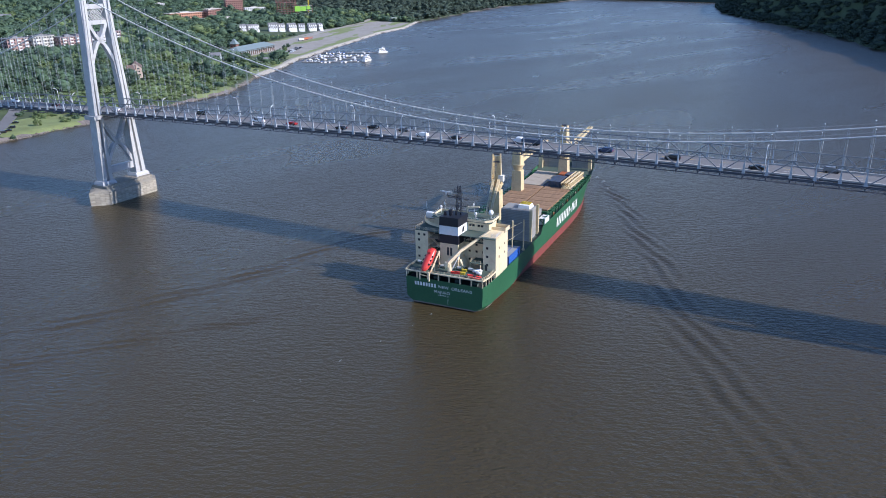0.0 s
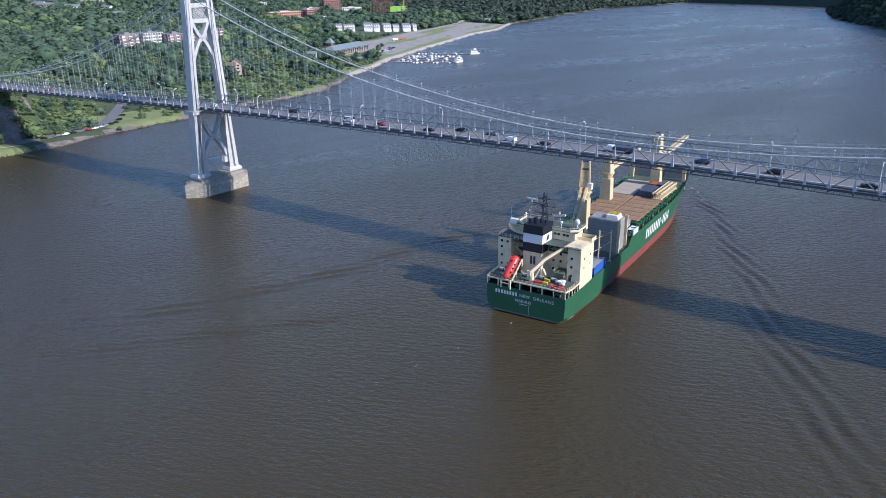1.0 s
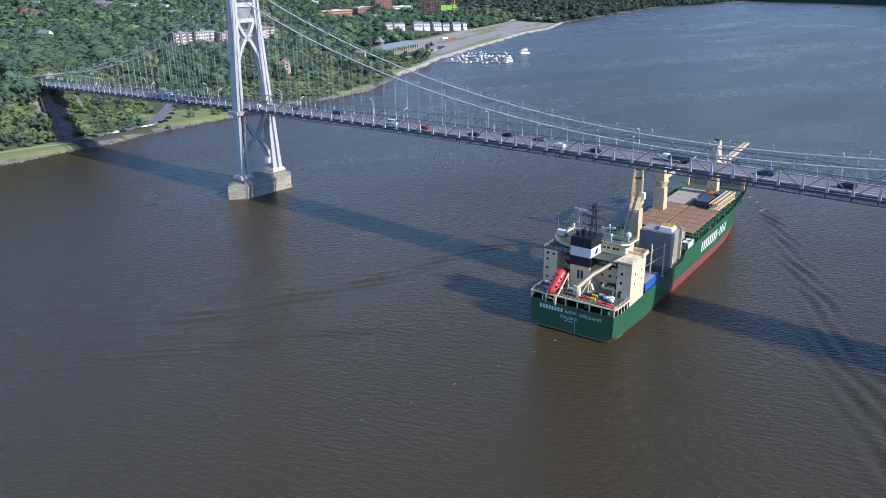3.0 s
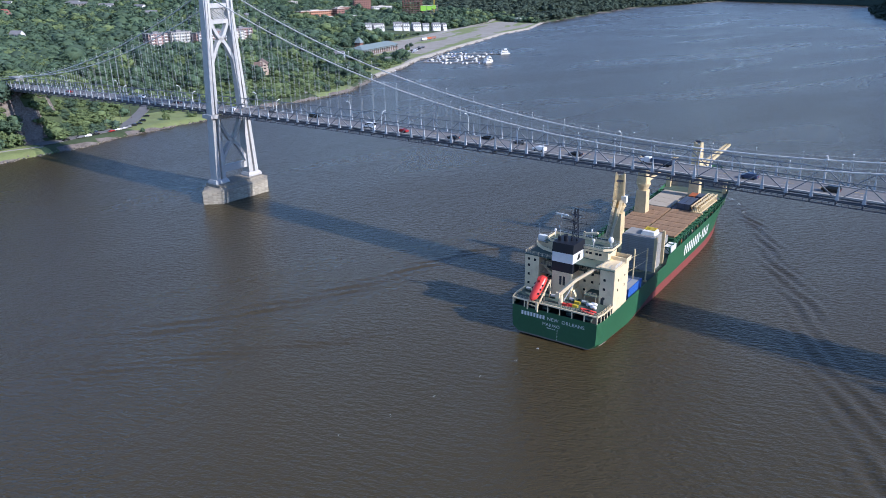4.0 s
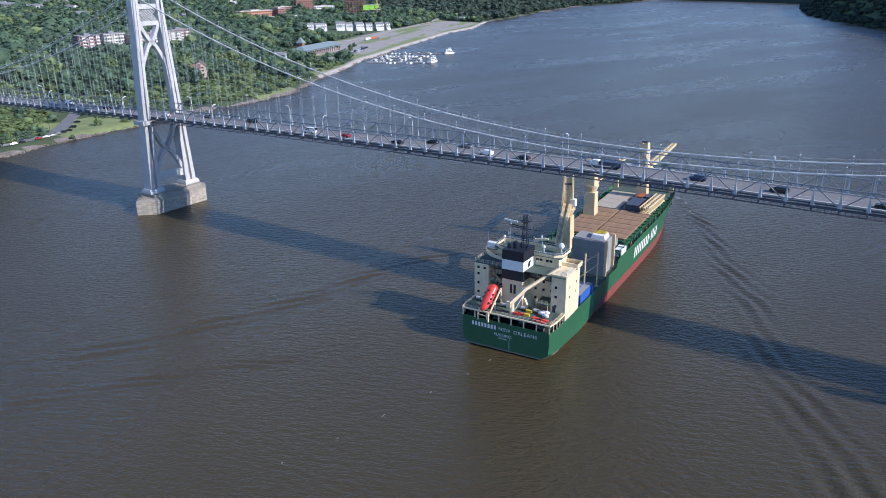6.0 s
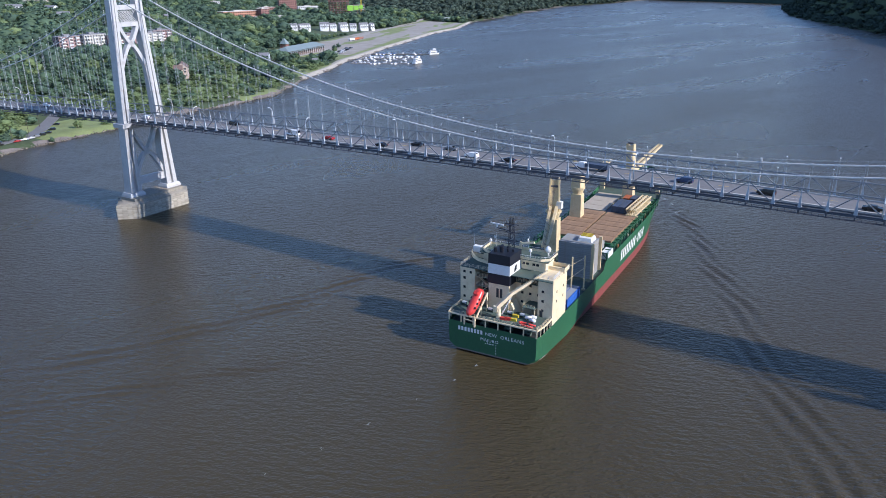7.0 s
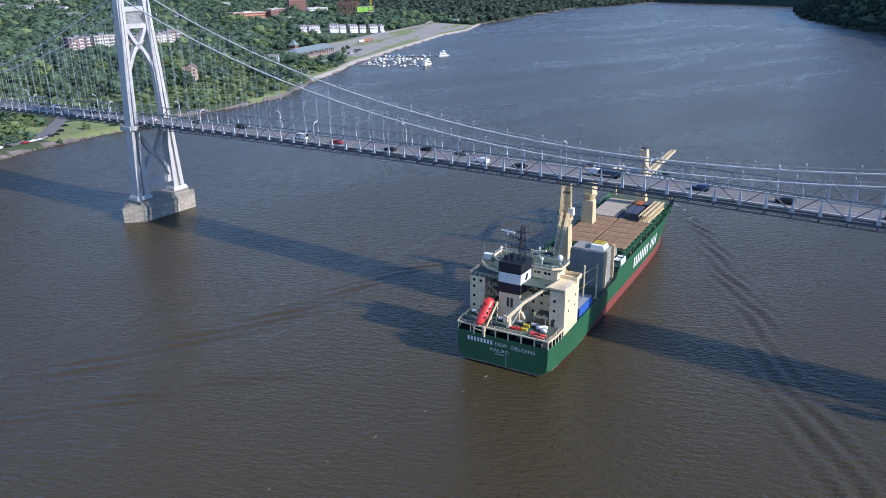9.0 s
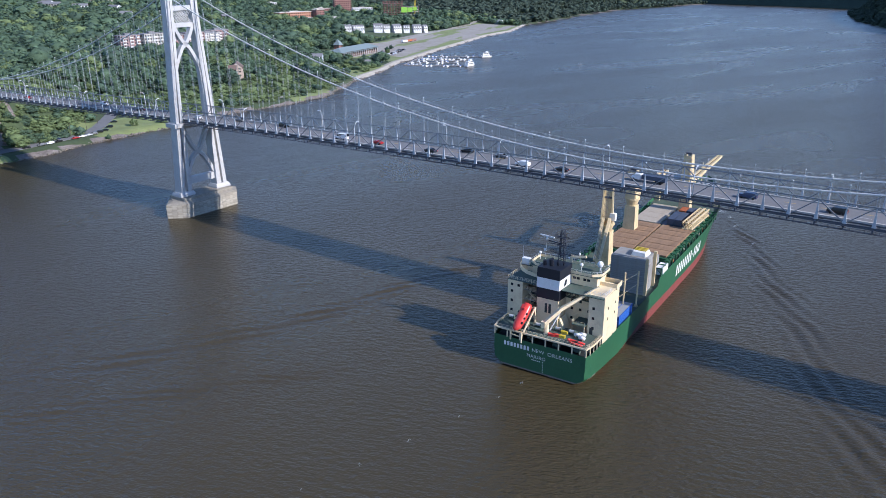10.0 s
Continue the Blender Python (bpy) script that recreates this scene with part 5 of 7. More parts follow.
def container(x, y, z, length, mat, label, width=2.44, height=2.6, turn=0, roof=None):
    c = empty("shipping_container", SHIP_AT @ pose(x, y, z, 0, 0, turn), label, "container", "deck containers")
    bm = bmesh.new()
    w, l, h = width / 2, length / 2, height
    n = int(length / 0.6)
    right = []
    for i in range(n):
        y0, step = -l + 0.06 + i * (length - 0.12) / n, (length - 0.12) / n
        right += [(w - 0.06, y0), (w - 0.06, y0 + step * 0.3), (w - 0.015, y0 + step * 0.4), (w - 0.015, y0 + step * 0.9)]
    prism(bm, right + [(-x, y) for x, y in reversed(right)], 0.12, h - 0.1)
    part("body", bm, mat, c)
    bm = bmesh.new()
    for s in (-1, 1):
        for e in (-1, 1):
            beam(bm, (s * (w - 0.08), e * (l - 0.08), 0), (s * (w - 0.08), e * (l - 0.08), h), 0.16, 0.16, up=(0, 1, 0))
        for z0 in (0.08, h - 0.08):
            beam(bm, (s * (w - 0.08), -l, z0), (s * (w - 0.08), l, z0), 0.16, 0.16)
    part("frame", bm, mat, c)
    bm = bmesh.new()
    box(bm, -w + 0.1, w - 0.1, -l + 0.1, l - 0.1, h - 0.1, h - 0.03)
    part("roof", bm, roof or mat, c)
    return c


container(12.2, 31.4, 8.0, 12.2, BLUE_BOX, "blue container with a grey tarpaulin roof on deck", height=3.6, roof=TARP)
container(9.6, 31.4, 8.0, 12.2, PONTOON, "grey tarpaulin-covered container on deck", height=3.6, roof=TARP)
for i, (dx, dy, z, l, mt, lb) in enumerate(((2.6, 122, 13.6, 12.2, NAVY_BOX, "dark blue container lying on the hatch"), (5.2, 122, 13.6, 12.2, NAVY_BOX, "dark blue container lying on the hatch"),
                                     (3.2, 133, 13.6, 6.1, ORANGE_BOX, "rusty orange container on the hatch"), (6.0, 133.5, 13.6, 6.1, NAVY_BOX, "dark blue container lying on the hatch"),
                                     (12.6, 70.0, 11.0, 6.1, WHITE, "white container beside the pontoon stack"), (9.6, 69.5, 13.6, 6.1, PONTOON, "pale grey container on the coaming"),
                                     (12.0, 165.5, 16.6, 6.1, WHITE, "white container on the forecastle"))):
    if i == 6:
        dx = 6.5
    container(dx, dy, z, l, mt, lb)


def stack_top():
    t = empty("covered_load", SHIP_AT @ pose(8.6, 59, 19.8), "white tarpaulin-covered load with yellow fittings on the pontoons", "load")
    bm = bmesh.new()
    prism(bm, [(-2.3, -2.6), (2.3, -2.6), (2.3, 2.6), (-2.3, 2.6)], 0, 1.3, top=[(-2.0, -2.3), (1.9, -2.4), (2.0, 2.2), (-2.1, 2.3)])
    part("cover", bm, WHITE, t)
    bm = bmesh.new()
    for y in (-0.2, 1.0, 2.2):
        box(bm, -2.0, 1.6, y - 0.25, y + 0.25, 1.3, 1.6)
    part("fitting", bm, YELLOW, t)


stack_top()


def spreader():
    """Long cream lifting beams lying over the starboard coaming."""
    t = empty("spreader_beam", SHIP_AT @ pose(0, 0, 0), "cream lattice lifting beam lying on the hatch", "lifting beam")
    for x0, x1, z in ((8.6, 9.4, 15.4), (10.4, 11.2, 15.4)):
        bm = bmesh.new()
        lattice_bar(bm, (x0, 112.5, z), (x1, 135, z + 0.4), 1.5, 2.3, 10, 0.42)
        part("girder", bm, CRANE_CREAM, t)
    bm = bmesh.new()
    for y in (112.8, 120, 128, 134.8):
        beam(bm, (8.4, y, 14.1), (12.2, y, 14.1), 0.5, 0.5)
    part("bearer", bm, CRANE_CREAM, t)


spreader()


def lifeboat():
    t = empty("lifeboat", SHIP_AT @ pose(-6.2, 2.6, 14.9, 42, 0, -8), "orange-red enclosed free-fall lifeboat on its ramp", "lifeboat")
    bm = bmesh.new()
    rings = []
    for y, w, h, z in ((-4.6, 0.1, 0.1, 0.3), (-4.3, 0.7, 0.75, 0.2), (-3.2, 1.25, 1.25, 0), (-1, 1.5, 1.45, 0), (1.5, 1.5, 1.45, 0), (3.4, 1.35, 1.3, 0.05), (4.2, 1.15, 1.1, 0.1), (4.3, 0.3, 0.3, 0.1)):
        rings.append([bm.verts.new((w * math.cos(math.tau * k / 14), y, z + h * math.sin(math.tau * k / 14) * (1.0 if math.sin(math.tau * k / 14) > 0 else 0.8))) for k in range(14)])
    for a, b in zip(rings, rings[1:]):
        for k in range(14):
            bm.faces.new((a[k], a[(k + 1) % 14], b[(k + 1) % 14], b[k]))
    bm.faces.new(rings[0][::-1])
    bm.faces.new(rings[-1])
    bmesh.ops.recalc_face_normals(bm, faces=bm.faces[:])
    part("hull", bm, LIFE_RED, t, smooth=True)
    bm = bmesh.new()
    box(bm, -0.75, 0.75, 1.7, 3.3, 1.2, 2.0)
    bmesh.ops.bevel(bm, geom=bm.edges[:], offset=0.18, segments=2, affect="EDGES")
    part("conning_hood", bm, LIFE_RED, t)
    for x in (-1.3, 1.3):
        for y in (-2, -0.5, 1.0):
            bm = bmesh.new()
            box(bm, x - 0.2, x + 0.2, y - 0.28, y + 0.28, 0.55, 0.9)
            part("port_light", bm, GLASS_DARK, t)
    r = empty("boat_ramp", SHIP_AT @ pose(-6.2, 2.9, -0.6, 0, 0, -8), "cream lifeboat launching ramp on the poop", "boat ramp")
    for s in (-1.7, 1.7):
        bm = bmesh.new()
        beam(bm, (s, -3.3, 10.9), (s, 3.9, 17.6), 0.3, 0.45)
        beam(bm, (s, 3.7, 11.2), (s, 3.7, 17.4), 0.35, 0.35, up=(0, 1, 0))
        beam(bm, (s, 0.5, 11.2), (s, 0.5, 14.9), 0.3, 0.3, up=(0, 1, 0))
        beam(bm, (s, -3.2, 9.2), (s, -3.2, 12.2), 0.4, 0.4, up=(0, 1, 0))
        part("rail", bm, CREAM, r)
    for y, z in ((-3.2, 10.9), (0.5, 14.3), (3.7, 17.2)):
        bm = bmesh.new()
        beam(bm, (-1.7, y, z), (1.7, y, z), 0.25, 0.25)
        part("cross_tie", bm, CREAM, r)


lifeboat()


def stores_crane():
    bm = bmesh.new()
    tube(bm, (0.6, 3.6, 11.2), (0.6, 3.6, 14.2), 0.75, 0.6, n=12)
    base = part("stores_crane", bm, CREAM, ship, "cream stores crane")
    bm = bmesh.new()
    beam(bm, (0.2, 3.2, 14.4), (3.4, 6.2, 18.3), 1.1, 1.1, 0.9, 0.9)
    beam(bm, (3.4, 6.2, 18.3), (11.4, 12.6, 24.6), 0.85, 0.9, 0.45, 0.5)
    part("boom", bm, CREAM, base)
    bm = bmesh.new()
    beam(bm, (1.4, 3.9, 12.4), (3.3, 6.0, 17.4), 0.3, 0.3)
    part("hydraulic_ram", bm, STEEL_GREY, base)
    bm = bmesh.new()
    box(bm, -0.7, 0.5, 2.6, 3.6, 13.2, 14.9)
    part("operator_stand", bm, CREAM, base)


stores_crane()


def poop_gear():
    rng = random.Random(3)
    r = empty("rescue_boat", SHIP_AT @ pose(9.6, 2.0, 11.3, 0, 0, 84), "red inflatable rescue boat on the poop deck", "boat")
    bm = bmesh.new()
    pts = [(-0.75, -2.2, 0.4), (-0.8, 0.8, 0.4), (-0.45, 1.9, 0.55), (0, 2.3, 0.65), (0.45, 1.9, 0.55), (0.8, 0.8, 0.4), (0.75, -2.2, 0.4)]
    path_tube(bm, pts, 0.3, 8)
    part("tube", bm, LIFE_RED, r, smooth=True)
    bm = bmesh.new()
    box(bm, -0.6, 0.6, -2.1, 1.4, 0.1, 0.3)
    box(bm, -0.3, 0.3, -0.6, 0.2, 0.3, 0.9)
    part("floor", bm, SHADE, r)
    for x, y in ((10.0, 5.2), (8.4, 6.4), (9.4, 7.4)):
        b = empty("liferaft", SHIP_AT @ pose(x, y, 11.3, 0, 0, rng.uniform(-30, 30)), "white liferaft canister on a cradle", "liferaft", "liferafts")
        bm = bmesh.new()
        tube(bm, (-0.9, 0, 0.65), (0.9, 0, 0.65), 0.5, n=12)
        part("canister", bm, WHITE, b, smooth=True)
        bm = bmesh.new()
        for e in (-0.5, 0.5):
            beam(bm, (e, -0.4, 0), (e, -0.4, 0.4), 0.12, 0.12, up=(0, 1, 0))
            beam(bm, (e, 0.4, 0), (e, 0.4, 0.4), 0.12, 0.12, up=(0, 1, 0))
        part("cradle", bm, CREAM, b)
    for x, y, m, l in ((3.4, 3.6, LIFE_RED, "red equipment chest on the poop deck"), (5.0, 3.8, YELLOW, "yellow equipment chest on the poop deck"), (2.2, 3.2, LIFE_RED, "red equipment chest on the poop deck"), (4.6, 6.6, YELLOW, "yellow winch cover on the poop deck")):
        b = empty("deck_chest", SHIP_AT @ pose(x, y, 11.2, 0, 0, 4), l, "chest", "deck chests")
        bm = bmesh.new()
        box(bm, -0.85, 0.85, -0.4, 0.4, 0, 0.62)
        part("body", bm, m, b)
        bm = bmesh.new()
        box(bm, -0.9, 0.9, -0.45, 0.45, 0.62, 0.74)
        part("lid", bm, m, b)
    for x, y in ((6.4, 7.4), (-3.0, 6.6), (-11.6, 7.6), (2.6, 7.2)):
        b = empty("deck_winch", SHIP_AT @ pose(x, y, 11.2), "grey-green deck winch on the poop deck", "winch", "deck winches")
        bm = bmesh.new()
        tube(bm, (-0.7, 0, 0.8), (0.7, 0, 0.8), 0.45, n=10)
        part("drum", bm, STEEL_GREY, b)
        for e in (-0.8, 0.8):
            bm = bmesh.new()
            box(bm, e - 0.12, e + 0.12, -0.6, 0.6, 0, 1.2)
            part("cheek", bm, DECK_GREEN, b)
    block("platform", 5.6, 9.4, 8.6, 14.4, 13.6, 13.75, DECK_GREEN, ship)
    railing([(5.7, 14.2, 13.75), (5.7, 8.7, 13.75), (9.3, 8.7, 13.75)], ship)
    for x in (5.8, 9.2):
        bm = bmesh.new()
        beam(bm, (x, 8.8, 11.2), (x, 8.8, 13.6), 0.18, 0.18, up=(0, 1, 0))
        part("platform_leg", bm, CREAM, ship)


poop_gear()


def lettering():
    def text(body, size, m, parent, spacing=1.0):
        cu = bpy.data.curves.new("lettering", "FONT")
        cu.body, cu.size, cu.extrude, cu.align_x, cu.space_character = body, size, 0.01, "CENTER", spacing
        cu.materials.append(WHITE)
        tmp = new("lettering", cu)
        me = bpy.data.meshes.new_from_object(tmp)
        bpy.data.objects.remove(tmp)
        ob = new("lettering", me)
        ob.parent = parent
        ob.matrix_local = m
        return tagged(ob, "white painted lettering")
    text("NEW", 1.5, pose(-0.1, -0.03, 6.6, 90, 0, 0), hull_part, 1.08)
    text("ORLEANS", 1.5, pose(6.15, -0.03, 6.55, 90, 0, 0), hull_part, 1.12)
    text("MAJURO", 1.35, pose(-0.6, -0.03, 4.75, 90, 0, 0), hull_part, 1.1)
    for i in range(8):
        bm = bmesh.new()
        x = -10.2 + i * 0.98
        box(bm, x, x + 0.62, -0.05, -0.01, 6.55, 7.8)
        part("name_bar", bm, WHITE, hull_part)
    for i in range(5):
        bm = bmesh.new()
        box(bm, -1.9 + i * 0.55, -1.55 + i * 0.55, -0.05, -0.01, 4.0, 4.25)
        part("name_bar", bm, WHITE, hull_part)
    # slanted white bars of the line's name along both sides
    for s in (-1, 1):
        for i in range(13):
            l = 84 + i * 2.65
            if i == 8:
                z0, z1, w = 7.0, 7.6, 0.9
            else:
                z0, z1, w = 5.5, 9.3, 1.35
            bm = bmesh.new()
            c = []
            for (ll, z) in ((l, z0), (l + w, z0), (l + w + 0.5, z1), (l + 0.5, z1)):
                f = min(1, max(0, z / sheer(ll)))
                b = half_water(ll) + (half_deck(ll) - half_water(ll)) * f ** 1.7
                c.append((s * (b + 0.03), ll, z))
            v = [bm.verts.new(p) for p in c] + [bm.verts.new((p[0] + s * 0.03, p[1], p[2])) for p in c]
            for q in ((0, 1, 2, 3), (4, 5, 6, 7), (0, 1, 5, 4), (1, 2, 6, 5), (2, 3, 7, 6), (3, 0, 4, 7)):
                bm.faces.new([v[k] for k in q])
            bmesh.ops.recalc_face_normals(bm, faces=bm.faces[:])
            part("name_bar", bm, WHITE, hull_part)


lettering()


def forecastle():
    block("forecastle_house", -6.5, 6.5, 160, 163.5, 15.2, 18.0, CREAM, ship)
    bm = bmesh.new()
    tube(bm, (0, 172, 16.5), (0, 172, 27), 0.35, 0.2, n=8)
    beam(bm, (-1.5, 172, 24), (1.5, 172, 24), 0.15, 0.15)
    part("fore_mast", bm, CREAM, ship)
    for x in (-3.2, 3.2):
        bm = bmesh.new()
        tube(bm, (x - 1.1, 168, 17.8), (x + 1.1, 168, 17.8), 0.7, n=10)
        box(bm, x - 1.5, x - 1.1, 167.2, 168.8, 16.6, 18.6)
        box(bm, x + 1.1, x + 1.5, 167.2, 168.8, 16.6, 18.6)
        part("windlass", bm, DECK_GREEN, ship)


forecastle()


def deck_clutter():
    """Vents, bins, winches and draught marks that break up the bare decks."""
    for x, y, z in ((-8, 27, 8.0), (-4, 26, 8.0), (1, 27, 8.0), (5.5, 26.5, 8.0), (-10, 40, 8.0), (-6, 46, 8.0), (-11.5, 56, 8.0), (-9, 62, 8.0), (5, 47, 8.0)):
        bm = bmesh.new()
        tube(bm, (x, y, z), (x, y, z + 1.5), 0.32, n=10)
        tube(bm, (x, y, z + 1.5), (x, y, z + 1.75), 0.62, 0.45, n=12)
        part("mushroom_vent", bm, CREAM, ship)
    for x, y, w, l, h, mt in ((-11, 33, 2.2, 3.0, 1.6, DECK_GREY), (-8, 52, 2.4, 6.0, 1.2, ORANGE_BOX), (-3, 57, 2.2, 3.2, 1.4, DECK_GREY), (-12, 47, 1.6, 2.4, 1.2, YELLOW), (4, 38, 3.0, 2.2, 1.3, DECK_GREY), (-5, 36, 2.6, 5.0, 1.0, TARP)):
        bm = bmesh.new()
        box(bm, x - w / 2, x + w / 2, y - l / 2, y + l / 2, 8.0, 8.0 + h)
        bmesh.ops.bevel(bm, geom=bm.edges[:], offset=0.08, segments=1, affect="EDGES")
        part("deck_bin", bm, mt, ship)
    for i in range(7):
        bm = bmesh.new()
        box(bm, 1.3, 1.5, -0.05, -0.01, 1.1 + i * 0.5, 1.3 + i * 0.5)
        part("draught_mark", bm, WHITE, hull_part)
    for k in range(9):
        y = 82 + k * 7
        bm = bmesh.new()
        box(bm, 12.4, 13.1, y, y + 1.2, 10.8, 11.9)
        part("lashing_bin", bm, DECK_GREY if k % 3 else ORANGE_BOX, ship)


deck_clutter()


# ---- shore, road and town ----
def ground_z(x, y):
    return east_height(x, y)


def ribbon(name, pts, width, mat, label, lift=0.12, kind="structure"):
    """A strip of paving that follows the ground along a line of points."""
    bm = bmesh.new()
    line = []
    for (x0, y0), (x1, y1) in zip(pts, pts[1:]):
        n = max(2, int(math.hypot(x1 - x0, y1 - y0) / 3))
        line += [(x0 + (x1 - x0) * i / n, y0 + (y1 - y0) * i / n) for i in range(n)]
    line.append(pts[-1])
    prev = None
    for i, (x, y) in enumerate(line):
        a, b = line[max(0, i - 2)], line[min(len(line) - 1, i + 2)]
        l = math.hypot(b[0] - a[0], b[1] - a[1]) or 1
        nx, ny = -(b[1] - a[1]) / l, (b[0] - a[0]) / l
        row = []
        for s in (-1, 1):
            px, py = x + nx * s * width / 2, y + ny * s * width / 2
            row.append(bm.verts.new(site_point(px, py, max(ground_z(px, py), ground_z(x, y)) + lift)))
        if prev:
            bm.faces.new((prev[0], prev[1], row[1], row[0]))
        prev = row
    bmesh.ops.recalc_face_normals(bm, faces=bm.faces[:])
    bmesh.ops.solidify(bm, geom=bm.faces[:], thickness=0.3)
    bmesh.ops.recalc_face_normals(bm, faces=bm.faces[:])
    return solo(name, bm, mat, label, "road", kind=kind)


PATH_PALE = material("pale_path_surface", (0.34, 0.32, 0.28), 0.9, vary=0.12, size=3.0)
ribbon("road", [(-158, -4), (-160, 12), (-162, 27), (-164, 43), (-167, 56), (-172, 66), (-180, 77), (-199, 97), (-214, 113), (-228, 128)], 8.0, ASPHALT, "shore road with parked cars along it")
ribbon("pavement", [(-158, -90), (-160, -50), (-157, -20), (-152, -4)], 2.2, PATH_PALE, "narrow pale footpath across the riverside lawn")
ribbon("pavement", [(shore_x(y) - 6, y) for y in (520, 560, 600, 640, 700, 760)], 5.0, PATH_PALE, "pale concrete riverside promenade")
ribbon("pavement", [(-210, 300), (-200, 285), (-185, 270), (-178, 250)], 2.5, PATH_PALE, "pale path on the wooded point")
ribbon("road", [(-470, 700), (-440, 770), (-455, 860), (-500, 1000), (-560, 1200), (-640, 1480)], 9.0, PATH_PALE, "pale railway bed behind the gravel lot")


def riprap():
    rng = np.random.default_rng(21)
    stones = []
    for s in range(3):
        bm = bmesh.new()
        ball(bm, (0, 0, 0), 1, 1)
        for v in bm.verts:
            v.co *= 1 + rng.uniform(-0.28, 0.25)
        bm.verts.ensure_lookup_table()
        stones.append((np.array([v.co[:] for v in bm.verts]), np.array([[v.index for v in f.verts] for f in bm.faces])))
        bm.free()
    places = []
    y = -95.0
    while y < 780:
        for k in range(2):
            r = rng.uniform(0.2, 0.75)
            x = shore_x(y) + 1.5 * math.sin(y * 0.11) + 0.8 * math.sin(y * 0.37) - rng.uniform(-1.2, 2.6)
            places.append((x, y + rng.uniform(-0.7, 0.7), rng.uniform(0, 0.9), r, r * 2.0, 0))
        y += 1.25 if y < 340 else 2.4
    woods("shore_boulders", [(x, y, z, r, r, 0) for x, y, z, r, _, _ in places], stones, [RIPRAP], "grey boulders heaped along the water's edge", 8)
    ob = bpy.data.objects["shore_boulders"]
    tagged(ob, category="boulders")


riprap()


def revetment():
    """Stone edge of the promenade by the marina."""
    bm = bmesh.new()
    ys = np.arange(395, 1480, 12.0)
    for a, b in zip(ys, ys[1:]):
        xa, xb = shore_x(a), shore_x(b)
        v = [bm.verts.new(site_point(*p)) for p in ((xa + 1.5, a, -1), (xb + 1.5, b, -1), (xb - 3.5, b, 2.9), (xa - 3.5, a, 2.9), (xb - 6, b, 2.95), (xa - 6, a, 2.95))]
        bm.faces.new((v[0], v[1], v[2], v[3]))
        bm.faces.new((v[3], v[2], v[4], v[5]))
    solo("revetment", bm, material("pale_stone_revetment", (0.36, 0.33, 0.28), 0.9, vary=0.25, size=3.0, bump=0.1), "pale stone revetment along the shore", "sea wall", kind="structure")


revetment()

CAR_PAINTS = {n: material(n + "_car_paint", c, 0.25, 0.0, 0.05, 2.0) for n, c in (("white", (0.75, 0.76, 0.77)), ("black", (0.012, 0.013, 0.015)), ("red", (0.30, 0.02, 0.02)), ("grey", (0.16, 0.165, 0.17)), ("blue", (0.03, 0.05, 0.11)), ("silver", (0.45, 0.46, 0.48)))}
RUBBER = material("tyre_rubber", (0.02, 0.02, 0.02), 0.85, vary=0.1, size=0.5)
CARS = {}


def car_profile(kind):
    if kind == "sedan":
        return 4.7, 1.8, [(-2.35, 0.75), (-2.3, 0.95), (-1.3, 1.02), (-0.6, 1.45), (0.7, 1.47), (1.5, 1.05), (2.25, 0.95), (2.35, 0.7)]
    if kind == "suv":
        return 4.8, 1.95, [(-2.4, 0.8), (-2.35, 1.1), (-1.35, 1.18), (-0.7, 1.75), (1.9, 1.76), (2.3, 1.2), (2.4, 0.8)]
    if kind == "van":
        return 5.6, 2.05, [(-2.8, 0.8), (-2.75, 1.15), (-1.9, 1.3), (-1.2, 2.2), (2.7, 2.25), (2.8, 0.8)]
    return 5.6, 2.0, [(-2.8, 0.85), (-2.75, 1.15), (-1.5, 1.2), (-0.9, 1.8), (0.4, 1.82), (0.65, 1.2), (2.8, 1.2), (2.8, 0.85)]


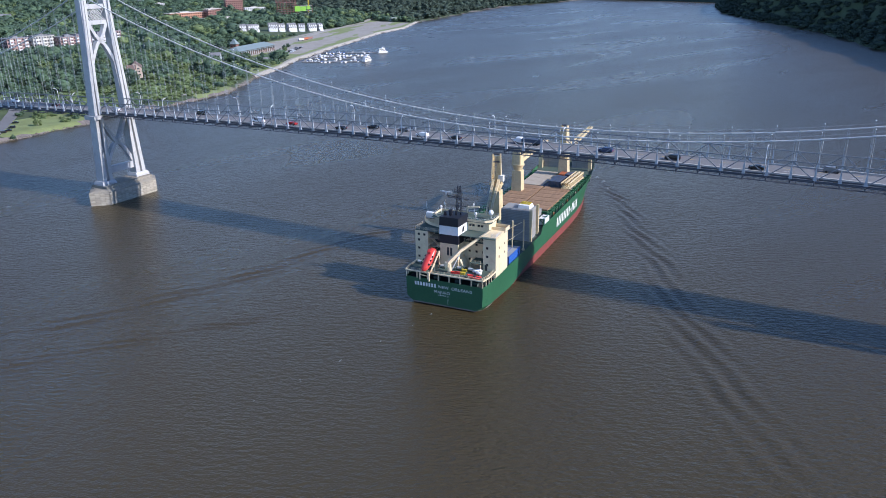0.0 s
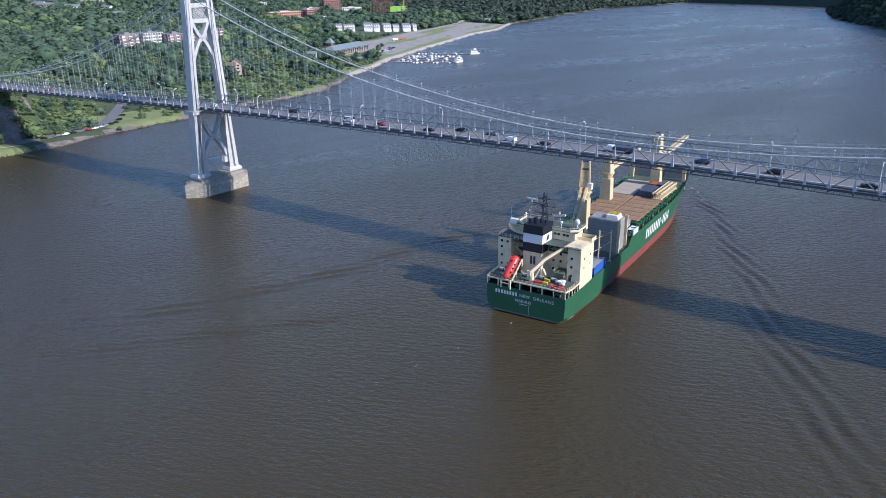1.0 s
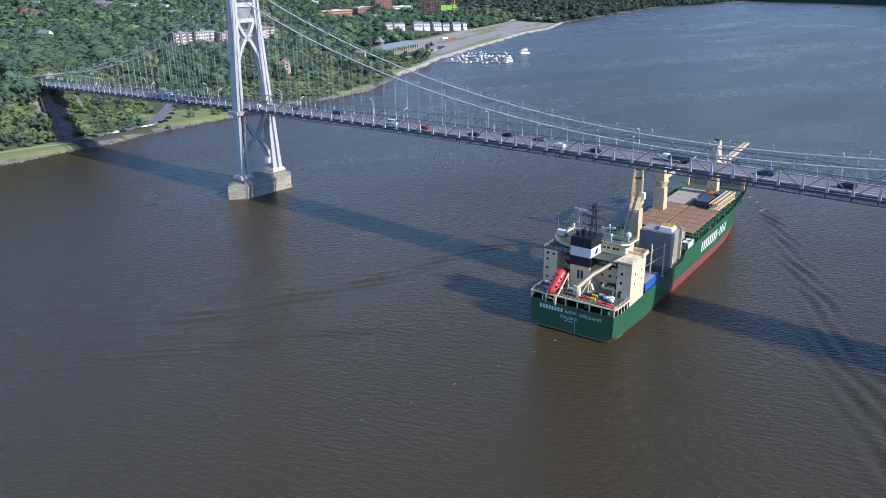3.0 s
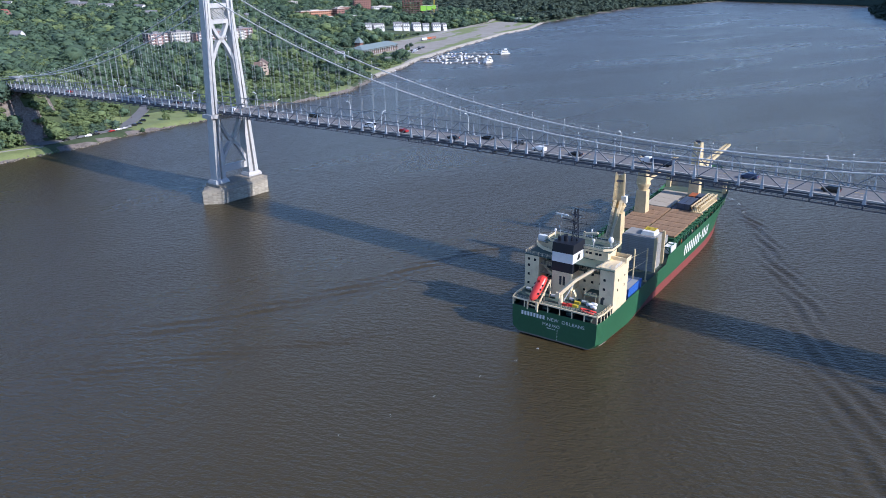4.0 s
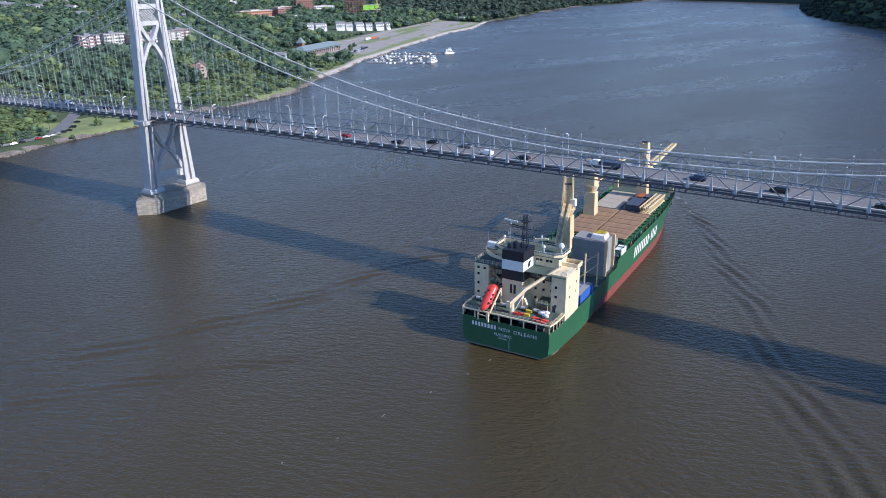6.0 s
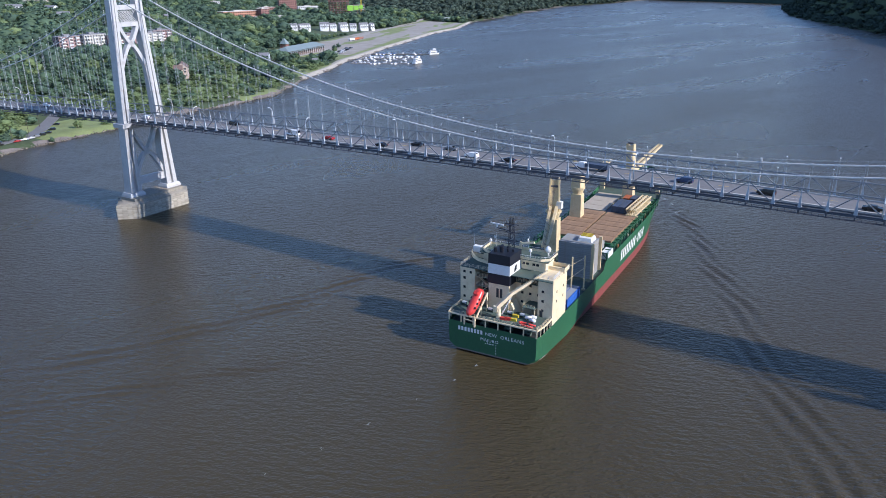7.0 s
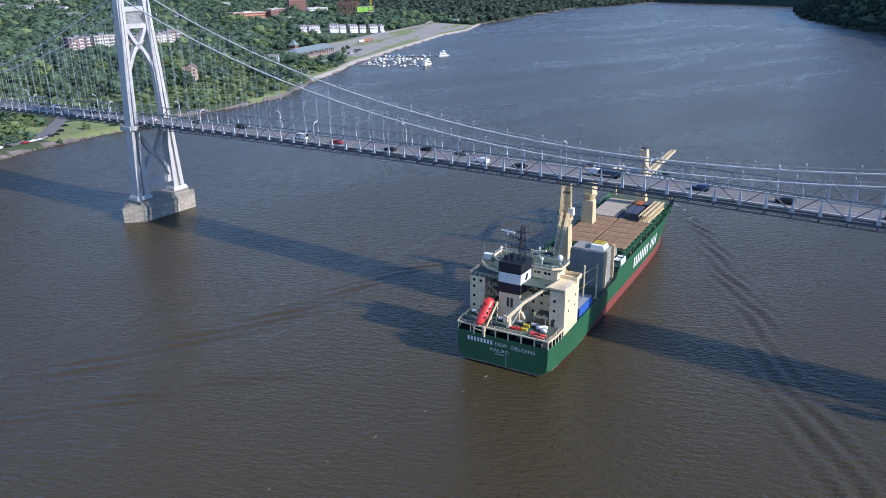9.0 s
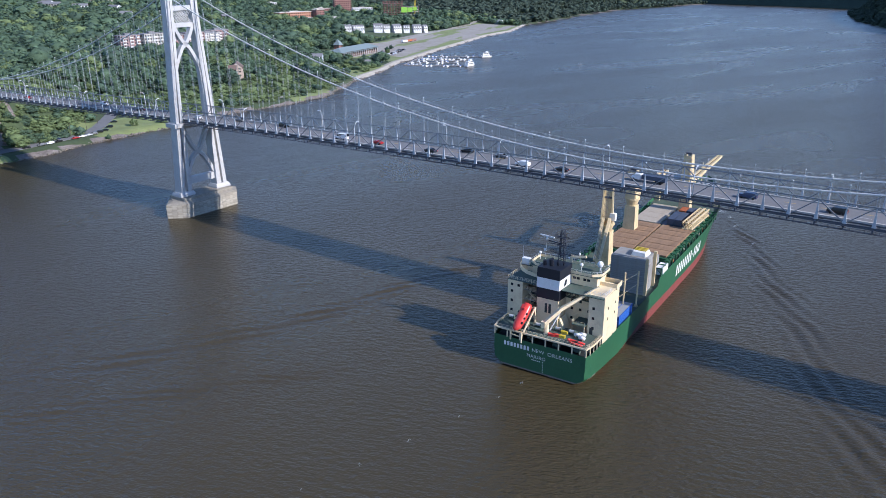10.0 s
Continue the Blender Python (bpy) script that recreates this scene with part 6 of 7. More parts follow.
def car(kind, paint, m, group, label):
    """A car: moulded body, glass house, four wheels and lights; nose towards -x."""
    key = (kind, paint, group)
    if key in CARS:
        ob = copy_thing(CARS[key], m)
        ob["label"] = label
        return ob
    l, w, prof = car_profile(kind)
    t = empty("pickup_truck" if kind == "pickup" else {"van": "van", "suv": "suv", "sedan": "car"}[kind], m, label, "car", group)
    bm = bmesh.new()
    outline = [(x, z) for x, z in prof]
    outline = [(prof[0][0], 0.35)] + outline + [(prof[-1][0], 0.35)]
    low = [bm.verts.new((x, -w / 2 * (0.88 if z > 1.25 else 1), z)) for x, z in outline]
    high = [bm.verts.new((x, w / 2 * (0.88 if z > 1.25 else 1), z)) for x, z in outline]
    n = len(outline)
    for i in range(n):
        bm.faces.new((low[i], low[(i + 1) % n], high[(i + 1) % n], high[i]))
    bm.faces.new(low[::-1])
    bm.faces.new(high)
    bmesh.ops.recalc_face_normals(bm, faces=bm.faces[:])
    bmesh.ops.bevel(bm, geom=bm.edges[:], offset=0.06, segments=1, affect="EDGES")
    part("body", bm, CAR_PAINTS[paint], t)
    roof = max(z for _, z in prof)
    xs = [x for x, z in prof if z > roof - 0.06]
    waist = 1.02 if kind == "sedan" else 1.2
    for s in (-1, 1):
        bm = bmesh.new()
        y = s * w * 0.455
        v = [bm.verts.new(p) for p in ((xs[0] - 0.45, y + s * 0.035, waist), (xs[-1] + 0.35, y + s * 0.035, waist), (xs[-1] - 0.02, y - s * 0.02, roof - 0.1), (xs[0] + 0.05, y - s * 0.02, roof - 0.1))]
        bm.faces.new(v if s < 0 else v[::-1])
        bmesh.ops.solidify(bm, geom=bm.faces[:], thickness=0.03)
        part("side_window", bm, GLASS_DARK, t)
    for (xa, za), (xb, zb), nm in (((xs[0] - 0.62, waist + 0.03), (xs[0] - 0.06, roof - 0.05), "windscreen"), ((xs[-1] + 0.06, roof - 0.05), (xs[-1] + (0.7 if kind == "sedan" else 0.3), waist + 0.03), "rear_window")):
        bm = bmesh.new()
        v = [bm.verts.new(p) for p in ((xa, -w * 0.40, za + 0.03), (xa, w * 0.40, za + 0.03), (xb, w * 0.38, zb + 0.03), (xb, -w * 0.38, zb + 0.03))]
        bm.faces.new(v)
        bmesh.ops.solidify(bm, geom=bm.faces[:], thickness=0.03)
        part(nm, bm, GLASS_DARK, t)
    for x in (-l * 0.31, l * 0.31):
        for s in (-1, 1):
            bm = bmesh.new()
            tube(bm, (x, s * (w / 2 - 0.2), 0.33), (x, s * (w / 2 + 0.02), 0.33), 0.33, n=12)
            part("wheel", bm, RUBBER, t)
    for s in (-1, 1):
        bm = bmesh.new()
        box(bm, -l / 2 - 0.02, -l / 2 + 0.1, s * w * 0.36 - 0.16, s * w * 0.36 + 0.16, 0.68, 0.82)
        part("headlight", bm, LAMP_WHITE, t)
        bm = bmesh.new()
        box(bm, l / 2 - 0.1, l / 2 + 0.02, s * w * 0.4 - 0.12, s * w * 0.4 + 0.12, 0.7, 0.9)
        part("tail_light", bm, LIFE_RED, t)
    CARS[key] = t
    return t


def bridge_traffic():
    for x, y, kind, paint, back in ((176.8, -3.2, "suv", "white", 0), (190.4, -2.8, "sedan", "black", 0), (245.7, -0.4, "suv", "blue", 0), (267.8, -1.6, "suv", "black", 0), (114.8, -3.0, "sedan", "red", 0), (139.8, -3.4, "sedan", "black", 0), (151, 3.0, "sedan", "black", 1),
                                    (30, 3.0, "sedan", "grey", 1), (8, -3.0, "suv", "silver", 0), (-42, 0.0, "sedan", "black", 0), (-80, 3.0, "suv", "white", 1), (293, -3.0, "sedan", "black", 0), (313, 3.0, "suv", "grey", 1), (165, 3.0, "sedan", "grey", 1), (-150, -3.0, "sedan", "red", 0), (58, 3.0, "suv", "black", 1)):
        z = deck_z(x) + 0.87
        car(kind, paint, pose(x, y, z, 0, 0, 180 if back else 0), "cars on the bridge", f"{paint} {'estate-bodied car' if kind == 'suv' else 'saloon car'} driving on the bridge roadway")
    z = deck_z(96.9) + 0.87
    car("van", "white", pose(96.9, -3, z), "cars on the bridge", "white panel van driving on the bridge roadway")
    # flatbed lorry with a white cab
    t = empty("flatbed_lorry", pose(216.5, 0.2, deck_z(216.5) + 0.87), "white-cabbed lorry with a dark covered bed on the bridge", "lorry")
    bm = bmesh.new()
    box(bm, -3.2, -1.2, -1.1, 1.1, 0.6, 2.3)
    bmesh.ops.bevel(bm, geom=bm.edges[:], offset=0.15, segments=2, affect="EDGES")
    part("cab", bm, CAR_PAINTS["white"], t)
    bm = bmesh.new()
    box(bm, -4.3, -3.1, -1.0, 1.0, 0.6, 1.35)
    bmesh.ops.bevel(bm, geom=bm.edges[:], offset=0.12, segments=2, affect="EDGES")
    part("bonnet", bm, CAR_PAINTS["white"], t)
    bm = bmesh.new()
    box(bm, -0.9, 6.2, -1.2, 1.2, 0.9, 2.1)
    part("bed", bm, NAVY_BOX, t)
    bm = bmesh.new()
    box(bm, -3.25, -3.15, -0.9, 0.9, 1.5, 2.15)
    part("windscreen", bm, GLASS_DARK, t)
    for x in (-3.4, 3.6, 4.8):
        for s in (-1, 1):
            bm = bmesh.new()
            tube(bm, (x, s * 0.8, 0.48), (x, s * 1.15, 0.48), 0.48, n=12)
            part("wheel", bm, RUBBER, t)


bridge_traffic()


def parked_cars():
    rng = random.Random(4)
    spots = [(-187.7, 94.9, 50), (-174.5, 81.7, 52), (-167.5, 73.5, 58), (-164.9, 67.3, 68), (-162.5, 61.5, 74), (-161.2, 57.0, 78), (-160.4, 52.0, 80), (-159.4, 46.5, 82), (-158.6, 34.8, 84), (-157.4, 28.4, 86), (-157.0, 22.6, 88), (-156.6, 13.2, 90), (-164.5, 30.0, 266), (-165.5, 38.0, 264)]
    paints = ["black", "black", "black", "black", "grey", "silver", "white", "red", "black", "white", "grey", "black", "grey", "blue"]
    for (x, y, a), p in zip(spots, paints):
        car(rng.choice(["sedan", "suv"]), p, site_pose(x, y, ground_z(x, y) + 0.14, a, False), "cars parked by the shore road", f"{p} car parked beside the shore road")
    for i in range(30):
        row, col = i // 10, i % 10
        x, y = -300 - row * 9 - col * 3.3 + rng.uniform(-1, 1), 556 + col * 8.5 + row * 4
        car(rng.choice(["sedan", "suv"]), rng.choice(["white", "grey", "silver", "black", "blue"]), site_pose(x, y, ground_z(x, y) + 0.1, 20 + rng.uniform(-6, 6), False), "cars in the gravel lot", "car parked in the gravel lot by the marina")
    for i in range(16):
        x, y = -318 - (i % 8) * 5.2, 612 + (i // 8) * 14 + (i % 8) * 12
        car(rng.choice(["sedan", "suv"]), rng.choice(["white", "grey", "silver", "black"]), site_pose(x, y, ground_z(x, y) + 0.1, rng.choice((20, 200)), False), "cars in the gravel lot", "car parked in the gravel lot by the marina")


parked_cars()

TAN_WALL = material("tan_rendered_wall", (0.50, 0.40, 0.33), 0.85, vary=0.1, size=3.0)
BRICK_PINK = material("faded_pink_brick", (0.33, 0.22, 0.20), 0.85, vary=0.12, size=5.0)
BRICK_RED = material("red_brown_brick", (0.27, 0.14, 0.115), 0.85, vary=0.15, size=4.0)
BRICK_ORANGE = material("orange_brick", (0.42, 0.21, 0.135), 0.85, vary=0.12, size=6.0)
SIDING = material("white_siding", (0.72, 0.72, 0.71), 0.7, vary=0.06, size=3.0)
SIDING_GREY = material("pale_grey_siding", (0.42, 0.42, 0.43), 0.7, vary=0.1, size=3.0)
CONCRETE = material("pale_concrete", (0.50, 0.47, 0.42), 0.85, vary=0.14, size=4.0, stain=(0.3, 0.28, 0.25), stain_amount=0.4)
STONE_GREY = material("grey_ashlar", (0.26, 0.26, 0.26), 0.85, vary=0.2, size=2.0, bump=0.03)
ROOF_GREY = material("grey_shingle_roof", (0.20, 0.20, 0.21), 0.85, vary=0.15, size=3.0)
ROOF_GREEN = material("grey_green_metal_roof", (0.20, 0.25, 0.25), 0.5, vary=0.1, size=6.0)
ROOF_BROWN = material("brown_shingle_roof", (0.16, 0.11, 0.09), 0.85, vary=0.15, size=3.0)
ROOF_RED = material("faded_red_roof", (0.36, 0.13, 0.10), 0.8, vary=0.12, size=3.0)
NET_GREEN = material("lime_green_scaffold_netting", (0.24, 0.50, 0.06), 0.8, vary=0.12, size=3.0)
RUST_FRAME = material("red_oxide_steel_frame", (0.17, 0.075, 0.06), 0.7, vary=0.15, size=3.0)
TANK_WHITE = material("weathered_tank_paint", (0.30, 0.34, 0.31), 0.6, vary=0.1, size=6.0, stain=(0.3, 0.26, 0.2), stain_amount=0.4)


def building(name, x, y, turn, w, d, h, wall, roof, label, category="building", floors=3, bays=6, shape="flat", pitch=3.0, group="", z=None, win=True, sink=2.0, win_mat=None):
    """A house: walls, a roof with eaves or a parapet, and single windows on the front (local -y) and the two ends."""
    g = min(ground_z(x, y), ground_z(x + 4, y - 4)) if z is None else z
    t = empty(name, site_pose(x, y, g, turn), label, category, group)
    bm = bmesh.new()
    box(bm, -w / 2, w / 2, -d / 2, d / 2, -sink, h)
    wall_part = part("wall", bm, wall, t)
    bm = bmesh.new()
    if shape == "flat":
        for x0, x1, y0, y1 in ((-w / 2 - 0.2, w / 2 + 0.2, -d / 2 - 0.2, -d / 2 + 0.3), (-w / 2 - 0.2, w / 2 + 0.2, d / 2 - 0.3, d / 2 + 0.2), (-w / 2 - 0.2, -w / 2 + 0.3, -d / 2 + 0.3, d / 2 - 0.3), (w / 2 - 0.3, w / 2 + 0.2, -d / 2 + 0.3, d / 2 - 0.3)):
            box(bm, x0, x1, y0, y1, h, h + 0.7)
        box(bm, -w / 2 + 0.3, w / 2 - 0.3, -d / 2 + 0.3, d / 2 - 0.3, h, h + 0.25)
        if w > 14:
            box(bm, -w * 0.15, w * 0.1, -d * 0.1, d * 0.25, h + 0.25, h + 2.4)
    elif shape == "gable":
        e = 0.5
        plate(bm, [(-d / 2 - e, h - 0.3), (0, h + pitch), (d / 2 + e, h - 0.3), (d / 2 + e, h), (0, h + pitch + 0.35), (-d / 2 - e, h)], "x", 0, w + 0.8)
        v = None
    else:
        e = 1.0
        prism(bm, [(-w / 2 - e, -d / 2 - e), (w / 2 + e, -d / 2 - e), (w / 2 + e, d / 2 + e), (-w / 2 - e, d / 2 + e)], h, h + 0.3)
        k = max(0.1, w / 2 - d / 2)
        prism(bm, [(-w / 2 - e, -d / 2 - e), (w / 2 + e, -d / 2 - e), (w / 2 + e, d / 2 + e), (-w / 2 - e, d / 2 + e)], h + 0.3, h + pitch, top=[(-k, -0.3), (k, -0.3), (k, 0.3), (-k, 0.3)])
    part("roof", bm, roof, t)
    if shape == "gable":
        for s in (-1, 1):
            bm = bmesh.new()
            plate(bm, [(-d / 2, h - 0.1), (d / 2, h - 0.1), (0, h + pitch - 0.1)], "x", s * (w / 2 - 0.15), 0.3)
            part("gable_wall", bm, wall, t)
    if win:
        fh = h / floors
        bm = bmesh.new()
        ww = w / bays * 0.5
        box(bm, -ww / 2, ww / 2, -0.06, 0.05, 0, fh * 0.5)
        me = mesh_of(bm, "window", win_mat or GLASS_DARK)
        for f in range(floors):
            for b in range(bays):
                part("window", me, None, t).location = (-w / 2 + (b + 0.5) * w / bays, -d / 2, f * fh + fh * 0.3)
        n2 = max(1, int(d / (w / bays)))
        for s in (-1, 1):
            for f in range(floors):
                for b in range(n2):
                    ob = part("window", me, None, t)
                    ob.location = (s * w / 2, -d / 2 + (b + 0.5) * d / n2, f * fh + fh * 0.3)
                    ob.rotation_euler = (0, 0, math.pi / 2)
    return t


def apartment_row():
    """A stepped row of four-storey flats with white balcony bays."""
    y = 298.0
    for i in range(6):
        x = -447 + 14 * math.sin(i * 0.7) - (4 if i % 2 else 0)
        wall = BRICK_PINK if i % 3 != 1 else CONCRETE
        t = building("apartment_block", x, y + 13, 90, 26, 13, 13.5 + (i % 2) * 1.5, wall, ROOF_GREY, "faded brick apartment block with white balconies among trees" if wall is BRICK_PINK else "pale apartment block with balconies among trees", "apartments", 4, 8, group="hillside apartments", z=ground_z(x, y + 13) + 7.0, sink=9)
        h = 13.5
        for k in (-1, 0, 1):
            for f in range(4):
                bm = bmesh.new()
                u = k * 8.2
                z = f * 3.4 + 0.6
                box(bm, u - 1.9, u + 1.9, -8.0, -6.5, z, z + 0.2)
                box(bm, u - 1.9, u + 1.9, -8.05, -7.9, z + 0.2, z + 1.3)
                part("balcony", bm, SIDING, t)
            bm = bmesh.new()
            box(bm, k * 8.2 - 2.2, k * 8.2 - 1.9, -8.1, -6.4, 0, h)
            part("bay_wall", bm, SIDING, t)
        y += 27


apartment_row()


def town():
    # townhouses above the gravel lot
    first = None
    spots = [(-565, 818, 17), (-558, 838, 13), (-554, 862, 21), (-556, 926, 17), (-552, 946, 13), (-548, 974, 17), (-544, 1002, 13), (-536, 1026, 17), (-531, 1046, 9)]
    for i, (x, y, w) in enumerate(spots):
        t = building("townhouse", x, y, 56 + 9 * (i % 3), w, 12, 9.5 + (i % 2), SIDING_GREY, ROOF_GREY, "white-sided townhouse with grey cross-gabled roof", "house", 3, 5, "gable", 4.5, "white townhouses", z=ground_z(x, y) + 0.5)
        n = w // 4
        for k in [(j - (n - 1) / 2) * 4.3 for j in range(n)]:
            bm = bmesh.new()
            plate(bm, [(k - 1.6, 0), (k + 1.6, 0), (k + 1.6, 9.6), (k, 13.0), (k - 1.6, 9.6)], "y", -6.4, 1.6)
            dormer = part("gabled_bay", bm, SIDING, t)
            bm = bmesh.new()
            for s in (-1, 1):
                beam(bm, (k + s * 1.9, -6.4, 9.3), (k, -6.4, 13.2), 2.4, 0.25, up=(0, 1, 0))
            part("bay_roof", bm, ROOF_GREY, dormer)
            bm = bmesh.new()
            box(bm, k - 0.9, k + 0.9, -7.3, -7.2, 6.2, 8.6)
            part("window", bm, GLASS_DARK, dormer)
        bm = bmesh.new()
        box(bm, -w / 2 + 1, w / 2 - 1, -10.5, -7.3, -3, 2.4)
        box(bm, -w / 2 + 1, w / 2 - 1, -10.5, -10.3, 2.4, 3.3)
        part("deck_terrace", bm, SIDING, t)
    building("brick_hall", -836, 1018, 88, 86, 26, 15, BRICK_ORANGE, CONCRETE, "long orange brick building with a flat roof", floors=3, bays=16)
    building("brick_tower", -822, 1078, 88, 20, 22, 22, BRICK_RED, CONCRETE, "red brick block with a flat roof", floors=5, bays=5)
    building("parking_deck", -785, 1052, 84, 84, 24, 8, SIDING, CONCRETE, "long white parking deck with dark open levels", "car park", 2, 14)
    building("brick_highrise", -965, 1345, 70, 44, 24, 46, BRICK_RED, CONCRETE, "tall red-brown brick building", floors=9, bays=9)
    building("office_block", -878, 1312, 66, 50, 22, 18, SIDING, CONCRETE, "white framed office block", floors=3, bays=10)
    building("brick_school", -905, 1190, 80, 40, 20, 17, BRICK_RED, CONCRETE, "red brick building on the hill", floors=4, bays=8)
    building("white_house", -591, 237, 30, 14, 10, 7, SIDING, ROOF_GREY, "white two-storey house with a grey roof among trees", "house", 2, 4, "gable", 4, z=ground_z(-591, 237) + 4)
    building("red_roofed_hall", -779, 326, 25, 22, 12, 8, BRICK_RED, ROOF_RED, "brick hall with a faded red roof among trees", "hall", 2, 5, "gable", 6, z=ground_z(-779, 326) + 5)
    building("pale_block", -1146, 782, 40, 48, 18, 18, CONCRETE, CONCRETE, "large pale apartment block on the skyline", "apartments", 5, 10, z=ground_z(-1146, 782) + 4)
    building("pale_terrace", -1044, 598, 30, 34, 12, 9, SIDING, ROOF_GREY, "pale terrace of houses among trees", "house", 2, 8, "gable", 3, z=ground_z(-1044, 598) + 6)
    building("white_cottage", -1038, 466, 20, 14, 10, 8, SIDING, ROOF_GREY, "white house among trees on the hill", "house", 2, 4, "gable", 4, z=ground_z(-1038, 466) + 6)
    for i, (x, y, w, h) in enumerate(HILL_HOUSES):
        pitched = i % 3 != 0
        building("hill_house", x, y, 25 + 17 * (i % 4), w, 11, h, (SIDING, CONCRETE, SIDING, BRICK_PINK)[i % 4], ROOF_GREY if pitched else CONCRETE, "pale-walled house with a grey roof among hillside trees" if pitched else "pale flat-roofed building among hillside trees", "house", 2, max(3, w // 5), "gable" if pitched else "flat", 3.0, "hillside houses", z=ground_z(x, y) + 5, sink=8)
    # the house with brown roofs and a yellow gable
    building("brown_house", -268, 292, 140, 17, 11, 5.6, TAN_WALL, ROOF_BROWN, "brown-roofed house among trees above the shore", "house", 2, 4, "gable", 4.5, z=ground_z(-268, 292) + 4, sink=5)
    building("yellow_house", -264, 283, 50, 8, 8, 6, material("pale_yellow_siding", (0.58, 0.51, 0.36), 0.7, vary=0.06, size=2.0), ROOF_BROWN, "pale yellow gabled house among trees above the shore", "house", 2, 2, "gable", 3.5, z=ground_z(-262, 283) + 3.5, sink=5)
    building("blue_house", -316, 467, 40, 13, 9, 5, material("pale_blue_siding", (0.50, 0.56, 0.60), 0.7, vary=0.06, size=2.0), ROOF_GREY, "pale blue house among trees", "house", 2, 4, "gable", 3, z=ground_z(-316, 467) + 2)
    # waterfront pavilion with a long hipped roof
    p = building("pavilion", -357, 590, 110, 104, 22, 6.0, ROOF_BROWN, ROOF_GREEN, "long waterfront pavilion with a grey-green hipped roof", "pavilion", 1, 16, "hip", 5.5, z=ground_z(-340, 590) + 1.5)
    for i in range(18):
        bm = bmesh.new()
        beam(bm, (-48 + i * 5.6, -13.2, -1), (-48 + i * 5.6, -13.2, 5.0), 0.4, 0.4, up=(0, 1, 0))
        part("veranda_post", bm, SIDING, p)
    bm = bmesh.new()
    box(bm, -50, 50, -13.8, -11, 5.0, 5.3)
    part("veranda_roof", bm, ROOF_GREEN, p)
    bm = bmesh.new()
    box(bm, -52, 52, -17, -11, -1.2, -0.9)
    part("terrace", bm, PATH_PALE, p)
    g = building("gazebo", -408, 622, 20, 9, 9, 4.0, BRICK_RED, ROOF_GREEN, "square tower with a pointed grey-green roof", "tower", 2, 2, "hip", 8, z=ground_z(-408, 622) + 3)
    for x, y, w, turn in ((-284, 520, 9, 60), (-288, 531, 8, 60), (-281, 538, 10, 60), (-292, 546, 7, 62), (-301, 560, 8, 100)):
        building("boathouse", x, y, turn, w, 5, 3, SIDING, ROOF_GREY, "small white boathouse by the marina", "shed", 1, 2, "gable", 1.6, "marina sheds", z=ground_z(x, y))
    for i, (x, y) in enumerate(((-422, 812), (-424, 828), (-427, 846))):
        c = empty("rail_wagon", site_pose(x, y, ground_z(x, y) + 0.2, 97), "freight wagon standing beside the gravel lot", "wagon", "rail wagons")
        bm = bmesh.new()
        box(bm, -6.5, 6.5, -1.5, 1.5, 1.1, 4.2)
        part("body", bm, (SIDING, ORANGE_BOX, BRICK_RED)[i], c)
        for e in (-4.5, 4.5):
            bm = bmesh.new()
            box(bm, e - 1.2, e + 1.2, -1.2, 1.2, 0.1, 1.1)
            part("bogie", bm, STEEL_DARK, c)


town()


def hospital_site():
    """A steel-framed building going up, with floors, columns, lime netting and a tower crane."""
    x, y = -748, 1258
    t = empty("building_frame", site_pose(x, y, ground_z(x, y), 62), "unfinished rust-red steel building frame with lime green netting", "construction site")
    for f in range(8):
        bm = bmesh.new()
        box(bm, -24, 22, -12, 12, f * 5.0, f * 5.0 + 0.6)
        part("floor_slab", bm, RUST_FRAME, t)
    for i in range(7):
        for j in (-11.5, 0, 11.5):
            bm = bmesh.new()
            beam(bm, (-23 + i * 7.4, j, 0), (-23 + i * 7.4, j, 41), 0.9, 0.9, up=(0, 1, 0))
            part("column", bm, RUST_FRAME, t)
    bm = bmesh.new()
    box(bm, 22.5, 58, -14, 10, -2, 10)
    base = part("podium", bm, CONCRETE, t)
    for i, (u, w, z, h) in enumerate(((24, 14, 15, 12), (38, 12, 16, 10), (50, 9, 19, 8))):
        bm = bmesh.new()
        box(bm, u - w / 2, u + w / 2, -13.2, -13.0, z, z + h)
        part("netting", bm, NET_GREEN, t, "lime green netting")
    for f in (10, 15.5, 21, 26.5):
        bm = bmesh.new()
        box(bm, 22.5, 60, -12.8, 10, f, f + 0.5)
        part("floor_slab", bm, CONCRETE, t)
    for u in (23, 32, 41, 50, 59):
        bm = bmesh.new()
        beam(bm, (u, -12.5, 9), (u, -12.5, 30), 0.7, 0.7, up=(0, 1, 0))
        part("column", bm, RUST_FRAME, t)
    c = empty("tower_crane", site_pose(x + 24, y + 52, ground_z(x, y)), "yellow lattice construction crane behind the steel frame", "crane")
    bm = bmesh.new()
    lattice_bar(bm, (0, 0, 0), (6, 0, 62), 2.0, 2.0, 18, 0.35)
    part("mast", bm, YELLOW, c)


hospital_site()


def tank():
    t = empty("storage_tank", site_pose(-575, 1455, ground_z(-575, 1455)), "weathered pale storage tank by the far shore", "tank")
    bm = bmesh.new()
    tube(bm, (0, 0, -1), (0, 0, 9), 11, n=40)
    part("shell", bm, TANK_WHITE, t, smooth=False)
    bm = bmesh.new()
    tube(bm, (0, 0, 9), (0, 0, 10.2), 11.2, 1.5, n=40)
    part("roof", bm, TANK_WHITE, t)
    for z in (2.5, 5, 7.5):
        bm = bmesh.new()
        tube(bm, (0, 0, z), (0, 0, z + 0.3), 11.12, n=40)
        part("ring", bm, TANK_WHITE, t)


tank()


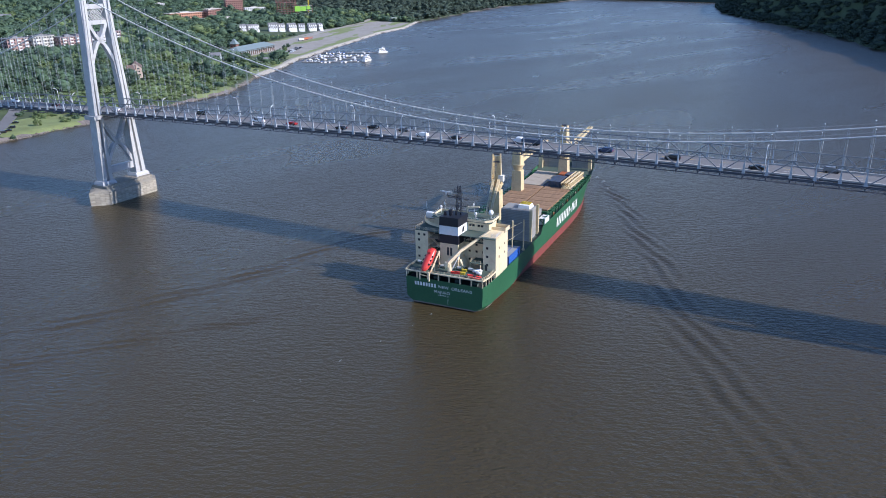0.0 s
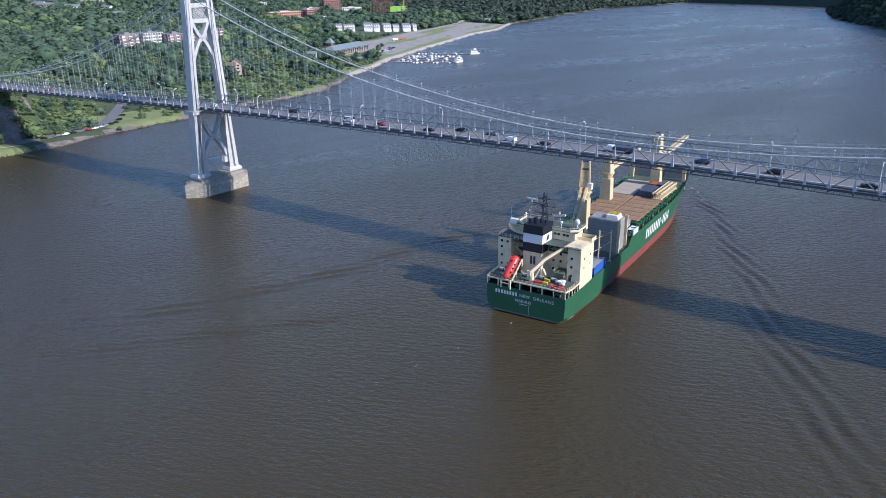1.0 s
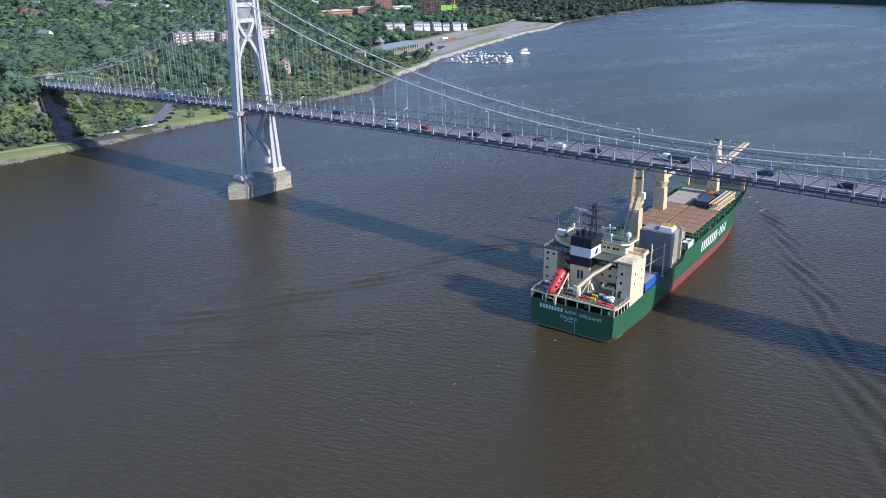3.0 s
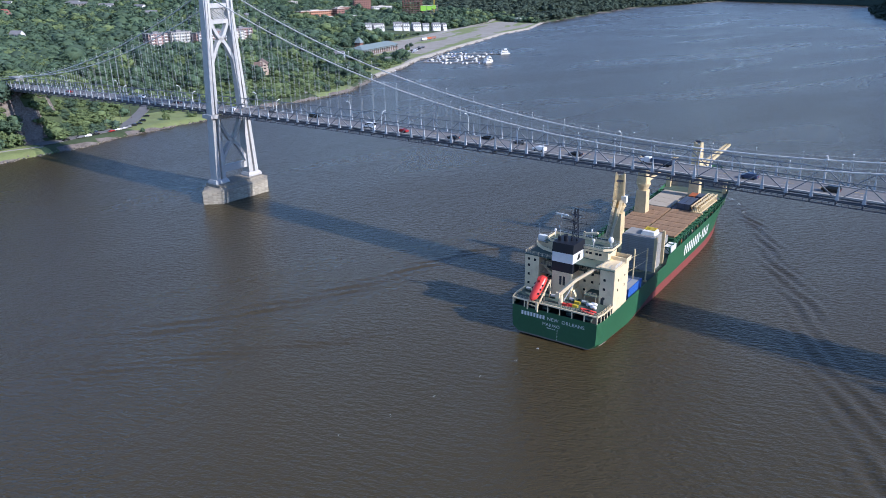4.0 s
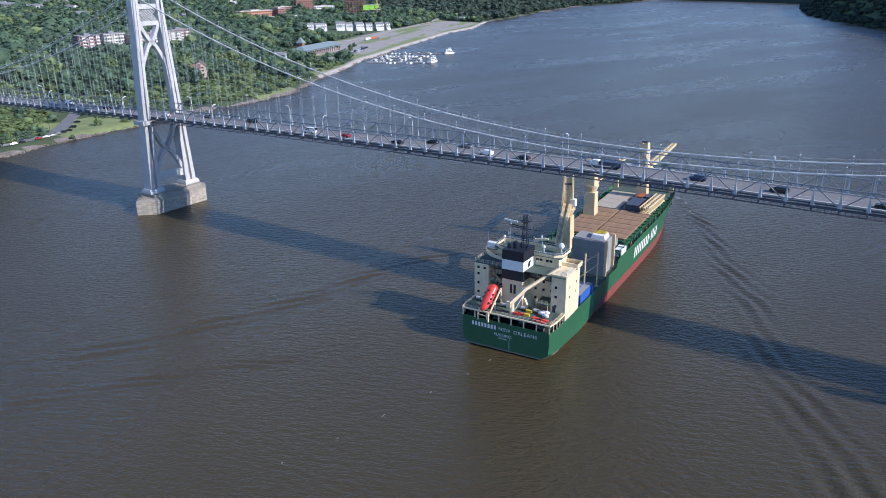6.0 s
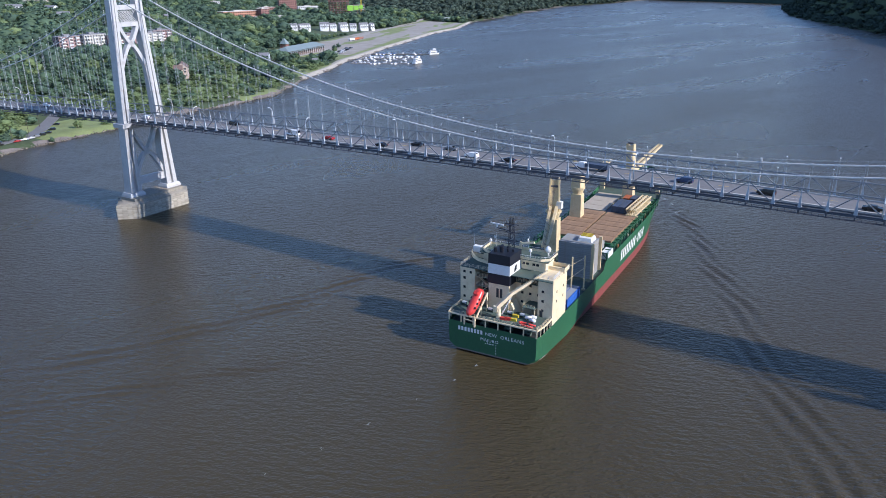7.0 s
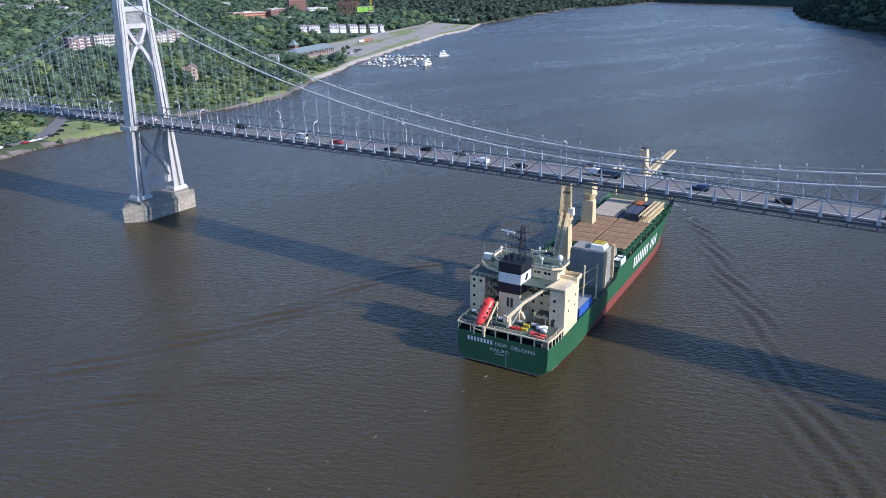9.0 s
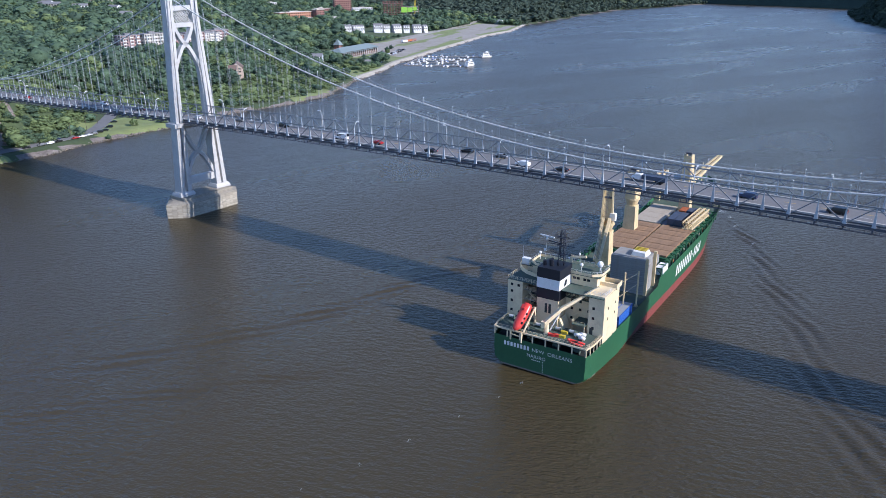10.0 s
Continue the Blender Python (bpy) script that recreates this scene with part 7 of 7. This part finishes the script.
def bridge_end():
    """Stone pylons and a low building where the bridge meets the bluff."""
    for s in (-1, 1):
        t = empty("bridge_abutment", pose(SIDE - 14, s * 8.6, 29), "grey stone abutment pylon at the end of the bridge", "abutment", "bridge abutments")
        bm = bmesh.new()
        prism(bm, [(-4, -2.4), (4, -2.4), (4, 2.4), (-4, 2.4)], -8, 11.5)
        part("pylon", bm, STONE_GREY, t)
        bm = bmesh.new()
        prism(bm, [(-4.5, -2.9), (4.5, -2.9), (4.5, 2.9), (-4.5, 2.9)], 11.5, 12.3)
        part("cap", bm, STONE_GREY, t)
    bm = bmesh.new()
    box(bm, SIDE - 15, SIDE - 0.3, -9, 9, 18, 35.7)
    solo("abutment_wall", bm, STONE_GREY, "grey stone abutment wall under the bridge end", "abutment", kind="structure")
    bm = bmesh.new()
    box(bm, SIDE - 160, SIDE - 0.3, -5.6, 5.6, 33, 37.1)
    solo("approach_road", bm, ASPHALT, "asphalt approach road on the bluff", "road", kind="structure")
    building("toll_building", -217, -17, 8, 20, 10, 4.0, TAN_WALL, CONCRETE, "low tan flat-roofed building beside the bridge end", "building", 1, 6, z=37.5, sink=8)


def marina():
    dock_mat = material("weathered_dock_planks", (0.26, 0.25, 0.24), 0.85, vary=0.15, size=2.0)
    a, b, c, d = (Vector(site(*p)[:2]) for p in ((-252, 553), (-193, 603), (-296, 668), (-230, 721)))
    t = empty("marina_dock", pose(0, 0, 0), "grey floating marina docks with finger piers", "dock")

    def deck(p, q, w):
        bm = bmesh.new()
        beam(bm, (p.x, p.y, 0.45), (q.x, q.y, 0.45), w, 0.5)
        part("walkway", bm, dock_mat, t)
    deck(a, b, 3.0)
    deck(c, d, 3.0)
    deck(b, b.lerp(d, 0.25), 2.6)
    lanes = []
    for k in (0.3, 0.5, 0.7):
        p, q = a.lerp(c, k), b.lerp(d, k) * 0.86 + a.lerp(c, k) * 0.14
        deck(p, q, 2.0)
        lanes.append((p, q))
    deck(a, c, 2.4)
    lanes += [(a, b), (c, d)]
    rng = random.Random(12)
    made = []
    for hull_len, cab in ((7.5, 1), (9.5, 1), (11.5, 1), (6.5, 0)):
        v = empty("motor_boat", pose(0, 0, -50), "white motor boat moored at the marina dock", "boat", "moored boats")
        bm = bmesh.new()
        rows = []
        for f, w, zz in ((-0.5, 0.85, 0.9), (-0.2, 1.0, 0.95), (0.15, 0.95, 1.05), (0.38, 0.55, 1.25), (0.5, 0.03, 1.4)):
            bw = w * hull_len * 0.155
            rows.append([bm.verts.new(p) for p in ((-bw, f * hull_len, zz), (-bw * 0.7, f * hull_len * 0.96, -0.2), (bw * 0.7, f * hull_len * 0.96, -0.2), (bw, f * hull_len, zz))])
        for p, q in zip(rows, rows[1:]):
            for i in range(4):
                bm.faces.new((p[i], p[(i + 1) % 4], q[(i + 1) % 4], q[i]))
        bm.faces.new(rows[0])
        bm.faces.new(rows[-1][::-1])
        bmesh.ops.recalc_face_normals(bm, faces=bm.faces[:])
        part("hull", bm, WHITE, v)
        for k in range(cab):
            bm = bmesh.new()
            w = hull_len * 0.115
            prism(bm, [(-w, -hull_len * 0.14), (w, -hull_len * 0.14), (w, hull_len * 0.24), (-w, hull_len * 0.24)], 0.95 + k * 1.3, 1.95 + k * 1.2, top=[(-w * 0.8, -hull_len * 0.12), (w * 0.8, -hull_len * 0.12), (w * 0.7, hull_len * 0.08), (-w * 0.7, hull_len * 0.08)])
            part("cabin", bm, WHITE, v)
            bm = bmesh.new()
            box(bm, -w * 0.96, w * 0.96, -hull_len * 0.15, hull_len * 0.12, 1.5 + k * 1.25, 1.85 + k * 1.25)
            part("cabin_window", bm, GLASS_DARK, v)
        bm = bmesh.new()
        box(bm, -hull_len * 0.11, hull_len * 0.11, -hull_len * 0.46, -hull_len * 0.16, 0.9, 1.05)
        part("cockpit", bm, TARP, v)
        if cab == 0:
            bm = bmesh.new()
            box(bm, -0.8, 0.8, -2, 1, 0.95, 1.5)
            part("cockpit_cover", bm, BLUE_BOX, v)
        made.append(v)
    used = set()
    for p, q in lanes:
        n = int((q - p).length / 4.8)
        dirv = (q - p).normalized()
        turn = math.degrees(math.atan2(dirv.y, dirv.x))
        for i in range(1, n):
            if rng.random() < 0.18:
                continue
            k = rng.randrange(4)
            side = rng.choice((-1, 1))
            pos = p + (q - p) * (i / n) + Vector((-dirv.y, dirv.x)) * side * (2.2 + (7.5, 9.5, 11.5, 6.5)[k] / 2)
            m = pose(pos.x, pos.y, 0, 0, 0, turn + (0 if side > 0 else 180))
            if k in used:
                copy_thing(made[k], m)
            else:
                used.add(k)
                made[k].matrix_world = m
    for k in range(4):
        if k not in used:
            made[k].matrix_world = site_pose(-262, 545 - 9 * k, 0)
    # the large white excursion boats at the outer corners
    for x, y, l, turn in ((-191, 612, 21, 100), (-227, 726, 15, 60)):
        v = empty("excursion_boat", site_pose(x, y, 0, turn), "large white three-deck excursion boat at the dock end", "boat", "excursion boats")
        bm = bmesh.new()
        prism(bm, [(-l / 2, -2.4), (l * 0.3, -2.4), (l / 2, 0), (l * 0.3, 2.4), (-l / 2, 2.4)], -0.3, 1.9, top=[(-l / 2, -2.8), (l * 0.32, -2.8), (l * 0.54, 0), (l * 0.32, 2.8), (-l / 2, 2.8)])
        part("hull", bm, WHITE, v)
        for k, (f0, f1) in enumerate(((-0.42, 0.28), (-0.4, 0.2), (-0.1, 0.12))):
            bm = bmesh.new()
            box(bm, l * f0, l * f1, -2.3 + 0.2 * k, 2.3 - 0.2 * k, 1.9 + k * 2.2, 4.1 + k * 2.2)
            deck_part = part("deckhouse", bm, WHITE, v)
            for s in (-1, 1):
                bm = bmesh.new()
                y0, y1 = sorted((s * (2.3 - 0.2 * k), s * (2.34 - 0.2 * k)))
                box(bm, l * f0 + 0.8, l * f1 - 0.8, y0, y1, 2.7 + k * 2.2, 3.5 + k * 2.2)
                part("window_band", bm, GLASS_DARK, deck_part)
    v = empty("speed_boat", site_pose(-92, 735, 0, 10), "small white speed boat out on the river", "boat")
    bm = bmesh.new()
    prism(bm, [(-2.5, -0.8), (1.2, -0.9), (2.6, 0), (1.2, 0.9), (-2.5, 0.8)], 0, 1.0, top=[(-2.5, -1.0), (1.3, -1.1), (3.0, 0), (1.3, 1.1), (-2.5, 1.0)])
    part("hull", bm, WHITE, v)
    bm = bmesh.new()
    box(bm, -0.6, 0.4, -0.7, 0.7, 1.0, 1.7)
    part("windscreen", bm, GLASS_DARK, v)


bridge_end()
marina()


def lone_tree(x, y, h, seed, mat, label):
    """A single tree: bent tapering trunk with limbs, and a crown of many leaf clumps."""
    t = empty("tree", site_pose(x, y, ground_z(x, y), seed * 47), label, "tree", "single trees by the shore")
    bm = bmesh.new()
    tube(bm, (0, 0, -0.4), (0.1, 0, h * 0.45), h * 0.032, h * 0.02, n=7)
    for k in range(4):
        a = k * 1.6 + seed
        tube(bm, (0.08, 0, h * (0.28 + 0.05 * k)), (0.22 * h * math.cos(a), 0.22 * h * math.sin(a), h * (0.5 + 0.06 * k)), h * 0.013, h * 0.006, n=5)
    part("trunk", bm, BARK, t)
    v, f = CROWNS_FINE[seed % len(CROWNS_FINE)]
    part("crown", arrays_mesh("crown", [(p[0] * h, p[1] * h, p[2] * h) for p in v], [list(map(int, q)) for q in f], [mat]), None, t)


for i, (x, y, h) in enumerate(((-164, 22, 6), (-165, 31, 7), (-167, 39, 6), (-152, 64, 4), (-168, 96, 5), (-286, 512, 8), (-296, 524, 7), (-305, 540, 6), (-318, 560, 7), (-312, 575, 6), (-336, 640, 8), (-352, 662, 7), (-322, 535, 9), (-312, 522, 8), (-371, 700, 7), (-330, 610, 5))):
    lone_tree(x, y, h, i, (LEAF, LEAF_LIGHT, LEAF_DARK)[i % 3], ("mid-green", "yellow-green", "dark green")[i % 3] + " leafy tree standing alone near the shore")


def foam():
    """Scraps of white foam where the bow wave breaks."""
    rng = random.Random(17)
    bm = bmesh.new()
    for x, y, r, n in ((203, 134, 1.3, 7), (208, 127, 1.0, 5), (214, 117, 1.0, 5), (221, 105, 0.9, 4), (226, 96, 0.8, 3), (233, 83, 0.6, 2), (240, 67, 0.6, 2), (207, -52, 0.5, 6), (206, -62, 0.4, 5), (203, -75, 0.35, 4), (199, -90, 0.35, 5), (196, -104, 0.35, 4), (192, -118, 0.3, 4)):
        for k in range(n):
            px, py = x + rng.gauss(0, r * 0.5), y + rng.gauss(0, r * 1.1)
            z = wake_height(px, py) + 0.1
            s = rng.uniform(0.15, 0.42) * r
            turn = rng.uniform(-0.6, 0.2)
            pts = []
            for j in range(8):
                a = math.tau * j / 8
                u, w = 1.5 * s * math.cos(a) * rng.uniform(0.6, 1.2), 0.6 * s * math.sin(a) * rng.uniform(0.6, 1.2)
                pts.append((px + u * math.cos(turn) - w * math.sin(turn), py + u * math.sin(turn) + w * math.cos(turn)))
            prism(bm, pts, z - 0.3, z, top=[(px + (a - px) * 0.8, py + (b - py) * 0.8) for a, b in pts])
    solo("foam", bm, material("white_water_foam", (0.62, 0.64, 0.64), 0.9, vary=0.2, size=0.5), "scraps of white foam on the bow wave", "foam", kind="stuff")


foam()


def utility_pole(x, y, h):
    t = empty("utility_pole", site_pose(x, y, ground_z(x, y)), "slim grey utility pole beside the shore road", "pole", "poles by the shore road")
    bm = bmesh.new()
    tube(bm, (0, 0, -0.5), (0, 0, h), 0.16, 0.1, n=7)
    part("pole", bm, BARK, t)
    bm = bmesh.new()
    beam(bm, (-0.9, 0, h - 0.6), (0.9, 0, h - 0.6), 0.12, 0.12)
    part("crossarm", bm, BARK, t)


for x, y, h in ((-166, 48, 9.5), (-176, 66, 9.5), (-190, 84, 9.0)):
    utility_pole(x, y, h)
